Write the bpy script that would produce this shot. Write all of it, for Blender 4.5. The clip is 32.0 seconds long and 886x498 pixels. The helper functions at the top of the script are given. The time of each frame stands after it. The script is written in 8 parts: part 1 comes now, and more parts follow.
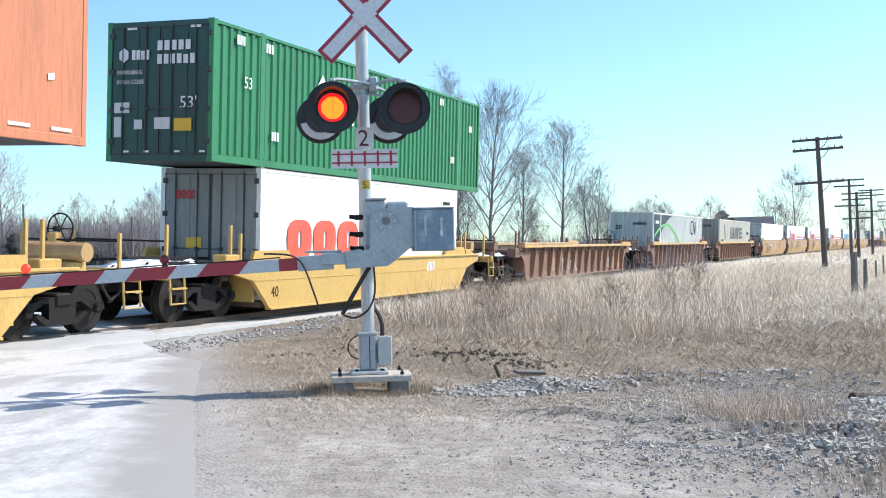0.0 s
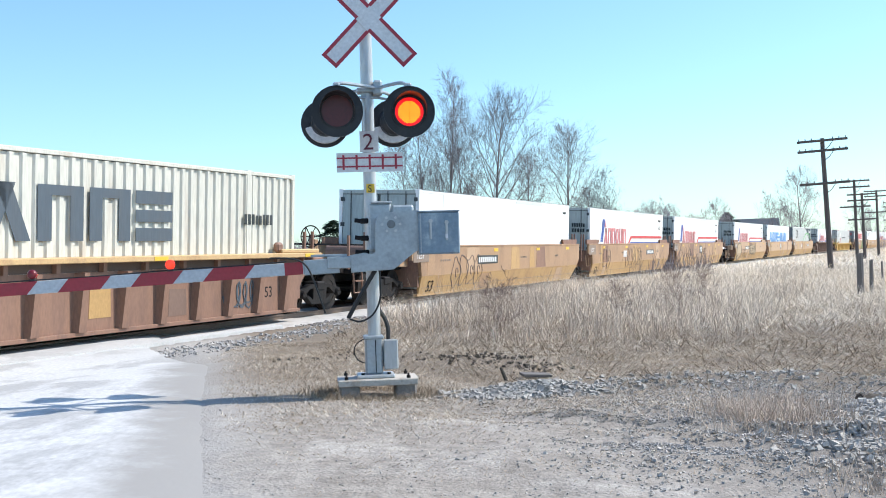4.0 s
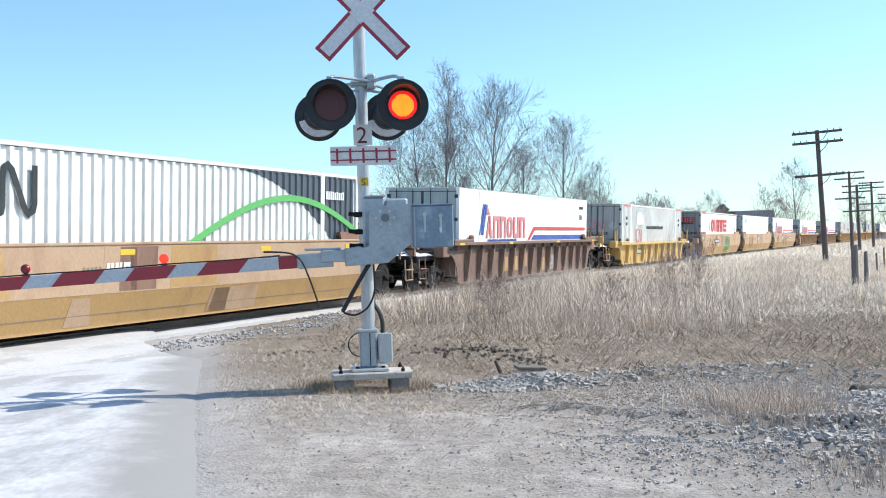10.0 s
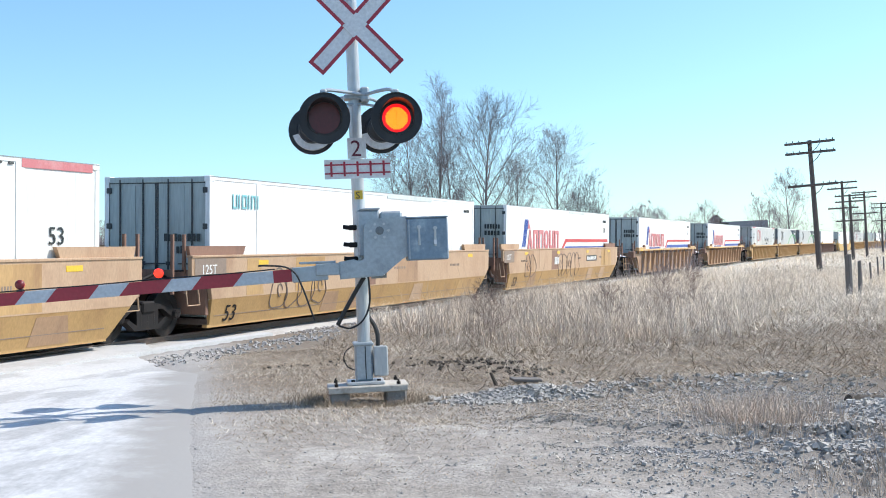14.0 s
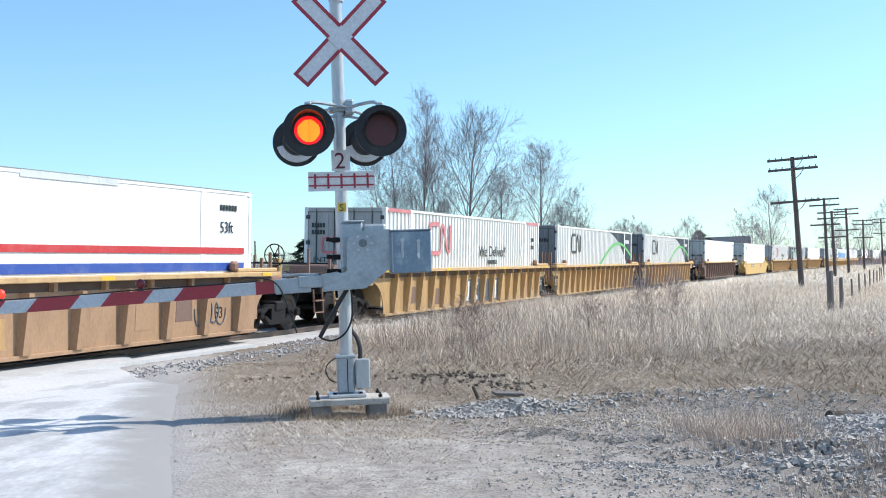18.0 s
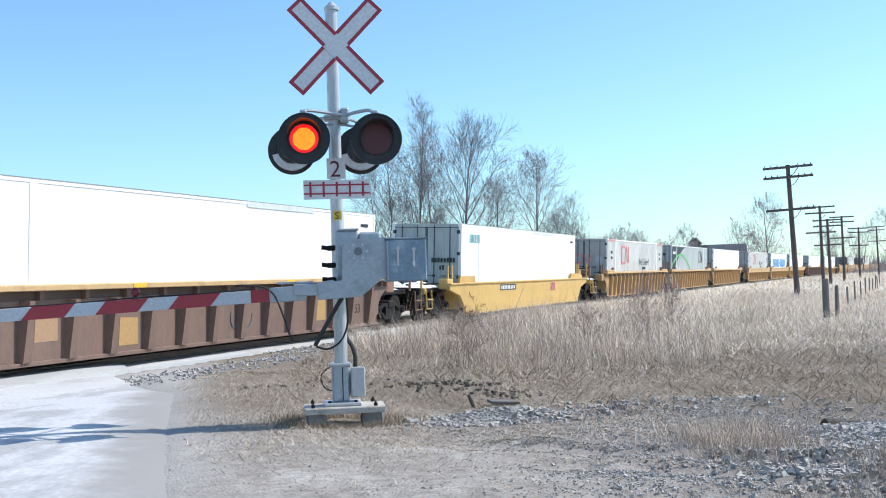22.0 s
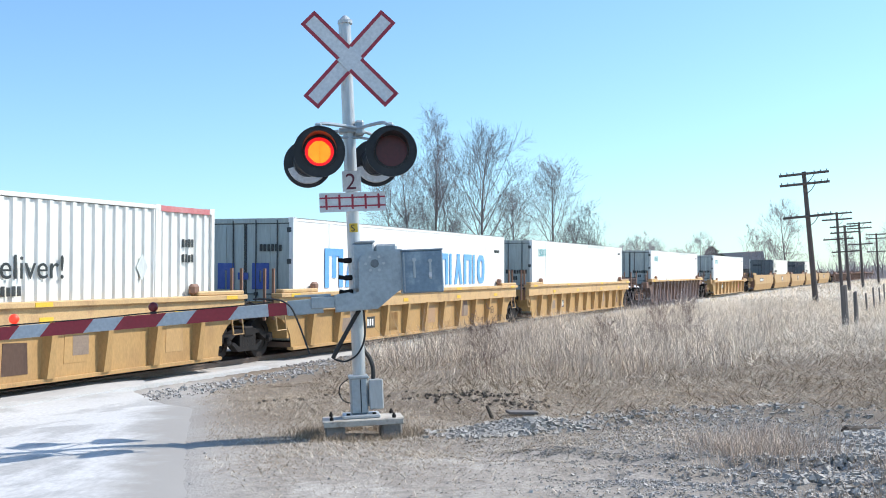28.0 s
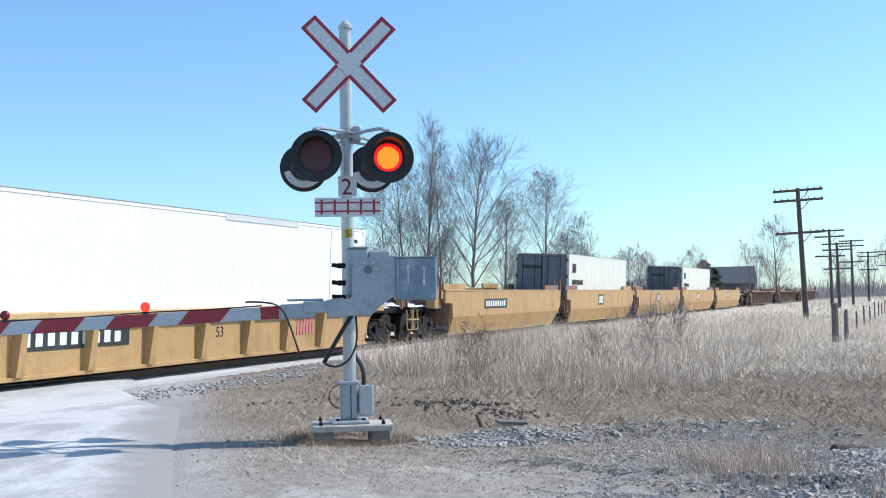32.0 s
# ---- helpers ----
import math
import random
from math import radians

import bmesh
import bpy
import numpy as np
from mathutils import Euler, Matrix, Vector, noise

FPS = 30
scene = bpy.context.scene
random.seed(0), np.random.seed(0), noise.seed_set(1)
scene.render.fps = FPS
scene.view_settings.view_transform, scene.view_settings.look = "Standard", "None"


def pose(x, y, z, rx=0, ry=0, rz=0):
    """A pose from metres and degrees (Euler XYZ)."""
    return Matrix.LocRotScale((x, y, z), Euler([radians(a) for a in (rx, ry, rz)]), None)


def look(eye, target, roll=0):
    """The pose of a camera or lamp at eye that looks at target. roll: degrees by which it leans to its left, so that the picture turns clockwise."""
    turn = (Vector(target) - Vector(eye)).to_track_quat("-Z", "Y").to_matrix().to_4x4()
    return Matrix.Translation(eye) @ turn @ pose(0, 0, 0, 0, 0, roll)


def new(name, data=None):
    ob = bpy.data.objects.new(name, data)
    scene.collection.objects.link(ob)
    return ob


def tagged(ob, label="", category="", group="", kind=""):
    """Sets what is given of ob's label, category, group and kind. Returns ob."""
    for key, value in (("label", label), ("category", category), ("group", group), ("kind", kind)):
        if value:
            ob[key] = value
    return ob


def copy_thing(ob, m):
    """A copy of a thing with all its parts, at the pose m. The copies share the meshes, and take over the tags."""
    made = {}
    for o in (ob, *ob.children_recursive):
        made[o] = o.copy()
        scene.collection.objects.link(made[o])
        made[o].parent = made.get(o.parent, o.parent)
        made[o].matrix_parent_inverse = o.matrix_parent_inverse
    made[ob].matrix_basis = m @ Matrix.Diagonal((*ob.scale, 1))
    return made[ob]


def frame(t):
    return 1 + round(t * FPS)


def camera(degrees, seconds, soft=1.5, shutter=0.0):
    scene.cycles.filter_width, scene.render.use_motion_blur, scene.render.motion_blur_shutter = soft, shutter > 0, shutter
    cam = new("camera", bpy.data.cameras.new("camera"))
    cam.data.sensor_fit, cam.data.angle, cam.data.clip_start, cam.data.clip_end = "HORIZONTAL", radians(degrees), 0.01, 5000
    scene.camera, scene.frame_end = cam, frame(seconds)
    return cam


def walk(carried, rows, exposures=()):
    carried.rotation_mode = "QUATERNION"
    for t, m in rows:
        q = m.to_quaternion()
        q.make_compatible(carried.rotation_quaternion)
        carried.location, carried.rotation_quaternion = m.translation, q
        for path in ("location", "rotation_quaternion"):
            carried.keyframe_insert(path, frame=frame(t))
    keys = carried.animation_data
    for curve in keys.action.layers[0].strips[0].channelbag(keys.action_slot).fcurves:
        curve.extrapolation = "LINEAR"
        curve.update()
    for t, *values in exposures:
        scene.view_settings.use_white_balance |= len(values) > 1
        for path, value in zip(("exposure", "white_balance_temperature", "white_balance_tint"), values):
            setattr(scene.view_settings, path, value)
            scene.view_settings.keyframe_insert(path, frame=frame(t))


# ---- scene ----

# ------------------------------------------------------------ camera
# seconds, x, y, z, yaw, pitch, lean to the right
VIEWS = [
    (0, -0.004, -0.003, 1.503, -0.070, 0.442, 1.330),
    (0.5, -0.002, -0.002, 1.497, -0.102, 0.310, 1.436),
    (1, -0.010, -0.001, 1.502, 0.044, 0.285, 1.360),
    (1.5, -0.010, -0.004, 1.501, 0.107, 0.485, 1.430),
    (2, -0.008, -0.005, 1.509, 0.044, 0.659, 1.464),
    (2.5, -0.008, -0.005, 1.501, 0.143, 0.917, 1.557),
    (3, -0.004, -0.006, 1.506, 0.209, 1.098, 1.589),
    (3.5, -0.006, -0.004, 1.495, 0.188, 0.888, 1.740),
    (5.5, -0.011, 0.004, 1.501, 0.044, 0.351, 1.456),
    (6, -0.006, 0.002, 1.495, -0.029, 0.371, 1.479),
    (6.5, -0.007, -0.003, 1.495, -0.141, 0.312, 1.612),
    (7, -0.005, -0.000, 1.504, -0.114, 0.275, 1.609),
    (7.5, -0.002, 0.001, 1.495, -0.108, 0.390, 1.835),
    (8, 0.003, -0.001, 1.494, -0.101, 0.484, 1.980),
    (8.5, 0.002, 0.000, 1.494, 0.005, 0.386, 1.934),
    (9, -0.000, -0.000, 1.500, -0.000, 0.245, 1.755),
    (9.5, 0.003, 0.000, 1.497, -0.062, 0.318, 1.841),
    (10, 0.008, 0.001, 1.502, -0.029, 0.269, 1.870),
    (10.5, 0.008, 0.005, 1.504, 0.074, 0.363, 1.973),
    (11, 0.004, -0.001, 1.500, -0.013, 0.540, 1.895),
    (11.5, 0.003, 0.001, 1.499, -0.101, 0.596, 2.075),
    (12, 0.008, -0.005, 1.500, -0.134, 0.534, 2.026),
    (12.5, 0.005, -0.006, 1.503, -0.237, 0.545, 2.127),
    (13, 0.007, -0.003, 1.504, -0.428, 0.580, 2.267),
    (13.5, 0.011, -0.005, 1.496, -0.402, 0.697, 2.286),
    (14, 0.004, -0.004, 1.500, -0.336, 0.890, 2.299),
    (14.5, 0.011, -0.004, 1.506, -0.178, 0.968, 2.312),
    (16.5, 0.012, -0.010, 1.503, -1.015, 1.781, 1.830),
    (17, 0.015, -0.007, 1.502, -1.210, 1.807, 1.852),
    (17.5, 0.013, -0.014, 1.505, -1.140, 1.702, 1.796),
    (18, 0.010, -0.004, 1.502, -1.167, 1.510, 1.812),
    (18.5, 0.013, -0.004, 1.502, -1.368, 1.447, 2.052),
    (19, 0.017, -0.003, 1.509, -1.471, 1.405, 2.089),
    (19.5, 0.017, 0.001, 1.502, -1.496, 1.742, 2.188),
    (20, 0.020, -0.001, 1.505, -1.479, 1.736, 2.175),
    (20.5, 0.020, -0.004, 1.503, -1.464, 1.709, 2.078),
    (21, 0.021, -0.001, 1.500, -1.489, 1.663, 1.927),
    (21.5, 0.017, 0.002, 1.502, -1.506, 1.611, 1.872),
    (22, 0.019, -0.000, 1.507, -1.369, 1.887, 1.815),
    (22.5, 0.019, -0.009, 1.499, -1.295, 2.110, 1.670),
    (23, 0.015, -0.008, 1.514, -1.206, 2.130, 1.459),
    (23.5, 0.008, -0.010, 1.504, -1.293, 2.276, 1.489),
    (24, 0.013, -0.013, 1.510, -1.301, 2.292, 1.421),
    (24.5, 0.015, -0.010, 1.514, -1.486, 2.288, 1.618),
    (25, 0.018, -0.012, 1.514, -1.405, 2.335, 1.724),
    (25.5, 0.018, -0.006, 1.510, -1.538, 2.271, 1.799),
    (27.5, 0.020, -0.000, 1.507, -1.093, 2.231, 2.368),
    (28, 0.015, -0.006, 1.502, -0.596, 2.498, 2.516),
    (28.5, 0.006, -0.004, 1.510, -0.030, 2.754, 2.347),
    (29, -0.006, -0.004, 1.507, 0.619, 2.989, 2.167),
    (29.5, -0.023, -0.006, 1.515, 1.181, 3.161, 1.270),
    (30, -0.031, -0.011, 1.529, 1.407, 3.275, 1.215),
    (30.5, -0.019, -0.014, 1.509, 1.404, 2.875, 1.701),
    (31, -0.014, 0.003, 1.517, 0.380, 2.706, 0.882),
    (31.5, -0.004, 0.008, 1.512, -0.118, 2.690, 1.024),
    (32, -0.002, -0.004, 1.518, -0.984, 2.801, 0.977),
]
cam = camera(42.26, 32.0, soft=1.0)


def view(x, y, z, yaw, pitch, lean):
    return pose(x, y, z, 0, 0, yaw) @ pose(0, 0, 0, 90 + pitch) @ pose(0, 0, 0, 0, 0, -lean)


walk(cam, [(v[0], view(*v[1:])) for v in VIEWS], [(0, 0.42, 6500, 10), (9, 0.33, 6500, 10), (13, 0.35, 6500, 10), (18, 0.29, 6400, 10), (25, 0.22, 6300, 10), (28, 0.29, 6480, 10), (30, 0.18, 6250, 10), (32, 0.12, 6200, 10)])

# ------------------------------------------------------------ sky and sun
SUN_WAY = Vector((2.75, 0.67, 2.82)).normalized()   # towards the sun
world = bpy.data.worlds.new("sky")
scene.world = world
world.use_nodes = True
wn = world.node_tree.nodes
sky = wn.new("ShaderNodeTexSky")
sky.sky_type, sky.sun_disc = "NISHITA", False
sky.sun_elevation = math.asin(SUN_WAY.z)
sky.sun_rotation = math.atan2(SUN_WAY.x, SUN_WAY.y)
sky.air_density, sky.dust_density, sky.ozone_density = 1.0, 0.6, 1.0
wn["Background"].inputs[1].default_value = 0.15
tint = wn.new("ShaderNodeMix")          # the clear spring sky leans to cyan
tint.data_type, tint.blend_type = "RGBA", "MULTIPLY"
tint.inputs["Factor"].default_value = 1.0
tint.inputs["B"].default_value = (0.77, 1.02, 1.18, 1)
world.node_tree.links.new(sky.outputs[0], tint.inputs["A"])
world.node_tree.links.new(tint.outputs["Result"], wn["Background"].inputs[0])
sun = new("sun", bpy.data.lights.new("sun", "SUN"))
sun.data.energy, sun.data.angle, sun.data.color = 4.6, radians(0.53), (1.0, 0.95, 0.88)
sun.matrix_world = look((30, 10, 40), Vector((30, 10, 40)) - SUN_WAY)

# ------------------------------------------------------------ the line of the track
HEADING = radians(21.288)          # of the straight part, to the right of ahead
ALONG = Vector((math.sin(HEADING), math.cos(HEADING), 0))
ACROSS = Vector((-math.cos(HEADING), math.sin(HEADING), 0))   # from the camera's side to the far side
CENTRE = 14.164                    # from the camera to the middle of the track
BEND, BEND_FROM = 0.000436789, 27.54
CANT, GRADE, RAIL0 = 0.05184, 0.00612, 0.272


def at_line(s, w):
    """Plan position s metres along the track and w metres across it from the camera's line."""
    if s <= BEND_FROM:
        return ALONG * s + ACROSS * w
    a = (s - BEND_FROM) * BEND
    t = ALONG * (BEND_FROM + math.sin(a) / BEND) - ACROSS * ((1 - math.cos(a)) / BEND)
    return t + (ACROSS * math.cos(a) + ALONG * math.sin(a)) * w


def line_of(x, y):
    """The s and w of a plan position, near enough."""
    p = Vector((x, y, 0))
    s, w = p.dot(ALONG), p.dot(ACROSS)
    if s <= BEND_FROM:
        return s, w
    c = ALONG * BEND_FROM - ACROSS / BEND
    d = p - c
    r = d.length
    a = math.atan2(d.dot(ALONG), d.dot(ACROSS))
    return BEND_FROM + a / BEND, r - 1 / BEND


def rail_height(s):
    return RAIL0 + GRADE * s if s > -40 else RAIL0 - GRADE * 40


def ground_height(s, w):
    z = min(max(0.03 * w, 0.0), 0.17) + 0.006 * max(s - 5, 0)
    if s < 5:
        z += 0.006 * max(s - 5, -45)
    if w > 17:
        z -= min((w - 17) * 0.03, 0.5)
    return z


def rail_pose(s):
    """A frame on the rail plane: x along the track to the train's rear, y across to the far side, z up with the cant."""
    p, q = at_line(s - 4, CENTRE), at_line(s + 4, CENTRE)
    p.z, q.z = rail_height(s - 4), rail_height(s + 4)
    x = (q - p).normalized()
    side = Vector((x.y, -x.x, 0)).normalized()       # towards the camera's side
    z = (Vector((0, 0, 1)) * math.cos(CANT) + side * math.sin(CANT))
    z = (z - x * z.dot(x)).normalized()
    y = z.cross(x)
    o = at_line(s, CENTRE)
    m = Matrix((x, y, z)).transposed().to_4x4()
    m.translation = (o.x, o.y, rail_height(s))
    return m


def travelled(t):
    k = t / 32.0
    return 655.94 * k - 20.399 * k * k + 3.529 * k ** 3


# ------------------------------------------------------------ mesh helpers
def bm_box(bm, x0, x1, y0, y1, z0, z1, bevel=0.0):
    m = Matrix.Translation(((x0 + x1) / 2, (y0 + y1) / 2, (z0 + z1) / 2)) @ Matrix.Diagonal((abs(x1 - x0), abs(y1 - y0), abs(z1 - z0), 1))
    r = bmesh.ops.create_cube(bm, size=1, matrix=m)
    if bevel:
        edges = {e for v in r["verts"] for e in v.link_edges}
        bmesh.ops.bevel(bm, geom=list(edges), offset=bevel, segments=1, affect="EDGES")
    return bm


def bm_tube(bm, a, b, r, r2=None, n=10, caps=True):
    a, b = Vector(a), Vector(b)
    d = b - a
    m = Matrix.Translation((a + b) / 2) @ d.to_track_quat("Z", "Y").to_matrix().to_4x4()
    bmesh.ops.create_cone(bm, cap_ends=caps, segments=n, radius1=r, radius2=r if r2 is None else r2, depth=d.length, matrix=m)
    return bm


def curved(pts, steps=4):
    """Points of a smooth curve through the points given."""
    out = []
    for i in range(len(pts) - 1):
        a, b, c, d = pts[max(i - 1, 0)], pts[i], pts[i + 1], pts[min(i + 2, len(pts) - 1)]
        for k in range(steps):
            t = k / steps
            out.append(0.5 * (2 * b + (c - a) * t + (2 * a - 5 * b + 4 * c - d) * t * t + (3 * b - a - 3 * c + d) * t ** 3))
    return out + [pts[-1]]


def bm_path(bm, points, r, n=8):
    """A round bar or hose through the points."""
    pts = [Vector(p) for p in points]
    if len(pts) > 4:
        pts = curved(pts)
    rings = []
    for i, p in enumerate(pts):
        d = (pts[min(i + 1, len(pts) - 1)] - pts[max(i - 1, 0)]).normalized()
        a = d.orthogonal().normalized() if not rings else (rings[-1][1] - d * rings[-1][1].dot(d)).normalized()
        b = d.cross(a)
        rings.append(([bm.verts.new(p + (a * math.cos(k * math.tau / n) + b * math.sin(k * math.tau / n)) * r) for k in range(n)], a))
    for (p, _), (q, _) in zip(rings, rings[1:]):
        for k in range(n):
            bm.faces.new((p[k], p[(k + 1) % n], q[(k + 1) % n], q[k]))
    bm.faces.new(rings[0][0][::-1]), bm.faces.new(rings[-1][0])
    return bm


def bm_prism(bm, outline, y0, y1):
    """An outline of (x, z) points pushed from y0 to y1."""
    a = [bm.verts.new((x, y0, z)) for x, z in outline]
    b = [bm.verts.new((x, y1, z)) for x, z in outline]
    n = len(a)
    bm.faces.new(a), bm.faces.new(b[::-1])
    for i in range(n):
        bm.faces.new((a[i], b[i], b[(i + 1) % n], a[(i + 1) % n]))
    return bm


def bm_loft(bm, outline, x0, x1):
    """An outline of (y, z) points pushed along x."""
    a = [bm.verts.new((x0, y, z)) for y, z in outline]
    b = [bm.verts.new((x1, y, z)) for y, z in outline]
    n = len(a)
    bm.faces.new(a[::-1]), bm.faces.new(b)
    for i in range(n):
        bm.faces.new((a[i], a[(i + 1) % n], b[(i + 1) % n], b[i]))
    return bm


def solid(bm, name, material, smooth=False):
    bmesh.ops.recalc_face_normals(bm, faces=bm.faces[:])
    me = bpy.data.meshes.new(name)
    bm.to_mesh(me)
    bm.free()
    me.materials.append(material)
    if smooth:
        me.polygons.foreach_set("use_smooth", [True] * len(me.polygons))
    return me


def part(name, bm, material, parent, label="", smooth=False):
    me = bm if isinstance(bm, bpy.types.Mesh) else solid(bm, name, material, smooth)
    ob = new(name, me)
    ob.parent = parent
    if label:
        tagged(ob, label)
    return ob


def thing(name, label, category, m=None, group="", kind=""):
    ob = new(name)
    ob.empty_display_size = 0.2
    if m is not None:
        ob.matrix_basis = m
    return tagged(ob, label, category, group, kind)


def raw_mesh(name, verts, faces, material, smooth=False):
    me = bpy.data.meshes.new(name)
    me.from_pydata(verts, [], faces)
    me.materials.append(material)
    if smooth:
        me.polygons.foreach_set("use_smooth", [True] * len(me.polygons))
    me.update()
    return me


def lettering(text, size, material, name="lettering"):
    """Flat letters in the x, z plane, facing -y, from their lower left corner."""
    cu = bpy.data.curves.new(name, "FONT")
    cu.body, cu.size, cu.extrude, cu.resolution_u = text, size, 0.002, 3
    tmp = bpy.data.objects.new("tmp", cu)
    me = bpy.data.meshes.new_from_object(tmp)
    bpy.data.objects.remove(tmp), bpy.data.curves.remove(cu)
    me.transform(pose(0, 0, 0, 90))
    me.materials.clear()
    me.materials.append(material)
    return me

# ------------------------------------------------------------ materials
def surface(name, colour, rough=0.6, metal=0.0, spots=None, amount=0.35, scale=1.5, grain=30.0, bump=0.1, stretch=(1, 1, 1), vary=0.0, spot_low=0.5, spot_high=0.7, spec=0.5, bump_distance=0.01, mottle=0.0):
    """A painted, bare or earthy surface: base colour, stains of a second colour in two sizes, fine relief."""
    m = bpy.data.materials.new(name)
    m.use_nodes = True
    nt = m.node_tree
    n, l = nt.nodes, nt.links
    b = n["Principled BSDF"]
    b.inputs["Roughness"].default_value, b.inputs["Metallic"].default_value = rough, metal
    b.inputs["Specular IOR Level"].default_value = spec
    co = n.new("ShaderNodeTexCoord")
    mp = n.new("ShaderNodeMapping")
    mp.inputs["Scale"].default_value = stretch
    l.new(co.outputs["Object"], mp.inputs[0])
    big = n.new("ShaderNodeTexNoise")
    big.inputs["Scale"].default_value, big.inputs["Detail"].default_value, big.inputs["Roughness"].default_value = scale, 6, 0.65
    fine = n.new("ShaderNodeTexNoise")
    fine.inputs["Scale"].default_value, fine.inputs["Detail"].default_value = grain, 3
    l.new(mp.outputs[0], big.inputs[0]), l.new(mp.outputs[0], fine.inputs[0])
    ramp = n.new("ShaderNodeMapRange")
    ramp.inputs[1].default_value, ramp.inputs[2].default_value = spot_low, spot_high
    ramp.inputs[3].default_value, ramp.inputs[4].default_value = 0.0, amount
    l.new(big.outputs[0], ramp.inputs[0])
    mix = n.new("ShaderNodeMix")
    mix.data_type = "RGBA"
    spots = spots or tuple(c * 0.55 for c in colour)
    mix.inputs["A"].default_value, mix.inputs["B"].default_value = (*colour, 1), (*spots, 1)
    l.new(ramp.outputs[0], mix.inputs["Factor"])
    hsv = n.new("ShaderNodeHueSaturation")
    val = n.new("ShaderNodeMapRange")
    val.inputs[1].default_value, val.inputs[2].default_value = 0.25, 0.75
    val.inputs[3].default_value, val.inputs[4].default_value = 0.86, 1.12
    l.new(fine.outputs[0], val.inputs[0])
    last = val.outputs[0]
    if mottle:
        mo = n.new("ShaderNodeTexNoise")
        mo.inputs["Scale"].default_value, mo.inputs["Detail"].default_value, mo.inputs["Roughness"].default_value = 6.5, 5, 0.7
        l.new(mp.outputs[0], mo.inputs[0])
        mv = n.new("ShaderNodeMapRange")
        mv.inputs[1].default_value, mv.inputs[2].default_value = 0.33, 0.67
        mv.inputs[3].default_value, mv.inputs[4].default_value = 1 - mottle, 1 + mottle
        l.new(mo.outputs[0], mv.inputs[0])
        mm = n.new("ShaderNodeMath")
        mm.operation = "MULTIPLY"
        l.new(mv.outputs[0], mm.inputs[0]), l.new(last, mm.inputs[1])
        last = mm.outputs[0]
    if vary:
        oi = n.new("ShaderNodeObjectInfo")
        ge = n.new("ShaderNodeNewGeometry")
        add = n.new("ShaderNodeMath")
        add.operation = "ADD"
        l.new(oi.outputs["Random"], add.inputs[0]), l.new(ge.outputs["Random Per Island"], add.inputs[1])
        vr = n.new("ShaderNodeMapRange")
        vr.inputs[1].default_value, vr.inputs[2].default_value = 0.0, 2.0
        vr.inputs[3].default_value, vr.inputs[4].default_value = 1 - vary, 1 + vary
        l.new(add.outputs[0], vr.inputs[0])
        mu = n.new("ShaderNodeMath")
        mu.operation = "MULTIPLY"
        l.new(vr.outputs[0], mu.inputs[0]), l.new(last, mu.inputs[1])
        last = mu.outputs[0]
    l.new(last, hsv.inputs["Value"])
    l.new(mix.outputs["Result"], hsv.inputs["Color"])
    l.new(hsv.outputs[0], b.inputs["Base Color"])
    if bump:
        bp = n.new("ShaderNodeBump")
        bp.inputs["Strength"].default_value, bp.inputs["Distance"].default_value = bump, bump_distance
        l.new(fine.outputs[0], bp.inputs["Height"])
        l.new(bp.outputs[0], b.inputs["Normal"])
    return m


def glow(name, colour, strength):
    m = bpy.data.materials.new(name)
    m.use_nodes = True
    b = m.node_tree.nodes["Principled BSDF"]
    b.inputs["Base Color"].default_value = (*colour, 1)
    b.inputs["Emission Color"].default_value, b.inputs["Emission Strength"].default_value = (*colour, 1), strength
    return m


STREAK = (1, 1, 0.12)
WHITE_VAN = surface("white_van_paint", (0.80, 0.80, 0.78), 0.45, spots=(0.55, 0.5, 0.42), amount=0.25, scale=2, stretch=STREAK, bump=0.02, spot_low=0.55, spot_high=0.85)
WHITE_STEEL = surface("white_container_paint", (0.72, 0.72, 0.68), 0.5, spots=(0.42, 0.36, 0.28), amount=0.4, scale=2.5, stretch=STREAK, bump=0.03, spot_low=0.55, spot_high=0.8)
CREAM_STEEL = surface("cream_container_paint", (0.60, 0.58, 0.50), 0.55, spots=(0.33, 0.22, 0.14), amount=0.5, scale=2.2, stretch=STREAK, bump=0.03, spot_low=0.55, spot_high=0.78)
PALE_GREY = surface("pale_grey_container_paint", (0.60, 0.635, 0.615), 0.5, spots=(0.36, 0.36, 0.34), amount=0.35, scale=2, stretch=STREAK, bump=0.03)
REEFER_CREAM = surface("cream_reefer_paint", (0.66, 0.65, 0.58), 0.5, spots=(0.45, 0.42, 0.36), amount=0.3, scale=2, stretch=STREAK, bump=0.02)
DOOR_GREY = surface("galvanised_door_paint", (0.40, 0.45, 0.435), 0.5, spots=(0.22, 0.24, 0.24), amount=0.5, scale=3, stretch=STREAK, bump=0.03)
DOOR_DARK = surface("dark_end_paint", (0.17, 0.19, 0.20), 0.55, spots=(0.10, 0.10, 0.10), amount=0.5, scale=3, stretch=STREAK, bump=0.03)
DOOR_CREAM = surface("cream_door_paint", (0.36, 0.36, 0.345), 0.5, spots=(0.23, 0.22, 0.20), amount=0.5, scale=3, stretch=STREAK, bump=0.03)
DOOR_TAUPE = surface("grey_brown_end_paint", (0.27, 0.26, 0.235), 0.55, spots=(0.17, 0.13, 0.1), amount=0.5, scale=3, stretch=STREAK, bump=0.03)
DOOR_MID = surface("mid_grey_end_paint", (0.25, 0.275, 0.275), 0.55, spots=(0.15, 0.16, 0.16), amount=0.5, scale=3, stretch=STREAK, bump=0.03)
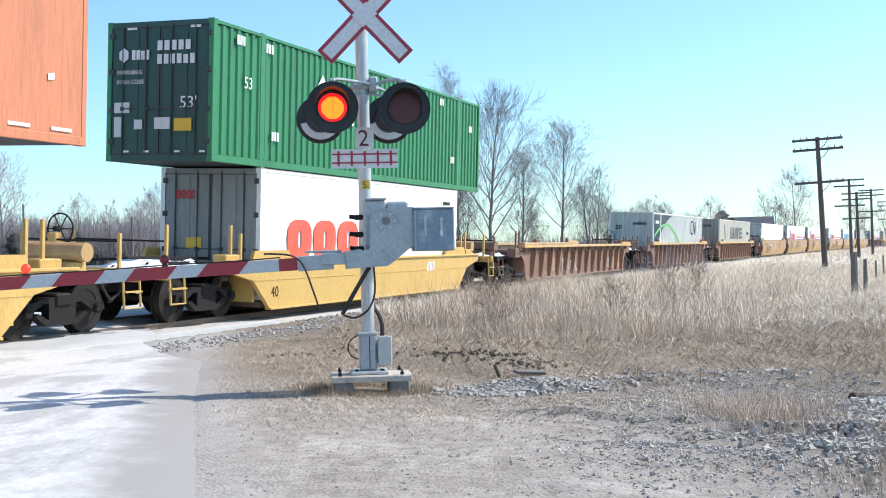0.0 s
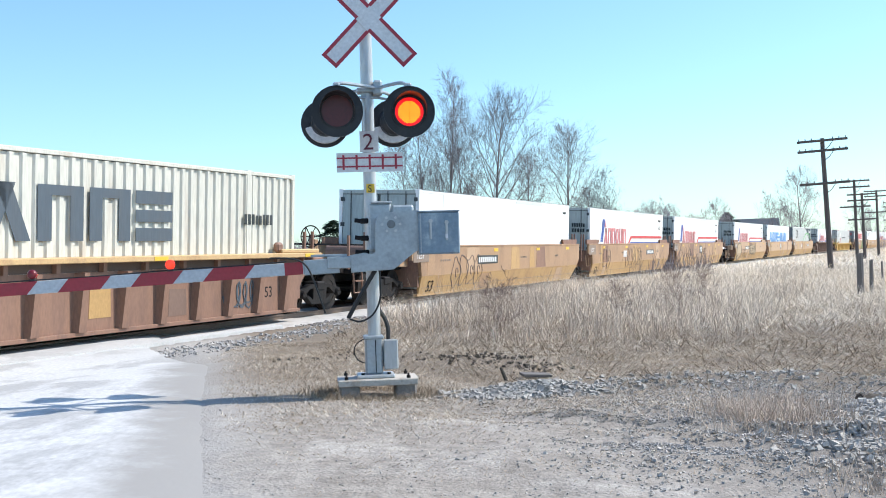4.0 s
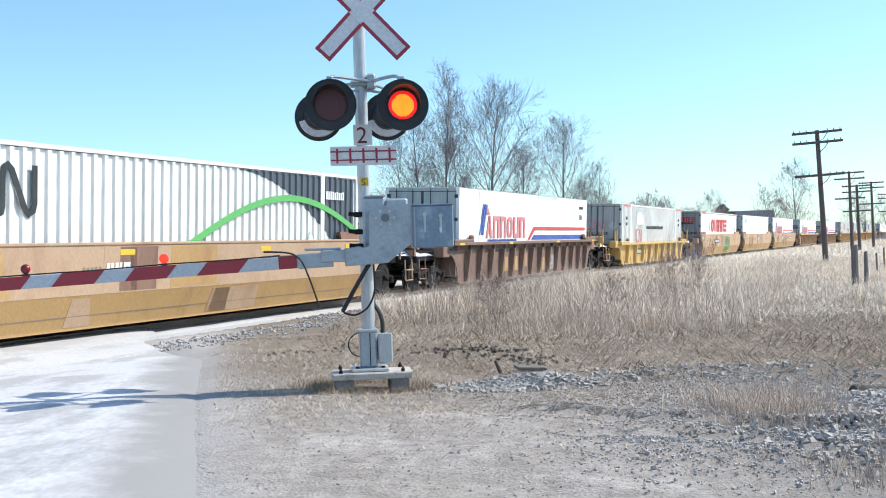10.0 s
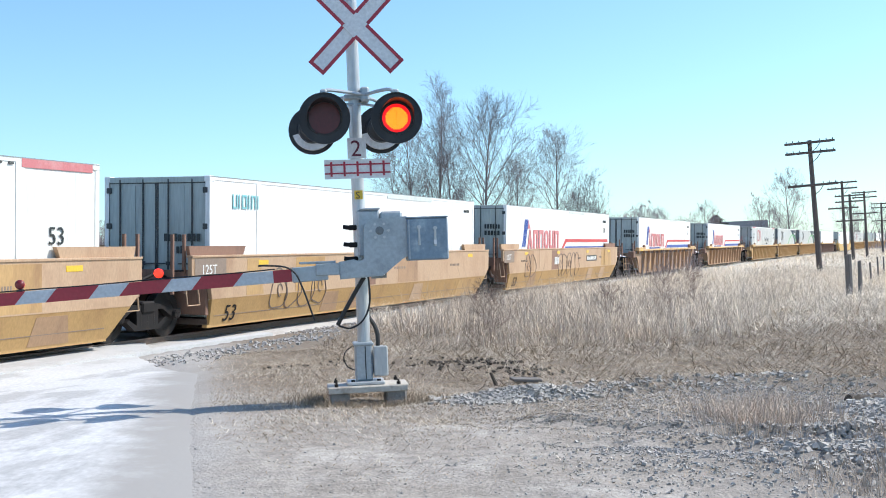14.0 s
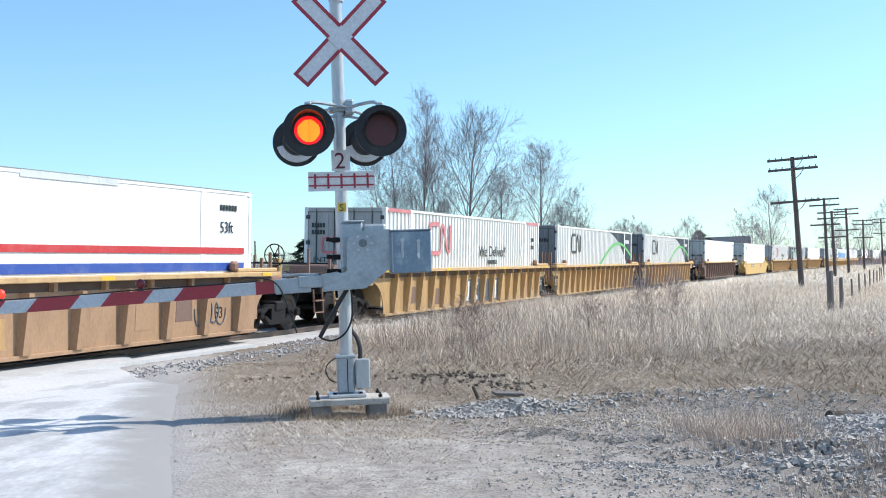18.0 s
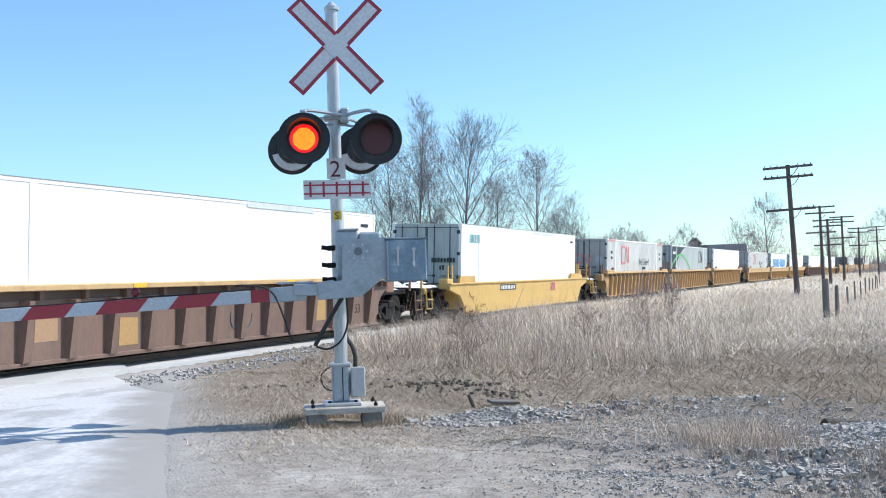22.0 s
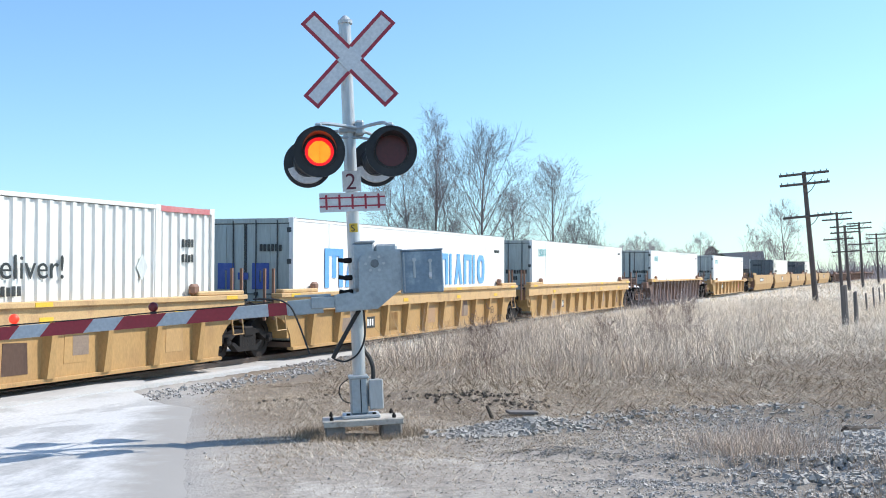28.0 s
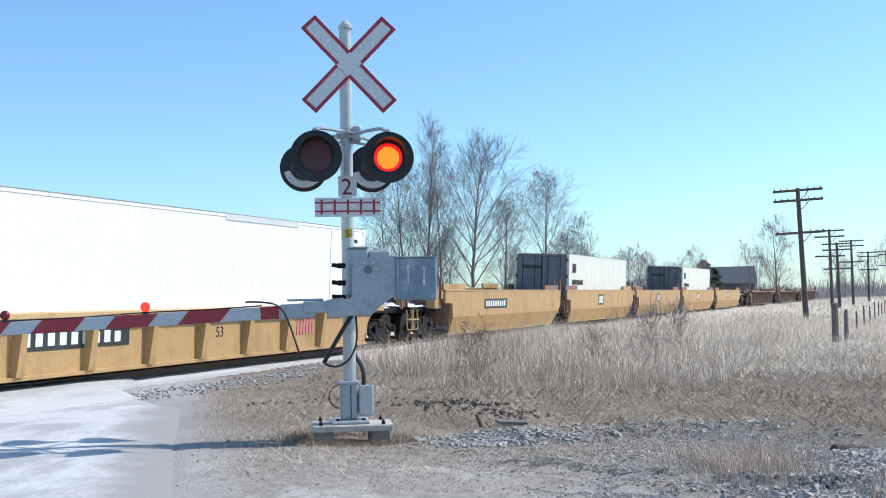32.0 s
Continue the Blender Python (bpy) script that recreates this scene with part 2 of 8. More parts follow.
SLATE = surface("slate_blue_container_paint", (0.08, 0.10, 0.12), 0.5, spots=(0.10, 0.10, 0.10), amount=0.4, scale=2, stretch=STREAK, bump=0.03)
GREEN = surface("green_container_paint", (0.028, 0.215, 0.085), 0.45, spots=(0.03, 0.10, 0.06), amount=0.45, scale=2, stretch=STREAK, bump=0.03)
# Front end of the green box: the same green with its shade put in.
GREEN_SHADED = surface("shaded_green_door_paint", (0.02, 0.075, 0.06), 0.5, spots=(0.04, 0.05, 0.045), amount=0.5, scale=3, stretch=STREAK, bump=0.03)
ORANGE = surface("faded_orange_container_paint", (0.62, 0.22, 0.11), 0.55, spots=(0.30, 0.12, 0.07), amount=0.45, scale=1.5, stretch=STREAK, bump=0.03)
SEAL = surface("dark_gasket", (0.06, 0.065, 0.065), 0.7)
# Steel taken almost to black: the deep shade under cars is in its colour.
STEEL_DARK = surface("shade_dark_steel", (0.017, 0.015, 0.0145), 0.7, spec=0.2, spots=(0.03, 0.022, 0.018), amount=0.6, scale=6, bump=0.15)
# Wheels likewise: shadow is mixed into the tone of the steel.
SHADED_WHEEL_STEEL = surface("shade_dark_wheel_steel", (0.026, 0.022, 0.02), 0.6, metal=0.2, spec=0.25, spots=(0.06, 0.042, 0.032), amount=0.6, scale=8)
RUST = surface("rusty_ochre_car_paint", (0.375, 0.23, 0.13), 0.6, spots=(0.20, 0.115, 0.07), amount=0.6, scale=1.2, stretch=(1, 1, 0.4), bump=0.05)
TAN = surface("faded_tan_car_paint", (0.455, 0.305, 0.19), 0.6, spots=(0.30, 0.16, 0.09), amount=0.55, scale=1.1, stretch=(1, 1, 0.4), bump=0.05)
TAN_LOW = surface("ochre_car_paint", (0.43, 0.26, 0.10), 0.6, spots=(0.27, 0.145, 0.065), amount=0.55, scale=1.3, stretch=(1, 1, 0.4), bump=0.05)
YELLOW = surface("yellow_car_paint", (0.58, 0.375, 0.115), 0.5, spots=(0.33, 0.17, 0.05), amount=0.4, scale=1.2, stretch=(1, 1, 0.4), bump=0.05)
OCHRE = surface("worn_ochre_car_paint", (0.46, 0.285, 0.12), 0.55, spots=(0.24, 0.125, 0.065), amount=0.6, scale=1.4, stretch=(1, 1, 0.3), bump=0.05)
BROWN = surface("brown_car_paint", (0.245, 0.135, 0.09), 0.65, spots=(0.13, 0.075, 0.06), amount=0.6, scale=1.4, stretch=(1, 1, 0.3), bump=0.06)
DUSK = surface("dull_brown_car_paint", (0.19, 0.118, 0.088), 0.65, spots=(0.10, 0.07, 0.06), amount=0.6, scale=1.4, stretch=(1, 1, 0.3), bump=0.06)
BUFF = surface("buff_rail_paint", (0.55, 0.36, 0.17), 0.6, spots=(0.30, 0.17, 0.09), amount=0.6, scale=2, bump=0.05)
# One dark brown for the well floors and the sheets behind the rail slots.
INSIDE = surface("dark_well_inside", (0.12, 0.08, 0.06), 0.7)
SNOW = surface("old_snow", (0.82, 0.85, 0.88), 0.7, spots=(0.5, 0.5, 0.5), amount=0.5, scale=5, bump=0.4)
RED_INK = surface("red_lettering_paint", (0.52, 0.035, 0.035), 0.5, spots=(0.6, 0.3, 0.3), amount=0.25)
ORANGE_INK = surface("orange_red_lettering_paint", (0.66, 0.10, 0.06), 0.5, spots=(0.7, 0.3, 0.25), amount=0.3)
RED_FADED = surface("faded_red_lettering_paint", (0.54, 0.175, 0.18), 0.5, spots=(0.7, 0.5, 0.45), amount=0.5)
BLUE_INK = surface("blue_lettering_paint", (0.03, 0.08, 0.34), 0.5, spots=(0.3, 0.35, 0.5), amount=0.25)
SKY_INK = surface("sky_blue_lettering_paint", (0.12, 0.36, 0.72), 0.5, spots=(0.4, 0.55, 0.75), amount=0.3)
BLACK_INK = surface("black_lettering_paint", (0.025, 0.03, 0.03), 0.5, spots=(0.1, 0.1, 0.1), amount=0.4)
WHITE_INK = surface("white_lettering_paint", (0.75, 0.75, 0.73), 0.5, spots=(0.4, 0.38, 0.35), amount=0.4, scale=6)
LIME = surface("lime_green_paint", (0.11, 0.43, 0.11), 0.5, spots=(0.2, 0.45, 0.2), amount=0.3)
TEAL_INK = surface("teal_lettering_paint", (0.22, 0.50, 0.52), 0.5)
YELLOW_INK = surface("yellow_label_paint", (0.72, 0.46, 0.04), 0.5)
FADED = surface("faded_board_paint", (0.25, 0.185, 0.14), 0.6, spots=(0.16, 0.12, 0.09), amount=0.5, scale=6)
GRAFFITI_PALE = surface("pale_green_graffiti_paint", (0.30, 0.42, 0.20), 0.6)
GRAFFITI_TAN = surface("beige_graffiti_paint", (0.44, 0.335, 0.215), 0.6, spots=(0.28, 0.19, 0.11), amount=0.6, scale=5)
GRAFFITI_GREY = surface("thin_grey_graffiti_paint", (0.16, 0.12, 0.10), 0.6)
GRAFFITI_GREEN = surface("green_graffiti_paint", (0.12, 0.20, 0.10), 0.6, spots=(0.2, 0.28, 0.14), amount=0.6, scale=6)
ALUMINIUM = surface("aluminium_mast_paint", (0.50, 0.51, 0.51), 0.4, metal=0.35, spots=(0.36, 0.36, 0.35), amount=0.4, scale=4, stretch=(1, 1, 0.2), bump=0.05)
CAST_GREY = surface("grey_casting_paint", (0.37, 0.405, 0.425), 0.42, metal=0.3, spots=(0.25, 0.275, 0.295), amount=0.6, scale=4, bump=0.08)
BOX_BLUE = surface("blue_grey_cabinet_paint", (0.20, 0.265, 0.325), 0.42, metal=0.2, spots=(0.40, 0.46, 0.50), amount=0.65, scale=7, bump=0.05)
BLACK = surface("black_enamel", (0.018, 0.018, 0.02), 0.5, spots=(0.05, 0.05, 0.05), amount=0.4, scale=8)
RUBBER = surface("black_cable", (0.02, 0.02, 0.02), 0.6)
CONCRETE = surface("footing_concrete", (0.25, 0.235, 0.215), 0.9, spots=(0.11, 0.09, 0.075), amount=0.6, scale=6, bump=0.4)
SIGN_WHITE = surface("sign_white", (0.66, 0.66, 0.66), 0.45, spots=(0.5, 0.5, 0.5), amount=0.25, scale=6, bump=0.0)
SIGN_RED = surface("sign_red", (0.36, 0.03, 0.05), 0.45, spots=(0.42, 0.08, 0.1), amount=0.3, scale=8, bump=0.0)
SIGN_DARK = surface("sign_maroon", (0.12, 0.02, 0.035), 0.5)
ARM_RED = surface("reflective_red", (0.32, 0.02, 0.035), 0.35, spots=(0.24, 0.03, 0.04), amount=0.4, scale=6)
ARM_WHITE = surface("reflective_white", (0.48, 0.50, 0.52), 0.35, spots=(0.36, 0.38, 0.40), amount=0.4, scale=6)
LENS_OFF = surface("unlit_lens_red", (0.075, 0.010, 0.012), 0.35, spots=(0.05, 0.008, 0.01), amount=0.5, scale=20)
LENS_ON = glow("lit_lens", (1.0, 0.21, 0.012), 1.55)
LENS_RIM = glow("lit_lens_rim", (1.0, 0.010, 0.014), 0.8)
ARM_LAMP = glow("lit_arm_lamp", (1.0, 0.035, 0.015), 1.4)
ROAD = surface("salted_road", (0.56, 0.555, 0.545), 0.75, spots=(0.37, 0.365, 0.355), amount=0.8, scale=1.0, grain=22, bump=0.12, stretch=(1, 0.5, 1), spot_low=0.49, spot_high=0.58, spec=0.2)
EARTH_PLAIN = surface("verge_earth", (0.30, 0.268, 0.232), 0.95, spots=(0.42, 0.387, 0.348), amount=0.9, scale=0.8, grain=38, bump=0.8, bump_distance=0.022, spec=0.2, mottle=0.28)
BALLAST = surface("ballast_stone", (0.42, 0.40, 0.375), 0.9, spots=(0.22, 0.20, 0.18), amount=0.6, scale=3, grain=25, bump=0.8, vary=0.35, spec=0.3)
RAIL_STEEL = surface("rail_steel", (0.20, 0.15, 0.12), 0.5, metal=0.6)
WOOD_GREY = surface("weathered_wood", (0.17, 0.15, 0.135), 0.9, spots=(0.20, 0.18, 0.16), amount=0.6, scale=4, stretch=(1, 1, 0.1), bump=0.3)
POLE_WOOD = surface("creosoted_pole", (0.095, 0.08, 0.074), 0.9, spots=(0.13, 0.11, 0.10), amount=0.6, scale=4, stretch=(1, 1, 0.1), bump=0.3)
BARK = surface("grey_bark", (0.175, 0.155, 0.152), 0.95, spots=(0.28, 0.25, 0.24), amount=0.6, scale=5, stretch=(1, 1, 0.2), bump=0.3, spec=0.2)
TWIG = surface("bare_twigs", (0.20, 0.178, 0.185), 0.95, vary=0.3, bump=0, spec=0.2)
STRAW = surface("dry_straw", (0.90, 0.79, 0.64), 0.85, spots=(0.56, 0.455, 0.34), amount=0.85, scale=0.3, spot_low=0.45, spot_high=0.65, grain=6, bump=0, vary=0.35, spec=0.25)
STALK = surface("dead_stalks", (0.50, 0.405, 0.32), 0.9, spots=(0.27, 0.21, 0.16), amount=0.6, scale=0.5, grain=6, bump=0, vary=0.4, spec=0.2)
CONIFER = surface("conifer_needles", (0.045, 0.075, 0.045), 0.9, vary=0.35, bump=0)
BARN = surface("barn_roof_metal", (0.06, 0.07, 0.082), 0.6, spots=(0.07, 0.09, 0.1), amount=0.5)
BARN_WALL = surface("barn_wall_boards", (0.10, 0.10, 0.10), 0.8)
# Paler than the near twigs: distance haze is mixed into this wood colour.
HAZED_WOOD = surface("far_woods", (0.36, 0.318, 0.32), 0.95, vary=0.3, bump=0, spec=0.1)


def zoned(m, zones):
    """Lays further colours over a ground material where it passes into other ground: each zone is (x, y, add) of a slanted coordinate, from, to, waviness, colour, amount."""
    nt = m.node_tree
    n, l = nt.nodes, nt.links
    b = n["Principled BSDF"]
    c = b.inputs["Base Color"].links[0].from_socket
    co = n.new("ShaderNodeTexCoord")
    ns = n.new("ShaderNodeTexNoise")
    ns.inputs["Scale"].default_value, ns.inputs["Detail"].default_value, ns.inputs["Roughness"].default_value = 0.9, 7, 0.65
    l.new(co.outputs["Object"], ns.inputs[0])
    for (kx, ky, add), a, b_, wob, colour, amount in zones:
        dot = n.new("ShaderNodeVectorMath")
        dot.operation = "DOT_PRODUCT"
        dot.inputs[1].default_value = (kx, ky, 0)
        l.new(co.outputs["Object"], dot.inputs[0])
        ad = n.new("ShaderNodeMath")
        ad.operation = "MULTIPLY_ADD"
        ad.inputs[1].default_value = wob
        l.new(ns.outputs[0], ad.inputs[0]), l.new(dot.outputs["Value"], ad.inputs[2])
        mr = n.new("ShaderNodeMapRange")
        mr.interpolation_type = "SMOOTHSTEP"
        mr.inputs[1].default_value, mr.inputs[2].default_value = a - add + wob * 0.5, b_ - add + wob * 0.5
        mr.inputs[3].default_value, mr.inputs[4].default_value = 0, amount
        l.new(ad.outputs[0], mr.inputs[0])
        mx = n.new("ShaderNodeMix")
        mx.data_type = "RGBA"
        mx.inputs["B"].default_value = (*colour, 1)
        l.new(mr.outputs[0], mx.inputs["Factor"]), l.new(c, mx.inputs["A"])
        c = mx.outputs["Result"]
    l.new(c, b.inputs["Base Color"])
    return m


EDGE = (1.0, 0.19, 0.75)          # metres to the right of the road's edge
EARTH = zoned(EARTH_PLAIN, [((1, 0, 0), 1.1, 3.0, 2.0, (0.20, 0.182, 0.162), 0.85), ((0, 1, 0), 10.0, 14.0, 4.0, (0.20, 0.16, 0.12), 0.9),
                            ((0, 1, 0), 26.0, 40.0, 5.0, (0.60, 0.52, 0.41), 0.9), ((-1.0, -0.19, -0.75), -1.35, -0.1, 1.2, (0.385, 0.367, 0.343), 0.95)])
ROAD = zoned(ROAD, [(EDGE, -0.4, 0.25, 1.5, (0.315, 0.299, 0.278), 1.0), ((-0.35, 0.94, 0), 17.0, 20.0, 1.5, (0.43, 0.425, 0.415), 0.7)])

# ------------------------------------------------------------ ground, road and track
ROAD_EDGE = ((-0.55, -20.0), (-0.85, 2.0), (-1.36, 6.71), (-1.77, 8.6), (-2.38, 11.45), (-3.1, 15.2), (-3.9, 17.1), (-5.0, 19.5), (-8.4, 33.0), (-25.0, 120.0))


def road_edge(y):
    for (x0, y0), (x1, y1) in zip(ROAD_EDGE, ROAD_EDGE[1:]):
        if y <= y1:
            return x0 + (x1 - x0) * (y - y0) / (y1 - y0)
    return x1


def rail_plane(s, w):
    return rail_height(s) + (w - CENTRE) * math.sin(CANT)


def road_height(s, w):
    z = ground_height(s, w) + 0.03
    k = min(max((w - 8.8) / 2.6, 0), 1) * min(max((18.4 - w) / 1.6, 0), 1)
    return z * (1 - k) + (rail_plane(s, w) - 0.03) * k


# low heaps of stone and earth on the verge, and the dip round the footing: x, y, half widths, height
HEAPS = ((1.0, 11.75, 0.8, 0.28, 0.09), (2.2, 12.15, 0.7, 0.3, 0.05), (3.9, 9.5, 0.8, 1.1, 0.2), (3.4, 8.2, 0.5, 0.8, 0.1), (3.6, 12.6, 1.3, 0.5, 0.12), (0.5, 14.6, 0.9, 0.4, 0.06), (-0.77, 11.6, 0.7, 0.6, -0.06))


def sheet_height(x, y):
    """The ground: a gentle rise to the track, a bed cut under it, small humps off the road."""
    s, w = line_of(x, y)
    z = ground_height(s, w)
    if 11.9 < w < 16.6:
        z = min(z, rail_plane(s, w) - 0.3)
    elif 10.6 < w <= 11.9:
        z = min(z, rail_plane(s, w) - 0.06)
    off = x - road_edge(y)
    if off < 0.0 and -8.5 < off:
        return min(z, road_height(s, w)) - 0.12 * min(max(-off - 0.05, 0) / 0.7, 1)
    if w < 11.5 or w > 17:
        d = math.hypot(x, y)
        soft = min(max((off - 0.5) / 1.8, 0), 1) if off > 0 else 1.0
        z += soft * 0.07 * (noise.noise((x * 0.35, y * 0.35, 0)) + 0.6 * noise.noise((x * 1.3, y * 1.3, 3)) * (d < 60))
        if d < 45:
            rough = 0.5 + min(max(x - 0.5, 0), 2.0) * 0.45
            z += soft * rough * (0.024 * noise.noise((x * 4.1, y * 4.1, 7)) + 0.011 * noise.noise((x * 9.3, y * 9.3, 17)))
            for cx, cy, ax, ay, h in HEAPS:
                q = ((x - cx) / ax) ** 2 + ((y - cy) / ay) ** 2
                if q < 4:
                    z += h * math.exp(-1.6 * q)
            # shallow wheel ruts with pushed-up rims
            if 0.4 < x < 3.6 and 7 < y < 11:
                v = y + 0.52 * x + 0.25 * noise.noise((x * 0.7, y * 0.7, 23))
                fade = min(max((x - 0.4) / 0.6, 0), 1) * min(max((3.6 - x) / 0.6, 0), 1)
                for c in (9.6, 10.35):
                    e = v - c
                    z += fade * (0.035 * math.exp(-((e - 0.2) / 0.1) ** 2) - 0.04 * math.exp(-(e / 0.14) ** 2))
    return z


def build_ground():
    def steps(lo, fine0, fine1, hi, step):
        v = list(np.arange(fine0, fine1, step))
        up, d, a = [], step, fine1
        while a < hi:
            up.append(a)
            d *= 1.13
            a += d
        dn, d, a = [], step, fine0 - step
        while a > lo:
            dn.append(a)
            d *= 1.13
            a -= d
        return [lo] + dn[::-1] + v + up + [hi]

    xs = steps(-2500, -9, 15, 2500, 0.16)
    ys = steps(-600, 4, 30, 3000, 0.16)
    verts = [(x, y, sheet_height(x, y)) for y in ys for x in xs]
    n = len(xs)
    faces = [(j * n + i, j * n + i + 1, j * n + n + i + 1, j * n + n + i) for j in range(len(ys) - 1) for i in range(n - 1)]
    ob = new("ground", raw_mesh("ground", verts, faces, EARTH, True))
    tagged(ob, "bare grey-brown earth and flattened dead grass beside the road", "ground", kind="structure")

    # the road: a sheet that climbs to the rail heads at the crossing
    verts, faces = [], []
    ys = list(np.arange(-20, 40, 0.25)) + list(np.arange(40, 120, 4.0))
    cols = [0.0, 0.25, 0.8, 1.6, 2.4, 3.2, 4.0, 4.8, 5.6, 6.4, 7.2, 8.0, 8.25]
    for y in ys:
        for c in cols:
            wob = 0.16 * noise.noise((0, y * 0.45, 11)) + 0.12 * noise.noise((0, y * 2.3, 19)) if c in (0.0, 8.25) else 0
            x = road_edge(y) - c + wob
            s, w = line_of(x, y)
            z = road_height(s, w)
            z -= {0.0: 0.06, 8.25: 0.06, 0.25: 0.025, 8.0: 0.025}.get(c, 0)
            verts.append((x, y, z))
    n = len(cols)
    for j in range(len(ys) - 1):
        for i in range(n - 1):
            faces.append((j * n + i, j * n + n + i, j * n + n + i + 1, j * n + i + 1))
    ob = new("road", raw_mesh("road", verts, faces, ROAD, True))
    tagged(ob, "pale salt-whitened asphalt road leading over the level crossing", "road", kind="structure")

    # pale edge beam of the crossing beside the near rail
    bm = bmesh.new()
    pts = [(s, 11.95) for s in np.arange(7.0, 21.2, 1.0)]
    prev = None
    for s, w in pts:
        row = []
        for dw, dz in ((-0.06, -0.16), (-0.05, 0.0), (0.16, 0.015), (0.17, -0.16)):
            p = at_line(s, w + dw)
            row.append(bm.verts.new((p.x, p.y, rail_plane(s, w + dw) - 0.012 + dz)))
        if prev:
            for k in range(4):
                bm.faces.new((prev[k], prev[(k + 1) % 4], row[(k + 1) % 4], row[k]))
        else:
            bm.faces.new(row)
        prev = row
    bm.faces.new(prev[::-1])
    ob = new("crossing_edge", solid(bm, "crossing_edge", CONCRETE_PALE))
    tagged(ob, "pale concrete edge slab of the level crossing along the rail", "kerb", kind="structure")

    # ballast bed
    verts, faces = [], []
    ss = list(np.arange(-60, 120, 1.0)) + list(np.arange(120, 900, 6.0))
    prof = ((11.0, -0.42), (12.0, -0.30), (12.5, -0.12), (15.9, -0.12), (16.5, -0.30), (17.6, -0.55))
    for s in ss:
        for w, dz in prof:
            p = at_line(s, w)
            verts.append((p.x, p.y, rail_plane(s, w) + dz + 0.03 * noise.noise((s * 1.7, w * 2.1, 5))))
    n = len(prof)
    faces = [(j * n + i, j * n + n + i, j * n + n + i + 1, j * n + i + 1) for j in range(len(ss) - 1) for i in range(n - 1)]
    ob = new("ballast_bed", raw_mesh("ballast_bed", verts, faces, BALLAST, True))
    tagged(ob, "grey crushed-stone ballast bed under the track", "ballast", kind="structure")

    # rails
    for y in (-0.755, 0.755):
        bm = bmesh.new()
        prof = ((-0.07, -0.17), (-0.07, -0.155), (-0.012, -0.13), (-0.012, -0.04), (-0.037, -0.03), (-0.037, 0), (0.037, 0), (0.037, -0.03), (0.012, -0.04), (0.012, -0.13), (0.07, -0.155), (0.07, -0.17))
        prev = None
        for s in list(np.arange(-60, 140, 4.0)) + list(np.arange(140, 900, 20.0)):
            m = rail_pose(s)
            row = [bm.verts.new(m @ Vector((0, y + a, b))) for a, b in prof]
            if prev:
                for k in range(len(prof)):
                    bm.faces.new((prev[k], prev[(k + 1) % len(prof)], row[(k + 1) % len(prof)], row[k]))
            prev = row
        ob = new("rail", solid(bm, "rail", RAIL_STEEL))
        tagged(ob, "worn brown steel running rail on the ballast", "rail", "rails", "structure")


CONCRETE_PALE = surface("pale_concrete", (0.46, 0.455, 0.44), 0.85, spots=(0.33, 0.32, 0.30), amount=0.6, scale=1.2, bump=0.3)
build_ground()

# ------------------------------------------------------------ the crossing signal
MAST = (-0.77, 11.70, 0.16)
ARM_LAMPS = []
LAMP_DARK = surface("unlit_arm_lamp", (0.16, 0.012, 0.016), 0.3)


def disc(bm, c, r, depth, n=32):
    """A disc that faces -y."""
    bm_tube(bm, (c[0], c[1], c[2]), (c[0], c[1] + depth, c[2]), r, n=n)
    return bm


def ring_mesh(bm, c, r0, r1, y0, y1, a0=0.0, a1=math.tau, n=32):
    """A curved strip round the y axis: a tube of wall r0 to r1 from y0 to y1, between two angles."""
    closed = abs(a1 - a0 - math.tau) < 1e-6
    k = n if closed else n + 1
    rows = []
    for i in range(k):
        a = a0 + (a1 - a0) * i / n
        ca, sa = math.cos(a), math.sin(a)
        rows.append([bm.verts.new((c[0] + ca * r, c[1] + y, c[2] + sa * r)) for r, y in ((r0, y0), (r1, y0), (r1, y1), (r0, y1))])
    for i in range(k if closed else k - 1):
        p, q = rows[i], rows[(i + 1) % k]
        for j in range(4):
            bm.faces.new((p[j], p[(j + 1) % 4], q[(j + 1) % 4], q[j]))
    if not closed:
        bm.faces.new(rows[0]), bm.faces.new(rows[-1][::-1])
    return bm


def visor(bm, c, r, long, n=28):
    """A hood over the lens, open below, longer at its top; it reaches towards -y."""
    top, a0, a1 = [], radians(-50), radians(230)
    for i in range(n + 1):
        a = a0 + (a1 - a0) * i / n
        d = long * (0.25 + 0.75 * max(0.0, math.sin(a)) ** 0.8) if math.sin(a) > 0 else long * 0.25 * (1 + math.sin(a))
        ca, sa = math.cos(a), math.sin(a)
        top.append([bm.verts.new((c[0] + ca * q, c[1] + y, c[2] + sa * q)) for q, y in ((r, 0), (r, -d), (r + 0.004, -d), (r + 0.004, 0))])
    for p, q in zip(top, top[1:]):
        for j in range(4):
            bm.faces.new((p[j], p[(j + 1) % 4], q[(j + 1) % 4], q[j]))
    return bm


PLATE = surface("weathered_plate", (0.50, 0.455, 0.39), 0.7, spots=(0.24, 0.17, 0.12), amount=0.7, scale=7, bump=0.2)


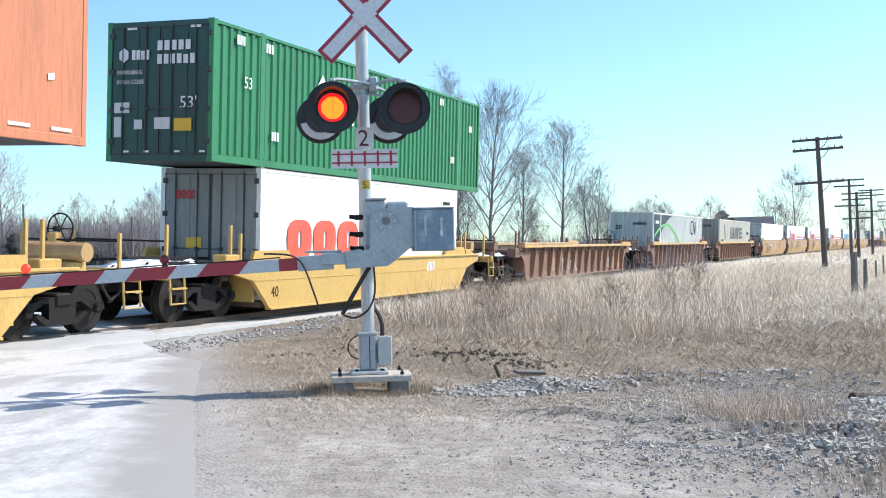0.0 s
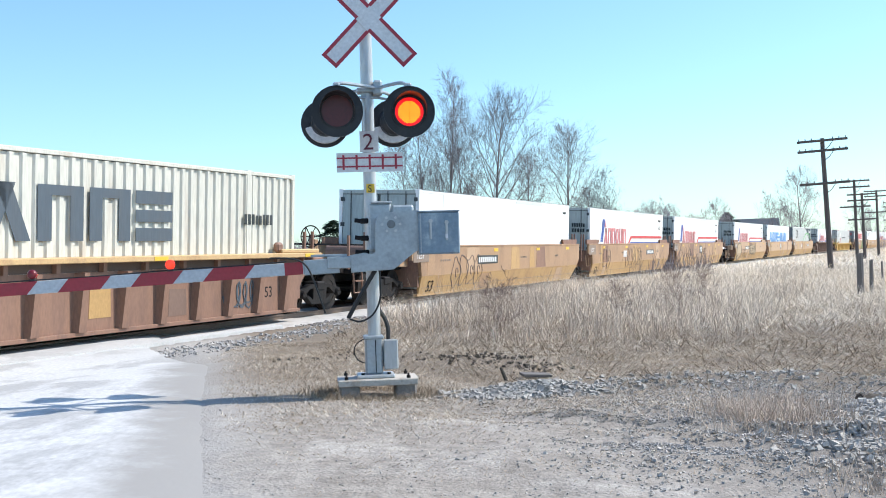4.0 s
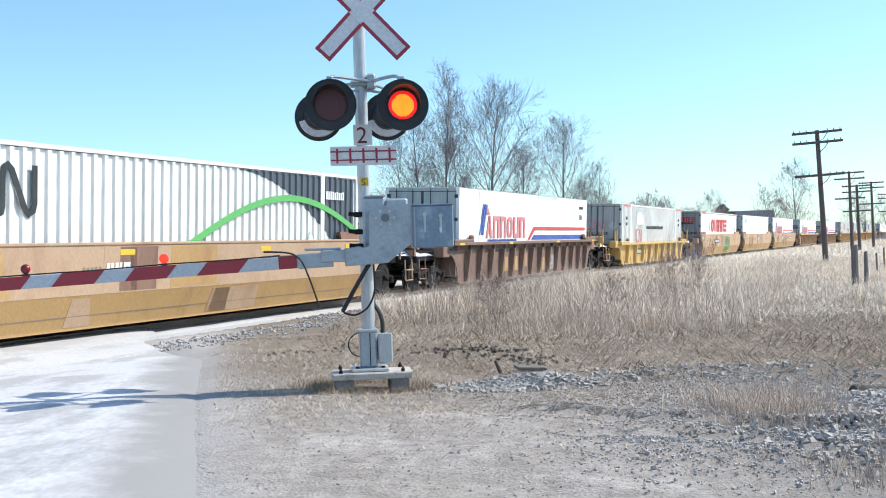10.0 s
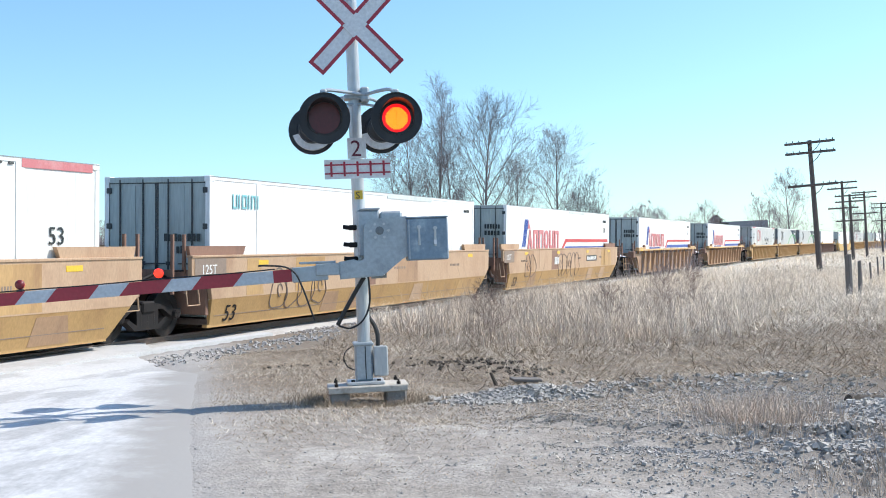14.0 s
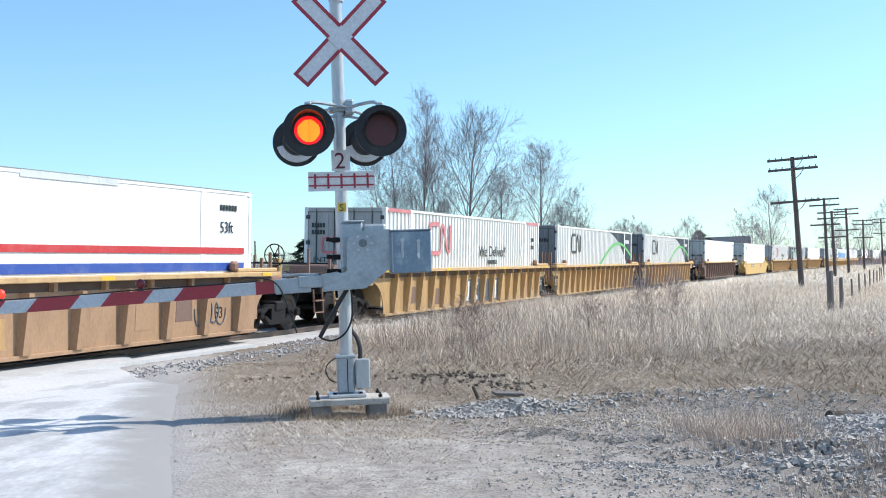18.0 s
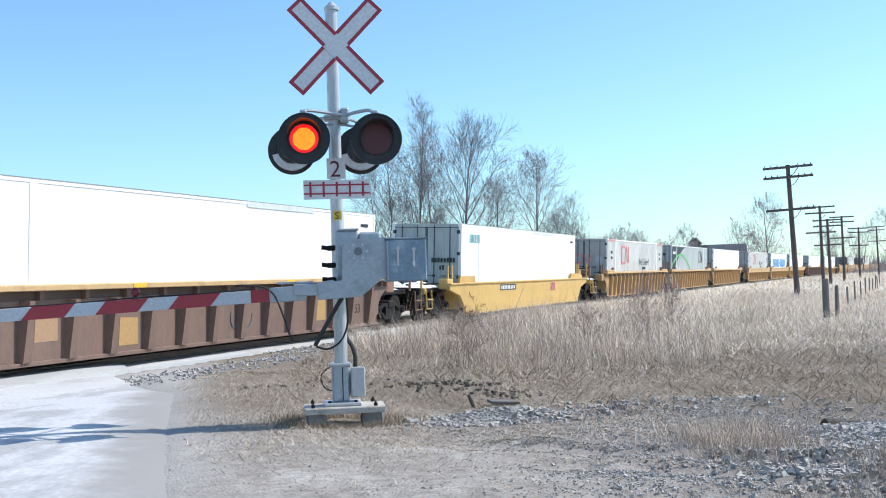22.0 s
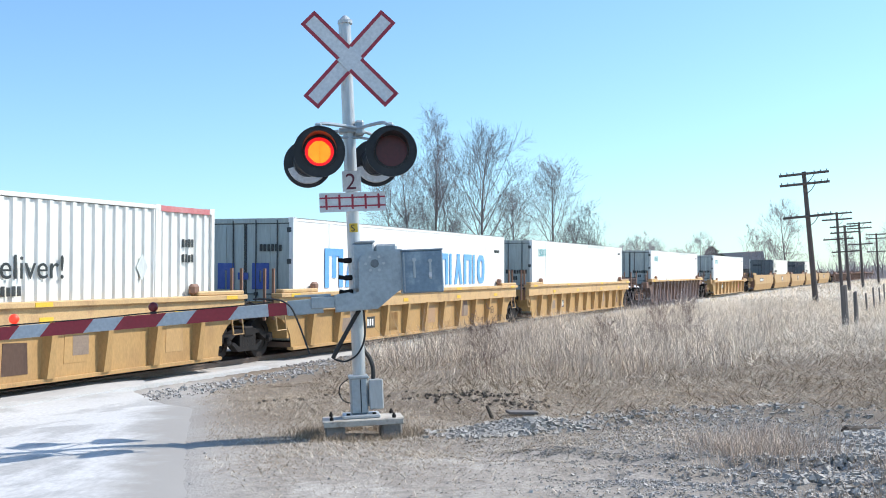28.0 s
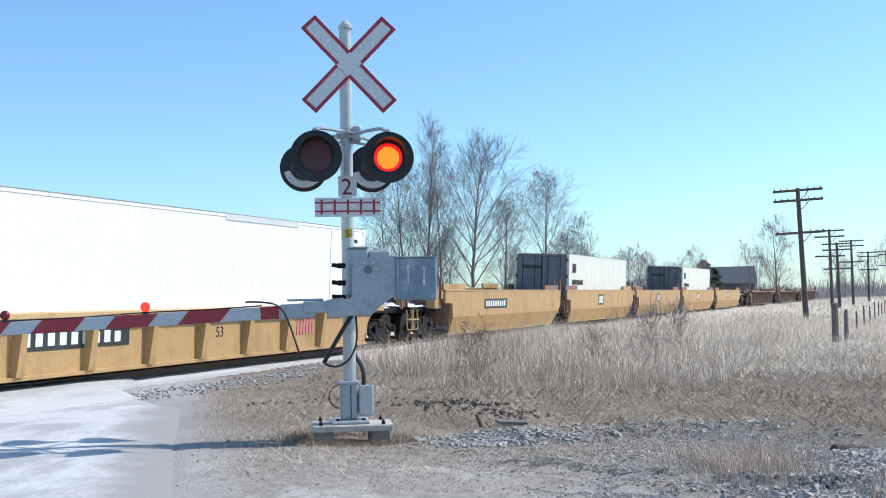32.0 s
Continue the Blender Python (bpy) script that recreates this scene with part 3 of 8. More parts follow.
def build_footing(m):
    t = thing("signal_footing", "low concrete blocks bridged by a pale weathered steel plate", "footing", m)
    for x0, x1 in ((-0.37, -0.17), (0.19, 0.40)):
        part("concrete_block", bm_box(bmesh.new(), x0, x1, -0.25, 0.22, -0.12, 0.16, 0.02), CONCRETE, t)
    part("top_plate", bm_box(bmesh.new(), -0.39, 0.42, -0.27, 0.23, 0.16, 0.185, 0.006), PLATE, t, "weathered pale steel plate")
    for y in (-0.282, 0.225):
        part("plate_edge", bm_box(bmesh.new(), -0.38, 0.41, y, y + 0.015, 0.12, 0.178, 0.004), PLATE, t)
    part("base_plate", bm_box(bmesh.new(), -0.19, 0.19, -0.21, 0.17, 0.185, 0.222, 0.01), ALUMINIUM, t)
    for x, y in ((-0.3, -0.24), (0.32, -0.24), (-0.3, 0.2), (0.32, 0.2), (-0.13, -0.16), (0.13, -0.16)):
        bm = bm_tube(bmesh.new(), (x, y, 0.185), (x, y, 0.235), 0.011, n=6)
        part("bolt", bm_tube(bm, (x, y, 0.222 if abs(x) < 0.2 else 0.185), (x, y, 0.24 if abs(x) < 0.2 else 0.215), 0.022, n=6), STEEL_DARK, t)


def lamp(t, c, facing, label):
    """One flashing lamp of the signal with its black background disc; facing -1 looks at the road traffic, +1 the other way."""
    bm = bmesh.new()
    ring_mesh(bm, (0, 0, 0), 0.150, 0.250, 0.0, 0.012, n=40)
    ring_mesh(bm, (0, 0, 0), 0.246, 0.255, -0.012, 0.014, n=40)
    ob = part("signal_lamp", bm, BLACK, t, label)
    ob.matrix_basis = pose(*c, 0, 0, 0 if facing < 0 else 180)
    bm = bmesh.new()
    bm_tube(bm, (0, 0.012, 0), (0, 0.16, 0), 0.165, 0.14, 28)
    bm_tube(bm, (0, 0.16, 0), (0, 0.21, 0), 0.13, 0.07, 28)
    part("housing", bm, BLACK, ob, smooth=False)
    part("visor", visor(bmesh.new(), (0, -0.002, 0), 0.168, 0.27), BLACK, ob)
    bm = bmesh.new()
    ring_mesh(bm, (0, 0, 0), 0.156, 0.167, -0.012, 0.0, n=36)
    part("lens_ring", bm, LENS_OFF if facing > 0 else BLACK, ob)
    if facing > 0:
        # Added white arc stands in for sunlight on the hood's pale inside.
        bm = ring_mesh(bmesh.new(), (0, 0, 0), 0.150, 0.215, 0.013, 0.10, radians(200), radians(345), 20)
        part("pale_hood", bm, SIGN_WHITE, ob, "added pale arc for the sunlit inside of the lamp hood")
    return ob


def build_signal(m):
    t = thing("crossing_signal", "aluminium crossing mast with crossed boards, red lamps and lowered gate", "railway signal", m)
    bm = bmesh.new()
    bm_tube(bm, (0, 0, 0.22), (-0.005, 0, 4.22), 0.066, 0.063, 24)
    part("mast", bm, ALUMINIUM, t, smooth=False)
    bm = bmesh.new()
    bm_tube(bm, (0, 0, 4.215), (0, 0, 4.25), 0.076, 0.076, 16)
    bm_tube(bm, (0, 0, 4.25), (0, 0, 4.30), 0.07, 0.02, 16)
    part("mast_cap", bm, ALUMINIUM, t, "grey domed mast cap")

    # crossed boards
    for k, a in enumerate((46.5, -46.5)):
        turn = pose(0.03, -0.085 - 0.012 * k, 3.83, 0, -a, 0)
        bm = bm_box(bmesh.new(), -0.6, 0.6, -0.004, 0.004, -0.1, 0.1)
        ob = part("crossed_board", bm, SIGN_WHITE, t)
        ob.matrix_basis = turn
        for z0, z1 in ((-0.1, -0.064), (0.064, 0.1)):
            for x0, x1 in ((-0.6, -0.083), (0.083, 0.6)):
                part("red_border", bm_box(bmesh.new(), x0, x1, -0.0065, -0.0035, z0, z1), SIGN_RED, ob)
        for x0, x1 in ((-0.6, -0.564), (0.564, 0.6)):
            part("red_border", bm_box(bmesh.new(), x0, x1, -0.0065, -0.0035, -0.064, 0.064), SIGN_RED, ob)
    # cross arm and lamps
    bm = bmesh.new()
    bm_path(bm, [(-0.319, -0.38, 3.05), (-0.31, -0.37, 3.11), (-0.26, -0.34, 3.135), (-0.06, -0.16, 3.135), (0.1, -0.1, 3.12), (0.2, -0.2, 3.13), (0.34, -0.36, 3.125), (0.391, -0.38, 3.05)], 0.018)
    bm_path(bm, [(-0.437, 0.45, 3.05), (-0.42, 0.43, 3.12), (-0.08, 0.14, 3.13), (0.1, 0.1, 3.12), (0.25, 0.4, 3.12), (0.285, 0.45, 3.05)], 0.018)
    bm_path(bm, [(-0.28, -0.25, 2.95), (-0.1, -0.06, 3.03), (0.1, -0.04, 3.03), (0.34, -0.25, 2.95)], 0.014)
    part("lamp_arm", bm, CAST_GREY, t)
    part("arm_clamp", bm_box(bmesh.new(), 0.055, 0.15, -0.11, 0.09, 3.05, 3.2, 0.02), CAST_GREY, t)
    part("arm_clamp", bm_box(bmesh.new(), -0.11, 0.06, -0.09, 0.09, 3.08, 3.13, 0.01), CAST_GREY, t)
    fronts = [lamp(t, (-0.319, -0.43, 2.845), -1, "black lamp disc, red lens"), lamp(t, (0.391, -0.43, 2.83), -1, "black lamp disc, red lens")]
    lamp(t, (-0.437, 0.5, 2.84), 1, "black back-facing lamp disc")
    lamp(t, (0.285, 0.5, 2.83), 1, "black back-facing lamp disc")
    for x, z in ((-0.319, 2.845), (0.391, 2.83)):
        part("lamp_hanger", bm_box(bmesh.new(), x - 0.035, x + 0.035, -0.42, -0.32, z + 0.235, z + 0.29, 0.015), CAST_GREY, t)
    unlit_discs = []
    for ob in fronts:
        lens = part("lens", disc(bmesh.new(), (0, 0.004, 0), 0.142, 0.006), LENS_RIM, ob, "glowing red lens")
        part("lens_bezel", ring_mesh(bmesh.new(), (0, 0, 0), 0.141, 0.156, 0.002, 0.012, n=36), LENS_OFF, ob)
        bm = bmesh.new()
        step = 0.0104
        for i in range(-11, 12):
            for j in range(-11, 12):
                if math.hypot(i, j) < 10.6:
                    bm_box(bm, i * step - 0.005, i * step + 0.005, 0.001, 0.0045, j * step - 0.0047, j * step + 0.0047)
        part("lens_grid", bm, LENS_ON, ob, "bright amber-red grid of the lens").matrix_basis = pose(0, 0, -0.004)
        # Added disc: face-on it hides the glow and stands for an unlit lens.
        sh = part("shutter", disc(bmesh.new(), (0, -0.0004, 0), 0.154, 0.0008), LENS_OFF, ob, "added dark red disc standing for the unlit lens")
        unlit_discs.append(sh)

    # number plate, track plate, sticker
    part("number_plate", bm_box(bmesh.new(), -0.095, 0.095, -0.078, -0.070, 2.475, 2.685), SIGN_WHITE, t)
    me = lettering("2", 0.235, SIGN_DARK)
    ob = part("numeral", me, None, t, "maroon numeral two")
    ob.location = (-0.068, -0.081, 2.497)
    part("track_plate", bm_box(bmesh.new(), -0.335, 0.335, -0.088, -0.080, 2.27, 2.465), SIGN_WHITE, t)
    for z in (2.318, 2.405):
        part("painted_rail", bm_box(bmesh.new(), -0.333, 0.333, -0.0905, -0.0875, z, z + 0.016), SIGN_RED, t)
    for i in range(5):
        x = -0.265 + i * 0.1325
        part("painted_tie", bm_box(bmesh.new(), x - 0.011, x + 0.011, -0.0925, -0.0895, 2.295, 2.445), SIGN_RED, t)
    part("sticker", bm_box(bmesh.new(), -0.042, 0.042, -0.0705, -0.0665, 2.06, 2.15), YELLOW_INK, t, "yellow sticker")
    ob = part("letter", lettering("S", 0.10, BLACK_INK), None, t, "black letter")
    ob.location = (-0.03, -0.0715, 2.068)

    # gate mechanism
    bm = bmesh.new()
    arc = [(0.16 + 0.13 * math.cos(radians(a)), 1.74 + 0.11 * math.sin(radians(a))) for a in range(180, 80, -12)]
    outline = [(0.0, 1.42)] + [(0.03, 1.45)] + arc + [(0.46, 1.86), (0.475, 1.47), (0.34, 1.40), (0.26, 1.32), (0.20, 1.275), (-0.22, 1.255), (-0.23, 1.43), (-0.08, 1.45)]
    bm_prism(bm, outline, -0.32, -0.14)
    bmesh.ops.bevel(bm, geom=[e for e in bm.edges if abs(e.verts[0].co.y - e.verts[1].co.y) < 1e-6 and e.verts[0].co.y < -0.3], offset=0.012, segments=2, affect="EDGES")
    mech = part("gate_mechanism", bm, CAST_GREY, t, "grey cast gate mechanism")
    part("rear_housing", bm_box(bmesh.new(), -0.03, 0.2, -0.139, 0.14, 1.47, 1.945, 0.02), CAST_GREY, t)
    part("rear_housing", bm_box(bmesh.new(), 0.205, 0.43, -0.139, 0.14, 1.47, 1.925, 0.02), CAST_GREY, t)
    part("housing_lid", bm_box(bmesh.new(), 0.0, 0.21, -0.15, 0.15, 1.945, 1.965, 0.008), CAST_GREY, t)
    bm = disc(bmesh.new(), (0.185, -0.335, 1.725), 0.030, 0.02, 14)
    part("hub", disc(bm, (0.185, -0.325, 1.725), 0.042, 0.01, 16), DOOR_DARK, mech, "dark hub cap")
    for i in range(6):
        a = radians(i * 60 + 0)
        part("hub_bolt", disc(bmesh.new(), (0.185 + 0.09 * math.cos(a), -0.332, 1.725 + 0.075 * math.sin(a)), 0.014, 0.016, 8), ALUMINIUM, mech)
    for z in (1.455, 1.6, 1.775):
        bm = bm_box(bmesh.new(), -0.115, -0.03, -0.075, 0.03, z - 0.026, z + 0.026, 0.01)
        bm_tube(bm, (-0.17, -0.03, z + 0.01), (-0.1, -0.03, z), 0.022, n=8)
        part("mast_clamp", bm, STEEL_DARK, t)
    # cabinet
    cab = part("cabinet", bm_box(bmesh.new(), 0.455, 0.865, -0.36, -0.05, 1.415, 1.835, 0.012), BOX_BLUE, t, "scratched blue-grey steel cabinet")
    part("cabinet_lip", bm_box(bmesh.new(), 0.445, 0.87, -0.365, -0.045, 1.835, 1.85, 0.004), BOX_BLUE, cab)
    part("cabinet_seam", bm_box(bmesh.new(), 0.470, 0.482, -0.372, -0.36, 1.43, 1.82), CAST_GREY, cab)
    for x, z0 in ((0.575, 1.565), (0.735, 1.55)):
        bm = bm_box(bmesh.new(), x - 0.011, x + 0.011, -0.375, -0.358, z0, z0 + 0.19, 0.004)
        disc(bm, (x, -0.385, z0 + 0.18), 0.02, 0.02, 12)
        part("latch", bm, ALUMINIUM, cab, "steel cabinet latch")
    part("tag", bm_box(bmesh.new(), 0.72, 0.745, -0.38, -0.372, 1.57, 1.615), SIGN_WHITE, cab)
    # junction box at the foot
    jb = part("foot_casting", bm_box(bmesh.new(), -0.10, 0.075, -0.13, 0.12, 0.222, 0.6, 0.018), CAST_GREY, t, "grey mast foot casting")
    part("casting_lip", bm_box(bmesh.new(), -0.115, 0.09, -0.145, 0.135, 0.575, 0.61, 0.01), CAST_GREY, t)
    part("casting_seam", bm_box(bmesh.new(), 0.0, 0.008, -0.136, -0.128, 0.24, 0.57), STEEL_DARK, jb)
    box = part("junction_box", bm_box(bmesh.new(), 0.078, 0.225, -0.12, 0.10, 0.27, 0.56, 0.03), ALUMINIUM, t, "pale grey junction box")
    part("box_lid", bm_box(bmesh.new(), 0.085, 0.23, -0.145, -0.118, 0.265, 0.57, 0.012), ALUMINIUM, box)
    part("conduit", bm_path(bmesh.new(), [(0.14, 0, 0.56), (0.14, 0, 0.68), (0.11, 0.02, 0.78), (0.06, 0.05, 0.86), (0.03, 0.09, 1.0)], 0.022), RUBBER, t, "black hose")
    part("wire_loop", bm_path(bmesh.new(), [(-0.1, 0, 0.58), (-0.19, -0.02, 0.52), (-0.21, -0.02, 0.44), (-0.17, -0.02, 0.36), (-0.1, 0, 0.33)], 0.006, 6), RUBBER, t, "thin black wire")
    part("hose", bm_path(bmesh.new(), [(0.02, -0.2, 1.27), (-0.04, -0.2, 1.18), (-0.16, -0.18, 0.98), (-0.24, -0.16, 0.84), (-0.26, -0.15, 0.80)], 0.022), RUBBER, t, "black hose")
    part("cable", bm_path(bmesh.new(), [(0.06, -0.2, 1.27), (0.07, -0.18, 1.08), (0.05, -0.16, 0.94), (-0.02, -0.14, 0.82), (-0.14, -0.14, 0.76), (-0.25, -0.15, 0.79)], 0.010), RUBBER, t, "black cable")
    part("cable", bm_path(bmesh.new(), [(-1.02, -0.3, 1.42), (-0.94, -0.33, 1.42), (-0.76, -0.34, 1.40), (-0.66, -0.33, 1.33), (-0.60, -0.32, 1.20), (-0.54, -0.31, 1.02), (-0.49, -0.3, 0.86)], 0.009), RUBBER, t, "black cable")
    # gate arm
    part("arm_adapter", bm_box(bmesh.new(), -0.46, -0.22, -0.30, -0.16, 1.30, 1.42, 0.008), CAST_GREY, t)
    part("arm_bolt_bar", bm_box(bmesh.new(), -0.62, -0.26, -0.24, -0.2, 1.42, 1.445, 0.005), CAST_GREY, t)
    arm = part("gate_arm", bm_box(bmesh.new(), -7.0, 0.0, -0.03, 0.03, -0.062, 0.062, 0.004), ARM_WHITE, t, "red and white striped gate arm")
    arm.matrix_basis = pose(-0.36, -0.23, 1.33, 0, -2.5, 0)
    x, i = -0.34, 0
    part("arm_root", bm_box(bmesh.new(), -0.33, 0.02, -0.05, 0.05, -0.075, 0.075, 0.006), CAST_GREY, arm)
    while x > -6.9:
        x1 = max(x - 0.40, -6.99)
        if i % 2 == 0:
            w = 0.18 if i == 0 else 0.405
            part("red_stripe", bm_prism(bmesh.new(), [(x, 0.0625), (x - w, 0.0625), (x - w - (0 if i == 0 else 0.11), -0.0625), (x - (0 if i == 0 else 0.11), -0.0625)][::-1], -0.033, 0.033), ARM_RED, arm)
            x -= w
        else:
            x -= 0.29
        i += 1
    for k, x in enumerate((-1.63, -2.95, -4.3)):
        bm = bm_box(bmesh.new(), x - 0.03, x + 0.03, -0.03, 0.03, 0.062, 0.085, 0.004)
        lm = part("arm_lamp", bm, BLACK, arm)
        bm = bmesh.new()
        bmesh.ops.create_uvsphere(bm, u_segments=20, v_segments=12, radius=0.048, matrix=Matrix.Diagonal((1, 0.9, 1, 1)))
        me = solid(bm, "arm_lamp_lens", LAMP_DARK, True)
        me.materials.append(ARM_LAMP)
        for f in me.polygons:
            f.material_index = 1 if f.center.y < 0 else 0
        ob = part("arm_lamp_lens", me, None, arm, "round red arm lamp")
        ob.location = (x, 0, 0.13)
        ARM_LAMPS.append((ob, (x, 0, 0.13)))
    part("arm_wire", bm_path(bmesh.new(), [(-0.5, -0.01, 0.075), (-1.0, -0.01, 0.068), (-1.6, -0.01, 0.075), (-2.3, -0.01, 0.067), (-2.9, -0.01, 0.073), (-4.3, -0.01, 0.07)], 0.007, 6), RUBBER, arm)
    return unlit_discs


# mast frame: faces the road traffic, 9 degrees off straight ahead
MAST_POSE = pose(*MAST, 0, 0, 6)
build_footing(MAST_POSE)
UNLIT_DISCS = build_signal(MAST_POSE)

# ------------------------------------------------------------ the train: wells
# Car space: x along the track to the rear, y to the far side, z up from the rail heads, x = 0 at the middle of the well.
HALF53, HALF40 = 8.08, 6.10
ROLLING = []


def wheel_mesh():
    bm = bmesh.new()
    for y0, y1, r in ((-0.84, -0.70, 0.455), (0.70, 0.84, 0.455)):
        bm_tube(bm, (0, y0, 0), (0, y1, 0), r, n=28)
        side = -1 if y0 < 0 else 1
        bm_tube(bm, (0, side * 0.70, 0), (0, side * 0.665, 0), 0.485, n=28)
        ring_mesh(bm, (0, side * 0.84, 0), 0.30, 0.45, -0.012, 0.012, n=28)
        bm_tube(bm, (0, side * 0.80, 0), (0, side * 0.93, 0), 0.10, n=14)
    bm_tube(bm, (0, -0.7, 0), (0, 0.7, 0), 0.085, n=12)
    return solid(bm, "wheelset", SHADED_WHEEL_STEEL)


def frame_mesh():
    bm = bmesh.new()
    for side in (-1, 1):
        y0, y1 = (side * 0.92, side * 1.08)
        bm_prism(bm, [(-1.12, 0.42), (-1.08, 0.56), (-0.75, 0.60), (-0.42, 0.68), (0.42, 0.68), (0.75, 0.60), (1.08, 0.56), (1.12, 0.42), (0.78, 0.42), (0.48, 0.58), (0.34, 0.58), (0.34, 0.30), (0.58, 0.42), (0.66, 0.38), (0.40, 0.20), (-0.40, 0.20), (-0.66, 0.38), (-0.58, 0.42), (-0.34, 0.30), (-0.34, 0.58), (-0.48, 0.58), (-0.78, 0.42)], min(y0, y1), max(y0, y1))
    return solid(bm, "side_frame", STEEL_DARK)


def spring_mesh():
    """One nest of coil springs, about the middle of a side frame."""
    bm = bmesh.new()
    for x in (-0.2, 0.0, 0.2):
        for k in range(7):
            ring = 0.30 + k * 0.038
            bm_tube(bm, (x, 0, ring), (x, 0, ring + 0.022), 0.085, n=10)
    return solid(bm, "spring_nest", SHADED_WHEEL_STEEL)


def cap_mesh():
    bm = bm_tube(bmesh.new(), (0, 0, 0), (0, -0.09, 0), 0.105, 0.09, 12)
    for a in range(3):
        r = radians(a * 120 + 30)
        bm_tube(bm, (0.055 * math.cos(r), -0.08, 0.055 * math.sin(r)), (0.055 * math.cos(r), -0.105, 0.055 * math.sin(r)), 0.016, n=6)
    return solid(bm, "bearing_cap", STEEL_DARK)


def bolster_mesh():
    bm = bm_box(bmesh.new(), -0.2, 0.2, -1.12, 1.12, 0.52, 0.74, 0.03)
    bm_tube(bm, (0, 0, 0.74), (0, 0, 0.86), 0.22, n=16)
    for x in (-0.62, 0.62):
        bm_box(bm, x - 0.05, x + 0.05, -0.9, 0.9, 0.34, 0.44)
    return solid(bm, "bolster", STEEL_DARK)


WHEELS, FRAMES, SPRINGS, CAPS, BOLSTER = wheel_mesh(), frame_mesh(), spring_mesh(), cap_mesh(), bolster_mesh()


def truck(car, x):
    tr = part("truck", FRAMES, None, car, "cast steel wheel truck darkened with shade")
    tr.location.x = x
    for dx in (-0.89, 0.89):
        w = part("wheelset", WHEELS, None, tr)
        w.location = (dx, 0, 0.455)
        ROLLING.append(w)
    for side in (-1, 1):
        part("spring_nest", SPRINGS, None, tr).location.y = side
        for dx in (-0.89, 0.89):
            part("bearing_cap", CAPS, None, tr).matrix_basis = pose(dx, side * 1.06, 0.455, 0, 0, 0 if side < 0 else 180)
    part("bolster", BOLSTER, None, tr)


def rib_mesh(z0, z1, mat, deep=0.2):
    """A pressed side post: wide at the top, with a sloped foot."""
    bm = bmesh.new()
    a = [(-0.085, 0), (0.085, 0), (0.06, -deep), (-0.06, -deep)]
    b = [(-0.13, 0), (0.13, 0), (0.10, -deep * 0.55), (-0.10, -deep * 0.55)]
    lo = [bm.verts.new((x, y, z0)) for x, y in b]
    hi = [bm.verts.new((x, y, z1)) for x, y in a]
    bm.faces.new(lo[::-1]), bm.faces.new(hi)
    for i in range(4):
        bm.faces.new((lo[i], lo[(i + 1) % 4], hi[(i + 1) % 4], hi[i]))
    return solid(bm, "rib", mat)


def bars(width, height, n, gap=0.35, seed=1):
    """Writing too fine or too private to letter: a row of plain upright bars, in the x, z plane."""
    rnd = random.Random(seed)
    bm = bmesh.new()
    pitch = width / n
    for i in range(n):
        x = i * pitch
        h = height * rnd.choice((1, 1, 1, 0.9))
        bm_box(bm, x, x + pitch * (1 - gap), -0.004, 0.004, 0, h)
    return bm


def decal(car, name, bm, mat, x, z, side=-1, y=1.5, label="", lean=0):
    """Flat paint on the near (-1) or far (1) side at y metres from the middle."""
    ob = part(name, bm, mat, car, label)
    ob.matrix_basis = pose(x, -y, z, lean) if side < 0 else pose(x, y, z, lean, 0, 180)
    return ob


def ladder(car, x, y, z0, z1, mat, w=0.42):
    bm = bmesh.new()
    for dx in (-w / 2, w / 2):
        bm_tube(bm, (x + dx, y, z0), (x + dx, y, z1), 0.016, n=6)
    for k in range(max(2, int((z1 - z0) / 0.36))):
        z = z0 + 0.12 + k * 0.36
        if z < z1:
            bm_tube(bm, (x - w / 2, y, z), (x + w / 2, y, z), 0.014, n=6)
    return part("ladder", bm, mat, car, "steel rung ladder")


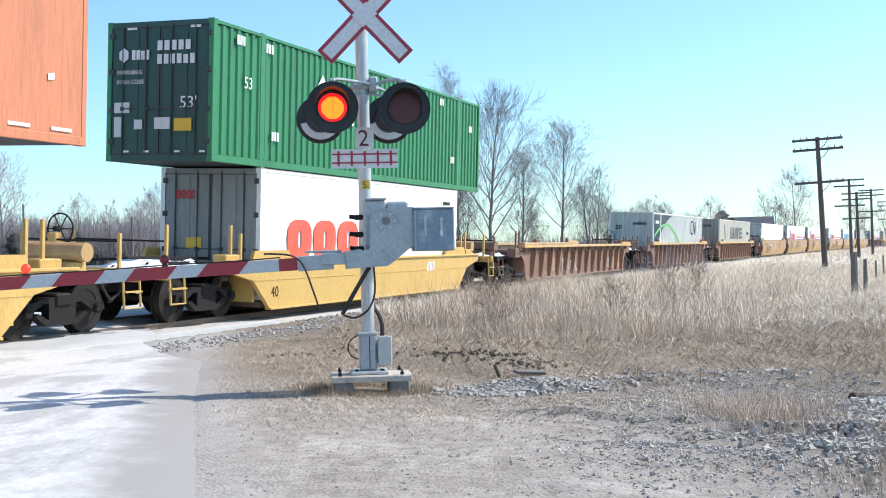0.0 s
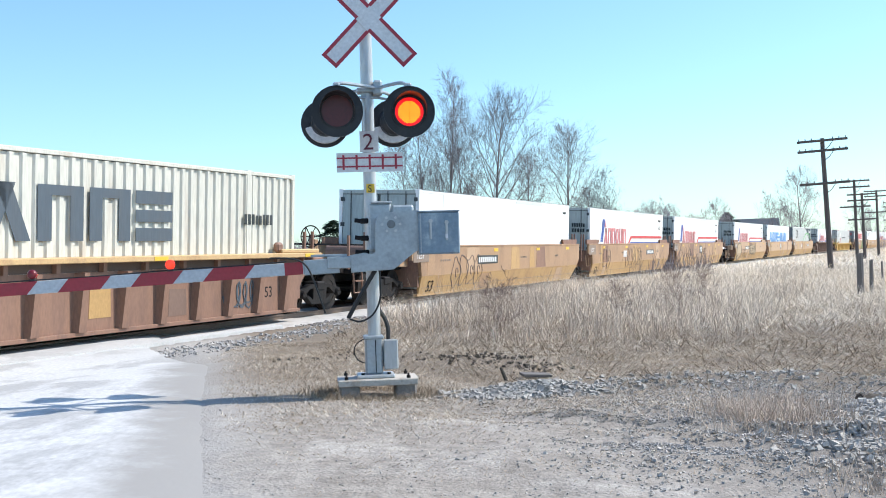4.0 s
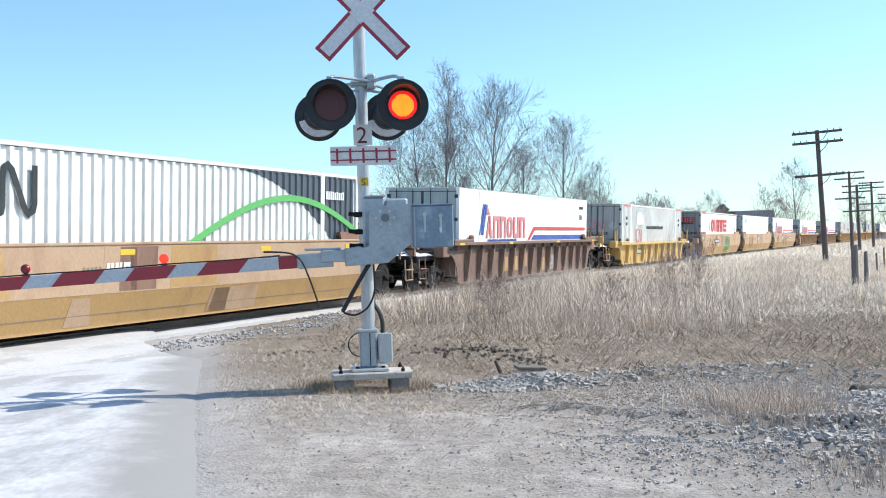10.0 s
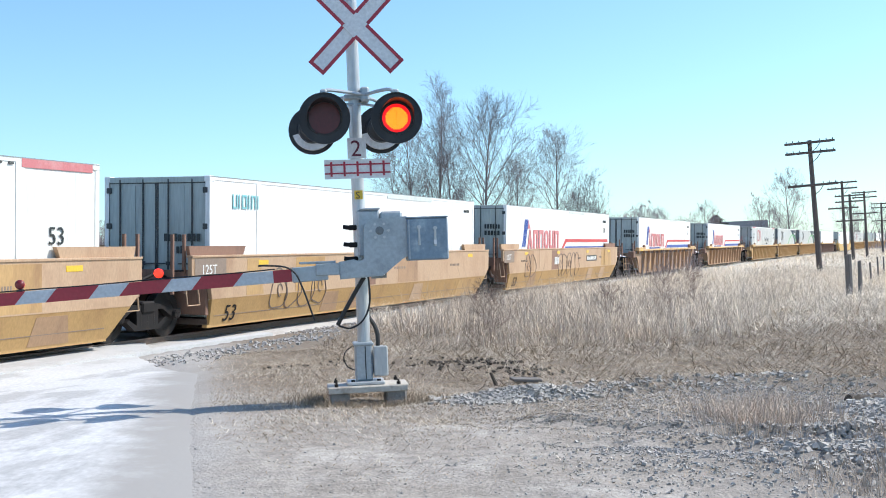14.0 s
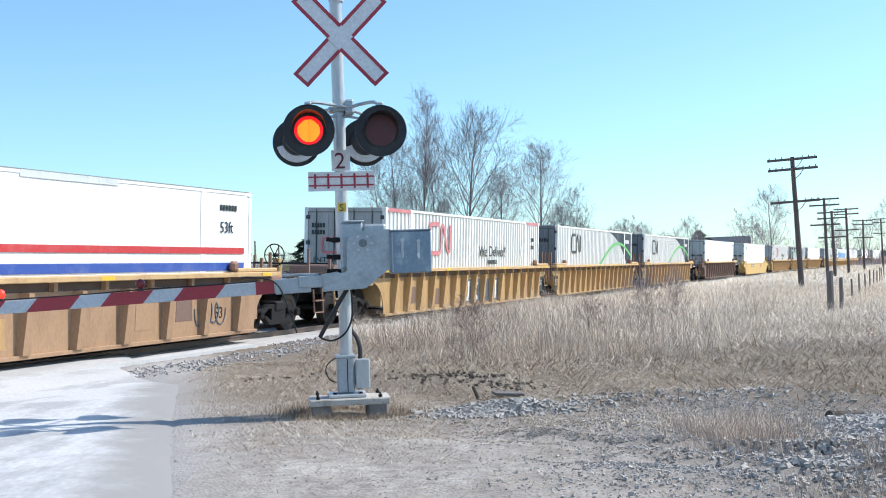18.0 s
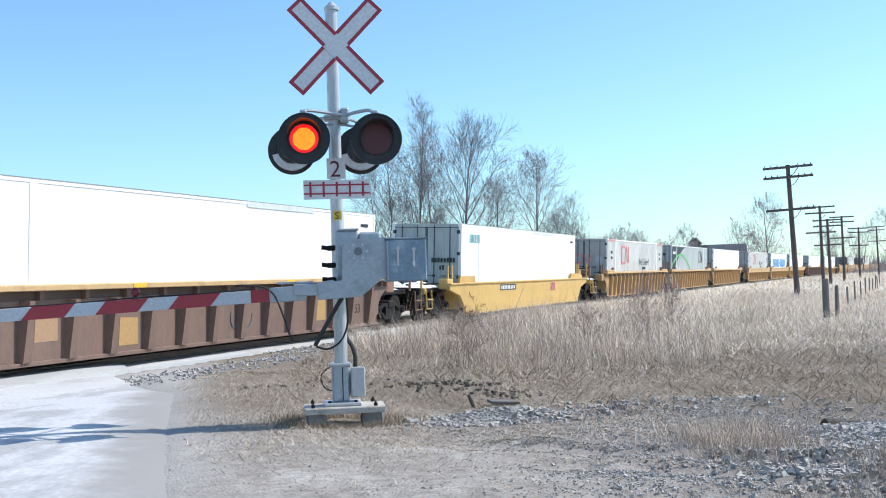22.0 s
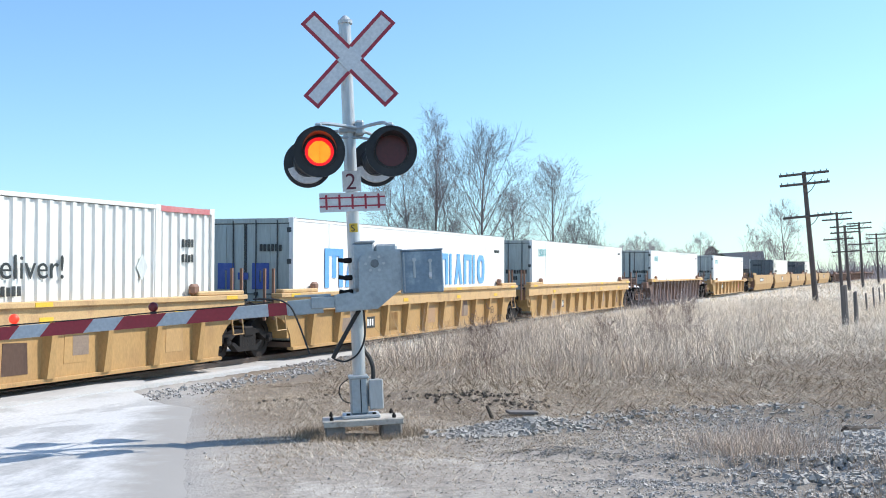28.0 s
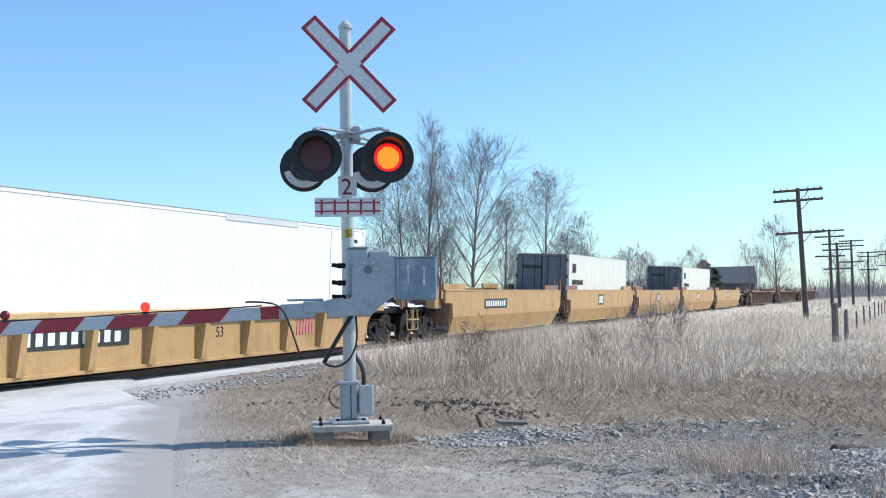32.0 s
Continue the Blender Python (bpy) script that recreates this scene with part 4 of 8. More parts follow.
def end_gear(car, x, d, mat, brake=True, snow=True, seed=0, tall=True):
    """What stands on the platform over the truck; d = -1 front end, 1 rear end; x where the well ends."""
    rnd = random.Random(seed)
    deck0, deck1 = x + d * 0.05, x + d * 3.25
    lo, hi = min(deck0, deck1), max(deck0, deck1)
    part("platform", bm_box(bmesh.new(), lo, hi, -0.9, 0.9, 0.90, 1.04, 0.01), STEEL_DARK, car)
    part("centre_sill", bm_box(bmesh.new(), lo, hi, -0.28, 0.28, 0.62, 0.9, 0.02), STEEL_DARK, car)
    part("end_beam", bm_box(bmesh.new(), deck1 - 0.18 * d, deck1, -1.35, 1.35, 0.88, 1.08, 0.02), STEEL_DARK if mat is not YELLOW else mat, car)
    bm = bm_box(bmesh.new(), deck1, deck1 + d * 0.32, -0.13, 0.13, 0.72, 0.96, 0.03)
    bm_box(bm, deck1 + d * 0.3, deck1 + d * 0.48, -0.17, 0.17, 0.70, 1.0, 0.05)
    part("coupler", bm, STEEL_DARK, car, "rusty knuckle coupler")
    part("air_hose", bm_path(bmesh.new(), [(deck1, -0.4, 0.85), (deck1 + d * 0.2, -0.42, 0.6), (deck1 + d * 0.42, -0.36, 0.45)], 0.03, 6), RUBBER, car)
    # bulkhead steps and ladders
    part("step_frame", bm_path(bmesh.new(), [(deck1 - d * 0.10, -1.36, 1.0), (deck1 - d * 0.10, -1.4, 0.42), (deck1 - d * 0.58, -1.4, 0.42), (deck1 - d * 0.58, -1.36, 1.0)], 0.025, 6), mat, car, "sill step")
    part("step_tread", bm_box(bmesh.new(), deck1 - d * 0.58, deck1 - d * 0.10, -1.44, -1.34, 0.70, 0.73), mat, car)
    if tall:
        for dx, y in ((0.35, -1.2), (0.75, -1.2), (2.9, -1.1), (2.9, 1.1)):
            h = 1.75 + 0.25 * rnd.random()
            bm = bm_box(bmesh.new(), x + d * dx - 0.035, x + d * dx + 0.035, y - 0.03, y + 0.03, 1.0, h, 0.005)
            part("grab_post", bm, BROWN if mat is not YELLOW else mat, car)
        part("grab_rail", bm_path(bmesh.new(), [(x + d * 2.9, -1.1, 1.62), (x + d * 2.9, 1.1, 1.62)], 0.02, 6), STEEL_DARK, car)
    # pipes and rods
    for y, z in ((-0.62, 1.16), (-0.2, 1.22), (0.35, 1.13), (0.7, 1.2)):
        part("brake_rod", bm_tube(bmesh.new(), (deck0, y, z), (deck1 - d * 0.4, y + rnd.uniform(-0.2, 0.2), z + rnd.uniform(-0.05, 0.08)), 0.03, n=6), STEEL_DARK, car)
    part("side_bracket", bm_box(bmesh.new(), x + d * 0.55, x + d * 1.1, -1.32, -1.0, 1.0, 1.34, 0.02), mat, car)
    if brake:
        bm = bm_tube(bmesh.new(), (x + d * 2.2, -0.95, 1.42), (x + d * 2.2, 0.35, 1.42), 0.17, n=16)
        part("air_reservoir", bm, DUSK if mat is not YELLOW else OCHRE, car, "cylindrical air reservoir")
        part("reservoir_bracket", bm_box(bmesh.new(), x + d * 2.2 - 0.18, x + d * 2.2 + 0.18, -0.8, 0.2, 1.02, 1.25, 0.02), mat, car)
        bx = x + d * 2.95
        part("brake_stand", bm_box(bmesh.new(), bx - 0.09, bx + 0.09, 0.3, 0.5, 1.0, 1.75, 0.02), mat, car)
        bm = bmesh.new()
        ring = [(bx + d * 0.16, 0.4 + 0.29 * math.cos(i * math.tau / 24), 1.82 + 0.29 * math.sin(i * math.tau / 24)) for i in range(24)]
        for p, q in zip(ring, ring[1:] + ring[:1]):
            bm_tube(bm, p, q, 0.017, n=6)
        for i in range(6):
            bm_tube(bm, (bx + d * 0.16, 0.4, 1.82), ring[i * 4], 0.013, n=5)
        bm_tube(bm, (bx, 0.4, 1.82), (bx + d * 0.17, 0.4, 1.82), 0.05, n=10)
        part("brake_wheel", bm, STEEL_DARK, car, "spoked hand brake wheel")
    if snow:
        verts, faces = [], []
        n = 14
        for j in range(n):
            for i in range(n):
                a, b = i / (n - 1), j / (n - 1)
                edge = min(a, 1 - a, b, 1 - b)
                q = noise.noise((a * 5 + seed, b * 5, 2.2))
                verts.append((lo + 0.15 + a * (hi - lo - 0.6), -0.85 + 1.7 * b, 1.035 + (0.05 + 0.20 * max(0, q + 0.3)) * min(1, edge * 6)))
        for j in range(n - 1):
            for i in range(n - 1):
                faces.append((j * n + i, j * n + i + 1, j * n + n + i + 1, j * n + n + i))
        part("snow", raw_mesh("snow", verts, faces, SNOW, True), None, car, "patch of old snow")


def joint_gear(car, x, d, mat):
    """The short platform of an articulated joint, over the shared truck."""
    lo, hi = min(x, x + d * 1.7), max(x, x + d * 1.7)
    part("joint_platform", bm_box(bmesh.new(), lo, hi, -0.8, 0.8, 0.86, 1.0, 0.01), STEEL_DARK, car)
    for dx in (0.55, 0.95):
        bm = bm_box(bmesh.new(), x + d * dx - 0.03, x + d * dx + 0.03, -1.25, -1.19, 0.85, 2.02, 0.005)
        part("grab_post", bm, BROWN, car)
    part("grab_rail", bm_path(bmesh.new(), [(x + d * 0.55, -1.22, 1.3), (x + d * 0.95, -1.22, 1.3)], 0.018, 6), STEEL_DARK, car)
    part("joint_pipe", bm_path(bmesh.new(), [(x, -0.5, 1.1), (x + d * 0.5, -0.55, 1.25), (x + d * 1.2, -0.5, 1.05), (x + d * 1.7, -0.5, 1.0)], 0.035, 6), STEEL_DARK, car)
    part("step_frame", bm_path(bmesh.new(), [(x + d * 0.3, -1.36, 1.1), (x + d * 0.3, -1.42, 0.62), (x + d * 0.72, -1.42, 0.62), (x + d * 0.72, -1.36, 1.1)], 0.018, 6), mat, car)


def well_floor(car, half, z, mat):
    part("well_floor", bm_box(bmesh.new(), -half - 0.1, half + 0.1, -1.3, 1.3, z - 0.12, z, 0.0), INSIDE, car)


def smooth_car(label, front, rear, half=HALF53, mat=None, low=None, seed=0):
    """An articulated well unit with smooth folded sides. front, rear: 'joint' or 'end'."""
    mat, low = mat or TAN, low or TAN_LOW
    car = thing("well_car", label, "railway car", group="train")
    rnd = random.Random(seed)
    top, bend, bot = 1.56, 0.72, 0.17
    up = half + 0.95
    for side in (-1, 1):
        out = side * 1.50
        bm = bmesh.new()
        bm_prism(bm, [(-up, top), (up, top), (up, 0.98), (half + 0.62, bend), (-half - 0.22, bend), (-half - 0.3, 1.16), (-up, 1.18)], min(out, out - side * 0.09), max(out, out - side * 0.09))
        part("side_panel", bm, mat, car)
        # the lower, inward-sloping band
        bm = bmesh.new()
        yo, yi = out, out - side * 0.17
        a = [bm.verts.new(p) for p in ((-half - 0.22, yo, bend - 0.004), (half + 0.62, yo, bend - 0.004), (half + 0.16, yi, bot), (-half - 0.06, yi, bot))]
        b = [bm.verts.new(v.co + Vector((0, -side * 0.08, 0))) for v in a]
        bm.faces.new(a), bm.faces.new(b[::-1])
        for i in range(4):
            bm.faces.new((a[i], b[i], b[(i + 1) % 4], a[(i + 1) % 4]))
        part("lower_panel", bm, low, car)
        part("bottom_sill", bm_box(bmesh.new(), -half - 0.14, half + 0.14, min(yi, yi - side * 0.12) , max(yi, yi - side * 0.12), bot - 0.045, bot + 0.02), low, car)
        part("top_rail", bm_box(bmesh.new(), -up, up, min(out + side * 0.02, out - side * 0.13), max(out + side * 0.02, out - side * 0.13), top, top + 0.045, 0.006), mat, car)
        for d in (-1, 1):
            # hinged guide plates at the well's ends
            bm = bmesh.new()
            x0 = d * (half - 1.15)
            bm_prism(bm, [(x0, top + 0.045), (d * (half + 0.85), top + 0.045), (d * (half + 0.9), top + 0.23), (x0 - d * 0.1, top + 0.23)], min(out - side * 0.1, out - side * 0.18), max(out - side * 0.1, out - side * 0.18))
            part("guide_plate", bm, BROWN if rnd.random() < 0.5 else mat, car, "worn brown container guide")
    for d, what in ((-1, front), (1, rear)):
        part("bulkhead", bm_box(bmesh.new(), min(d * (half + 0.2), d * (half + 0.3)), max(d * (half + 0.2), d * (half + 0.3)), -1.4, 1.4, 0.4, 1.3), BROWN, car)
        if what == "joint":
            joint_gear(car, d * (half + 0.25), d, mat)
        else:
            end_gear(car, d * (half + 0.3), d, mat, seed=seed + d, brake=d < 0)
        if what == "end" or d > 0:
            truck(car, d * (half + 1.72))
    well_floor(car, half, 0.30, mat)
    return car


def ribbed_car(label, front, rear, mat, rail, half=HALF53, ribs=14, top=1.46, slot=True, seed=0, rib=None, fascia=False):
    """A well unit with pressed ribs along its sides under a flanged top rail."""
    car = thing("well_car", label, "railway car", group="train")
    bot = 0.17
    up = half + 0.95
    panel_top = top - (0.42 if fascia else 0.26 if slot else 0.1)
    rm = rib_mesh(bot + 0.02, panel_top, rib or mat)
    for side in (-1, 1):
        out = side * 1.32
        y0, y1 = sorted((out, out - side * 0.02))
        drop = panel_top - 0.12 - bot
        arch = [(half + 0.92 - 0.8 * math.cos(k * math.pi / 16), bot + drop * math.sin(k * math.pi / 16)) for k in range(9)]
        outline = [(-half - 0.92, panel_top), (half + 0.92, panel_top)] + arch[::-1] + [(-x, z) for x, z in arch]
        bm = bm_prism(bmesh.new(), outline, y0, y1)
        part("side_panel", bm, mat, car)
        if fascia:
            part("fascia", bm_box(bmesh.new(), -up + 0.02, up - 0.02, *sorted((side * 1.46, side * 1.305)), panel_top - 0.02, top - 0.1, 0.006), rail, car, "deep buff upper sill")
            for x in (-5.6, -1.8, 2.6, 6.4):
                decal(car, "sticker", slab([(0, 0), (0.34, 0), (0.34, 0.1), (0, 0.1)]), YELLOW_INK, x, panel_top + 0.06, side, 1.465)
        elif slot:
            # Added dark sheet gives the slot the darkness of an open gap.
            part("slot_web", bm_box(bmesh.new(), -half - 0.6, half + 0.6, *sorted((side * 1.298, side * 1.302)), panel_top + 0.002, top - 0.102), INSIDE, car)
            for k in range(ribs + 1):
                x = -half - 0.3 + (2 * half + 0.6) * k / ribs
                part("rail_bracket", bm_box(bmesh.new(), x - 0.05, x + 0.05, *sorted((out + side * 0.08, out - side * 0.06)), panel_top, top - 0.1), mat, car)
        part("top_rail", bm_box(bmesh.new(), -up, up, *sorted((side * 1.53, side * 1.25)), top - 0.1, top, 0.012), rail, car)
        part("bottom_sill", bm_box(bmesh.new(), -half - 0.15, half + 0.15, *sorted((out + side * 0.07, out - side * 0.1)), bot - 0.05, bot + 0.02, 0.006), mat, car)
        for k in range(ribs):
            x = -half + 2 * half * (k + 0.5) / ribs
            r = part("rib", rm, None, car)
            r.matrix_basis = pose(x, out, 0) if side < 0 else pose(x, out, 0, 0, 0, 180)
        for d in (-1, 1):
            x0, x1 = sorted((d * (half - 0.9), d * (half + 0.85)))
            part("guide_plate", bm_box(bmesh.new(), x0, x1, *sorted((side * 1.50, side * 1.30)), top, top + 0.09, 0.02), rail, car, "container guide")
            part("guide_arm", bm_box(bmesh.new(), d * (half - 0.9) - 0.13, d * (half - 0.9) + 0.13, *sorted((side * 1.46, side * 1.32)), top + 0.02, top + 0.24, 0.05), BROWN, car)
    for d, what in ((-1, front), (1, rear)):
        x0, x1 = sorted((d * (half + 0.2), d * (half + 0.3)))
        part("bulkhead", bm_box(bmesh.new(), x0, x1, -1.3, 1.3, 0.4, 1.25), mat, car)
        if what == "joint":
            joint_gear(car, d * (half + 0.25), d, rail)
        else:
            end_gear(car, d * (half + 0.3), d, mat if mat in (YELLOW, OCHRE) else BROWN, seed=seed + d, brake=d < 0)
        if what == "end" or d > 0:
            truck(car, d * (half + 1.72))
    well_floor(car, half, 0.30, mat)
    return car


def drop_car(label, mat, half=HALF53, seed=0):
    """A single well car whose deep yellow side sill drops between the trucks."""
    car = thing("well_car", label, "railway car", group="train")
    top, mid, bot = 1.15, 0.78, 0.17
    up = half + 1.6
    for side in (-1, 1):
        y0, y1 = sorted((side * 1.48, side * 1.38))
        bm = bm_prism(bmesh.new(), [(-up, top), (up, top), (up, top - 0.16), (half + 0.55, mid), (half - 0.15, bot), (-half + 0.15, bot), (-half - 0.55, mid), (-up, top - 0.16)], y0, y1)
        part("side_sill", bm, mat, car)
        part("bottom_flange", bm_box(bmesh.new(), -half + 0.15, half - 0.15, *sorted((side * 1.52, side * 1.36)), bot - 0.05, bot, 0.006), mat, car)
        part("top_flange", bm_box(bmesh.new(), -up, up, *sorted((side * 1.53, side * 1.33)), top, top + 0.05, 0.008), mat, car)
        part("rub_strip", bm_box(bmesh.new(), -half - 0.5, half + 0.5, *sorted((side * 1.49, side * 1.47)), mid - 0.012, mid + 0.012), mat, car)
        for d in (-1, 1):
            x0, x1 = sorted((d * (half - 1.2), d * (half + 0.5)))
            bm = bm_prism(bmesh.new(), [(x0, top + 0.05), (x1, top + 0.05), (x1 - 0.1, top + 0.27), (x0 + 0.1, top + 0.27)], *sorted((side * 1.42, side * 1.34)))
            part("guide_plate", bm, mat, car, "yellow container guide")
    for d in (-1, 1):
        x0, x1 = sorted((d * (half + 0.2), d * (half + 0.3)))
        part("bulkhead", bm_box(bmesh.new(), x0, x1, -1.3, 1.3, 0.3, 1.1), mat, car)
        end_gear(car, d * (half + 0.3), d, mat, seed=seed + d, brake=d > 0)
        truck(car, d * (half + 1.72))
    well_floor(car, half, 0.30, mat)
    return car


# ------------------------------------------------------------ the train: containers
# Container space: x along the track to the rear, near side at -y, z up from the container's floor, x = 0 at its middle.
WIDE, TALL = 2.59, 2.896


def corrugated(half, z0, z1, pitch, deep, mat, name="side_wall"):
    """A pressed side wall in the x, z plane, its ridges at y = 0 and its valleys at y = deep."""
    n = int(round(2 * half / pitch))
    p = 2 * half / n
    xs = []
    for i in range(n):
        x = -half + i * p
        xs += [(x, 0), (x + 0.32 * p, 0), (x + 0.45 * p, deep), (x + 0.87 * p, deep)]
    xs.append((half, 0))
    verts = [(x, y, z) for x, y in xs for z in (z0, z1)]
    k = len(xs)
    verts += [(-half, 0.06, z0), (-half, 0.06, z1), (half, 0.06, z0), (half, 0.06, z1)]
    faces = [(2 * i, 2 * i + 2, 2 * i + 3, 2 * i + 1) for i in range(k - 1)]
    b = 2 * k
    faces += [(b, b + 1, b + 3, b + 2), (0, 1, b + 1, b), (2 * k - 2, b + 2, b + 3, 2 * k - 1)]
    return raw_mesh(name, verts, faces, mat)


_walls = {}


def wall_mesh(key, make):
    if key not in _walls:
        _walls[key] = make()
    return _walls[key]


def container(name, label, side, end, half=HALF53, style="smooth", posts=None, rails=None, doors=True, height=TALL):
    """A 53 or 40 foot box: roof, floor, corner posts, rails, two side walls, doors to the train's front."""
    c = thing(name, label, "shipping container", group="containers")
    w = WIDE / 2
    h = height
    posts, rails = posts or side, rails or side
    deep = 0.045 if style == "pressed" else 0.0
    for s in (-1, 1):
        ya = s * w
        if style == "pressed":
            me = wall_mesh(("p", half, side.name, h), lambda: corrugated(half - 0.08, 0.16, h - 0.10, 0.29, 0.04, side))
            ob = part("side_wall", me, None, c)
            ob.matrix_basis = pose(0, ya + 0.012, 0) if s < 0 else pose(0, ya - 0.012, 0, 0, 0, 180)
        else:
            bm = bm_box(bmesh.new(), -half + 0.08, half - 0.08, *sorted((ya - s * 0.012, ya - s * 0.06)), 0.14, h - 0.07)
            part("side_wall", bm, side, c)
            part("roof_trim", bm_box(bmesh.new(), -half + 0.01, half - 0.01, *sorted((ya + s * 0.004, ya - s * 0.05)), h - 0.022, h - 0.004), DOOR_MID, c, "dark roof edge trim")
            for k in range(13):
                x = -half + 0.62 + k * (2 * half - 1.24) / 12
                me = wall_mesh(("seam", side.name, h), lambda: solid(bm_box(bmesh.new(), -0.012, 0.012, -0.0015, 0.0015, 0.15, h - 0.08), "panel_seam", side))
                part("panel_seam", me, None, c).location = (x, s * (w - 0.0115), 0)
        part("bottom_rail", bm_box(bmesh.new(), -half, half, *sorted((ya, ya - s * 0.09)), 0.0, 0.15, 0.008), rails, c)
        part("top_rail", bm_box(bmesh.new(), -half, half, *sorted((ya, ya - s * 0.09)), h - 0.09, h - 0.015, 0.008), rails, c)
        for x in (-half, half):
            x0, x1 = sorted((x, x - math.copysign(0.12, x)))
            part("corner_post", bm_box(bmesh.new(), x0, x1, *sorted((ya - s * 0.001, ya - s * 0.11)), 0.1, h - 0.08, 0.006), posts, c)
        for x in ((-half + 1.98, half - 1.98) if half > 7 else ()):
            part("lifting_post", bm_box(bmesh.new(), x - 0.10, x + 0.10, *sorted((ya + s * 0.001, ya - s * 0.08)), 0.12, h - 0.05, 0.006), posts, c)
        for x in (-half, half) + ((-half + 1.98, half - 1.98) if half > 7 and style == "pressed" else ()):
            x = max(-half + 0.09, min(half - 0.09, x))
            for z0 in (-0.004, h - 0.118):
                part("corner_casting", bm_box(bmesh.new(), x - 0.092, x + 0.092, *sorted((ya + s * 0.003, ya - s * 0.14)), z0, z0 + 0.122, 0.01), posts, c)
    part("roof", bm_box(bmesh.new(), -half + 0.02, half - 0.02, -w + 0.02, w - 0.02, h - 0.06, h - 0.01), side, c)
    part("floor_frame", bm_box(bmesh.new(), -half + 0.02, half - 0.02, -w + 0.1, w - 0.1, 0.02, 0.16), SEAL, c)
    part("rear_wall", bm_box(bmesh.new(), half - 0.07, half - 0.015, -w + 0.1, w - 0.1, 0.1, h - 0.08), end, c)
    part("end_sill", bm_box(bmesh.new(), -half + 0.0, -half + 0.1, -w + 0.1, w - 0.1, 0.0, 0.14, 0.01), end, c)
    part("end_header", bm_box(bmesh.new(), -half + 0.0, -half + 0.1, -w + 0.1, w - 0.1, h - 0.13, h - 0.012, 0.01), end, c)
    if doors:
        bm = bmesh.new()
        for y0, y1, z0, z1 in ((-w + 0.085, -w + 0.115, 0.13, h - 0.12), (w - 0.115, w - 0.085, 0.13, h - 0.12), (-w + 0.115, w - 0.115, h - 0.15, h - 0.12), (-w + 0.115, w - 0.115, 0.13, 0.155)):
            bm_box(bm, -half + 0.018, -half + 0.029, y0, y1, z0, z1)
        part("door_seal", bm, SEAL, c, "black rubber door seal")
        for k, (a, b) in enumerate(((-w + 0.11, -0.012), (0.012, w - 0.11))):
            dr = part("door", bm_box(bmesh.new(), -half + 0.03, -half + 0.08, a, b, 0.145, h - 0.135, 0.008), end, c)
            for f in (0.27, 0.76):
                y = a + (b - a) * f
                bm = bm_tube(bmesh.new(), (-half + 0.005, y, 0.06), (-half + 0.005, y, h - 0.06), 0.017, n=8)
                bm_box(bm, -half - 0.005, -half + 0.03, y - 0.05, y + 0.05, 1.05, 1.13)
                bm_box(bm, -half - 0.02, -half + 0.0, y - 0.02, y + (0.32 if k == 0 else -0.32), 1.075, 1.10)
                part("lock_rod", bm, SEAL, dr)
            for f in (0.5,):
                bm = bmesh.new()
                y = a + (b - a) * f
                bm_box(bm, -half + 0.016, -half + 0.034, y - 0.07, y + 0.07, 0.2, h - 0.2)
                part("door_rib", bm, end, dr)
            hy = a if k == 0 else b
            for z in (0.35, 1.0, 1.8, h - 0.35):
                part("hinge", bm_box(bmesh.new(), -half - 0.008, -half + 0.035, hy - 0.06, hy + 0.06, z, z + 0.12, 0.01), SEAL, dr)
            part("gasket", bm_box(bmesh.new(), -half + 0.022, -half + 0.032, b - 0.03 if k == 0 else a, b if k == 0 else a + 0.03, 0.16, h - 0.15), SEAL, dr)
    else:
        n = 9
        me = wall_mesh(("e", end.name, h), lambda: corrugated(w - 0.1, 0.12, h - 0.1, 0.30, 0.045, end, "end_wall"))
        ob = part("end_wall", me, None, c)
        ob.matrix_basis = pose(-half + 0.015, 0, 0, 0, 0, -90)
    return c


def end_mark(c, bm, mat, y, z, half, label="", name="mark"):
    """Paint on the front end, its own x running towards the near side."""
    ob = part(name, bm, mat, c, label)
    ob.matrix_basis = pose(-half + 0.0, y, z, 0, 0, -90)
    return ob


def side_mark(c, bm, mat, x, z, label="", name="mark", proud=0.004):
    ob = part(name, bm, mat, c, label)
    ob.matrix_basis = pose(x, -WIDE / 2 - proud, z)
    return ob


def bar_row(c, kind, mat, x, z, half=None):
    """A row of bars, each a part of its own, on the front end (half given) or on the near side."""
    width, height, n, gap, seed = kind
    step = width / n
    for k in range(n):
        bm = bars(step, height, 1, gap, seed + k)
        if half is None:
            side_mark(c, bm, mat, x + k * step, z, "", "number_bar", 0.01)
        else:
            end_mark(c, bm, mat, x - k * step, z, half, "", "number_bar")


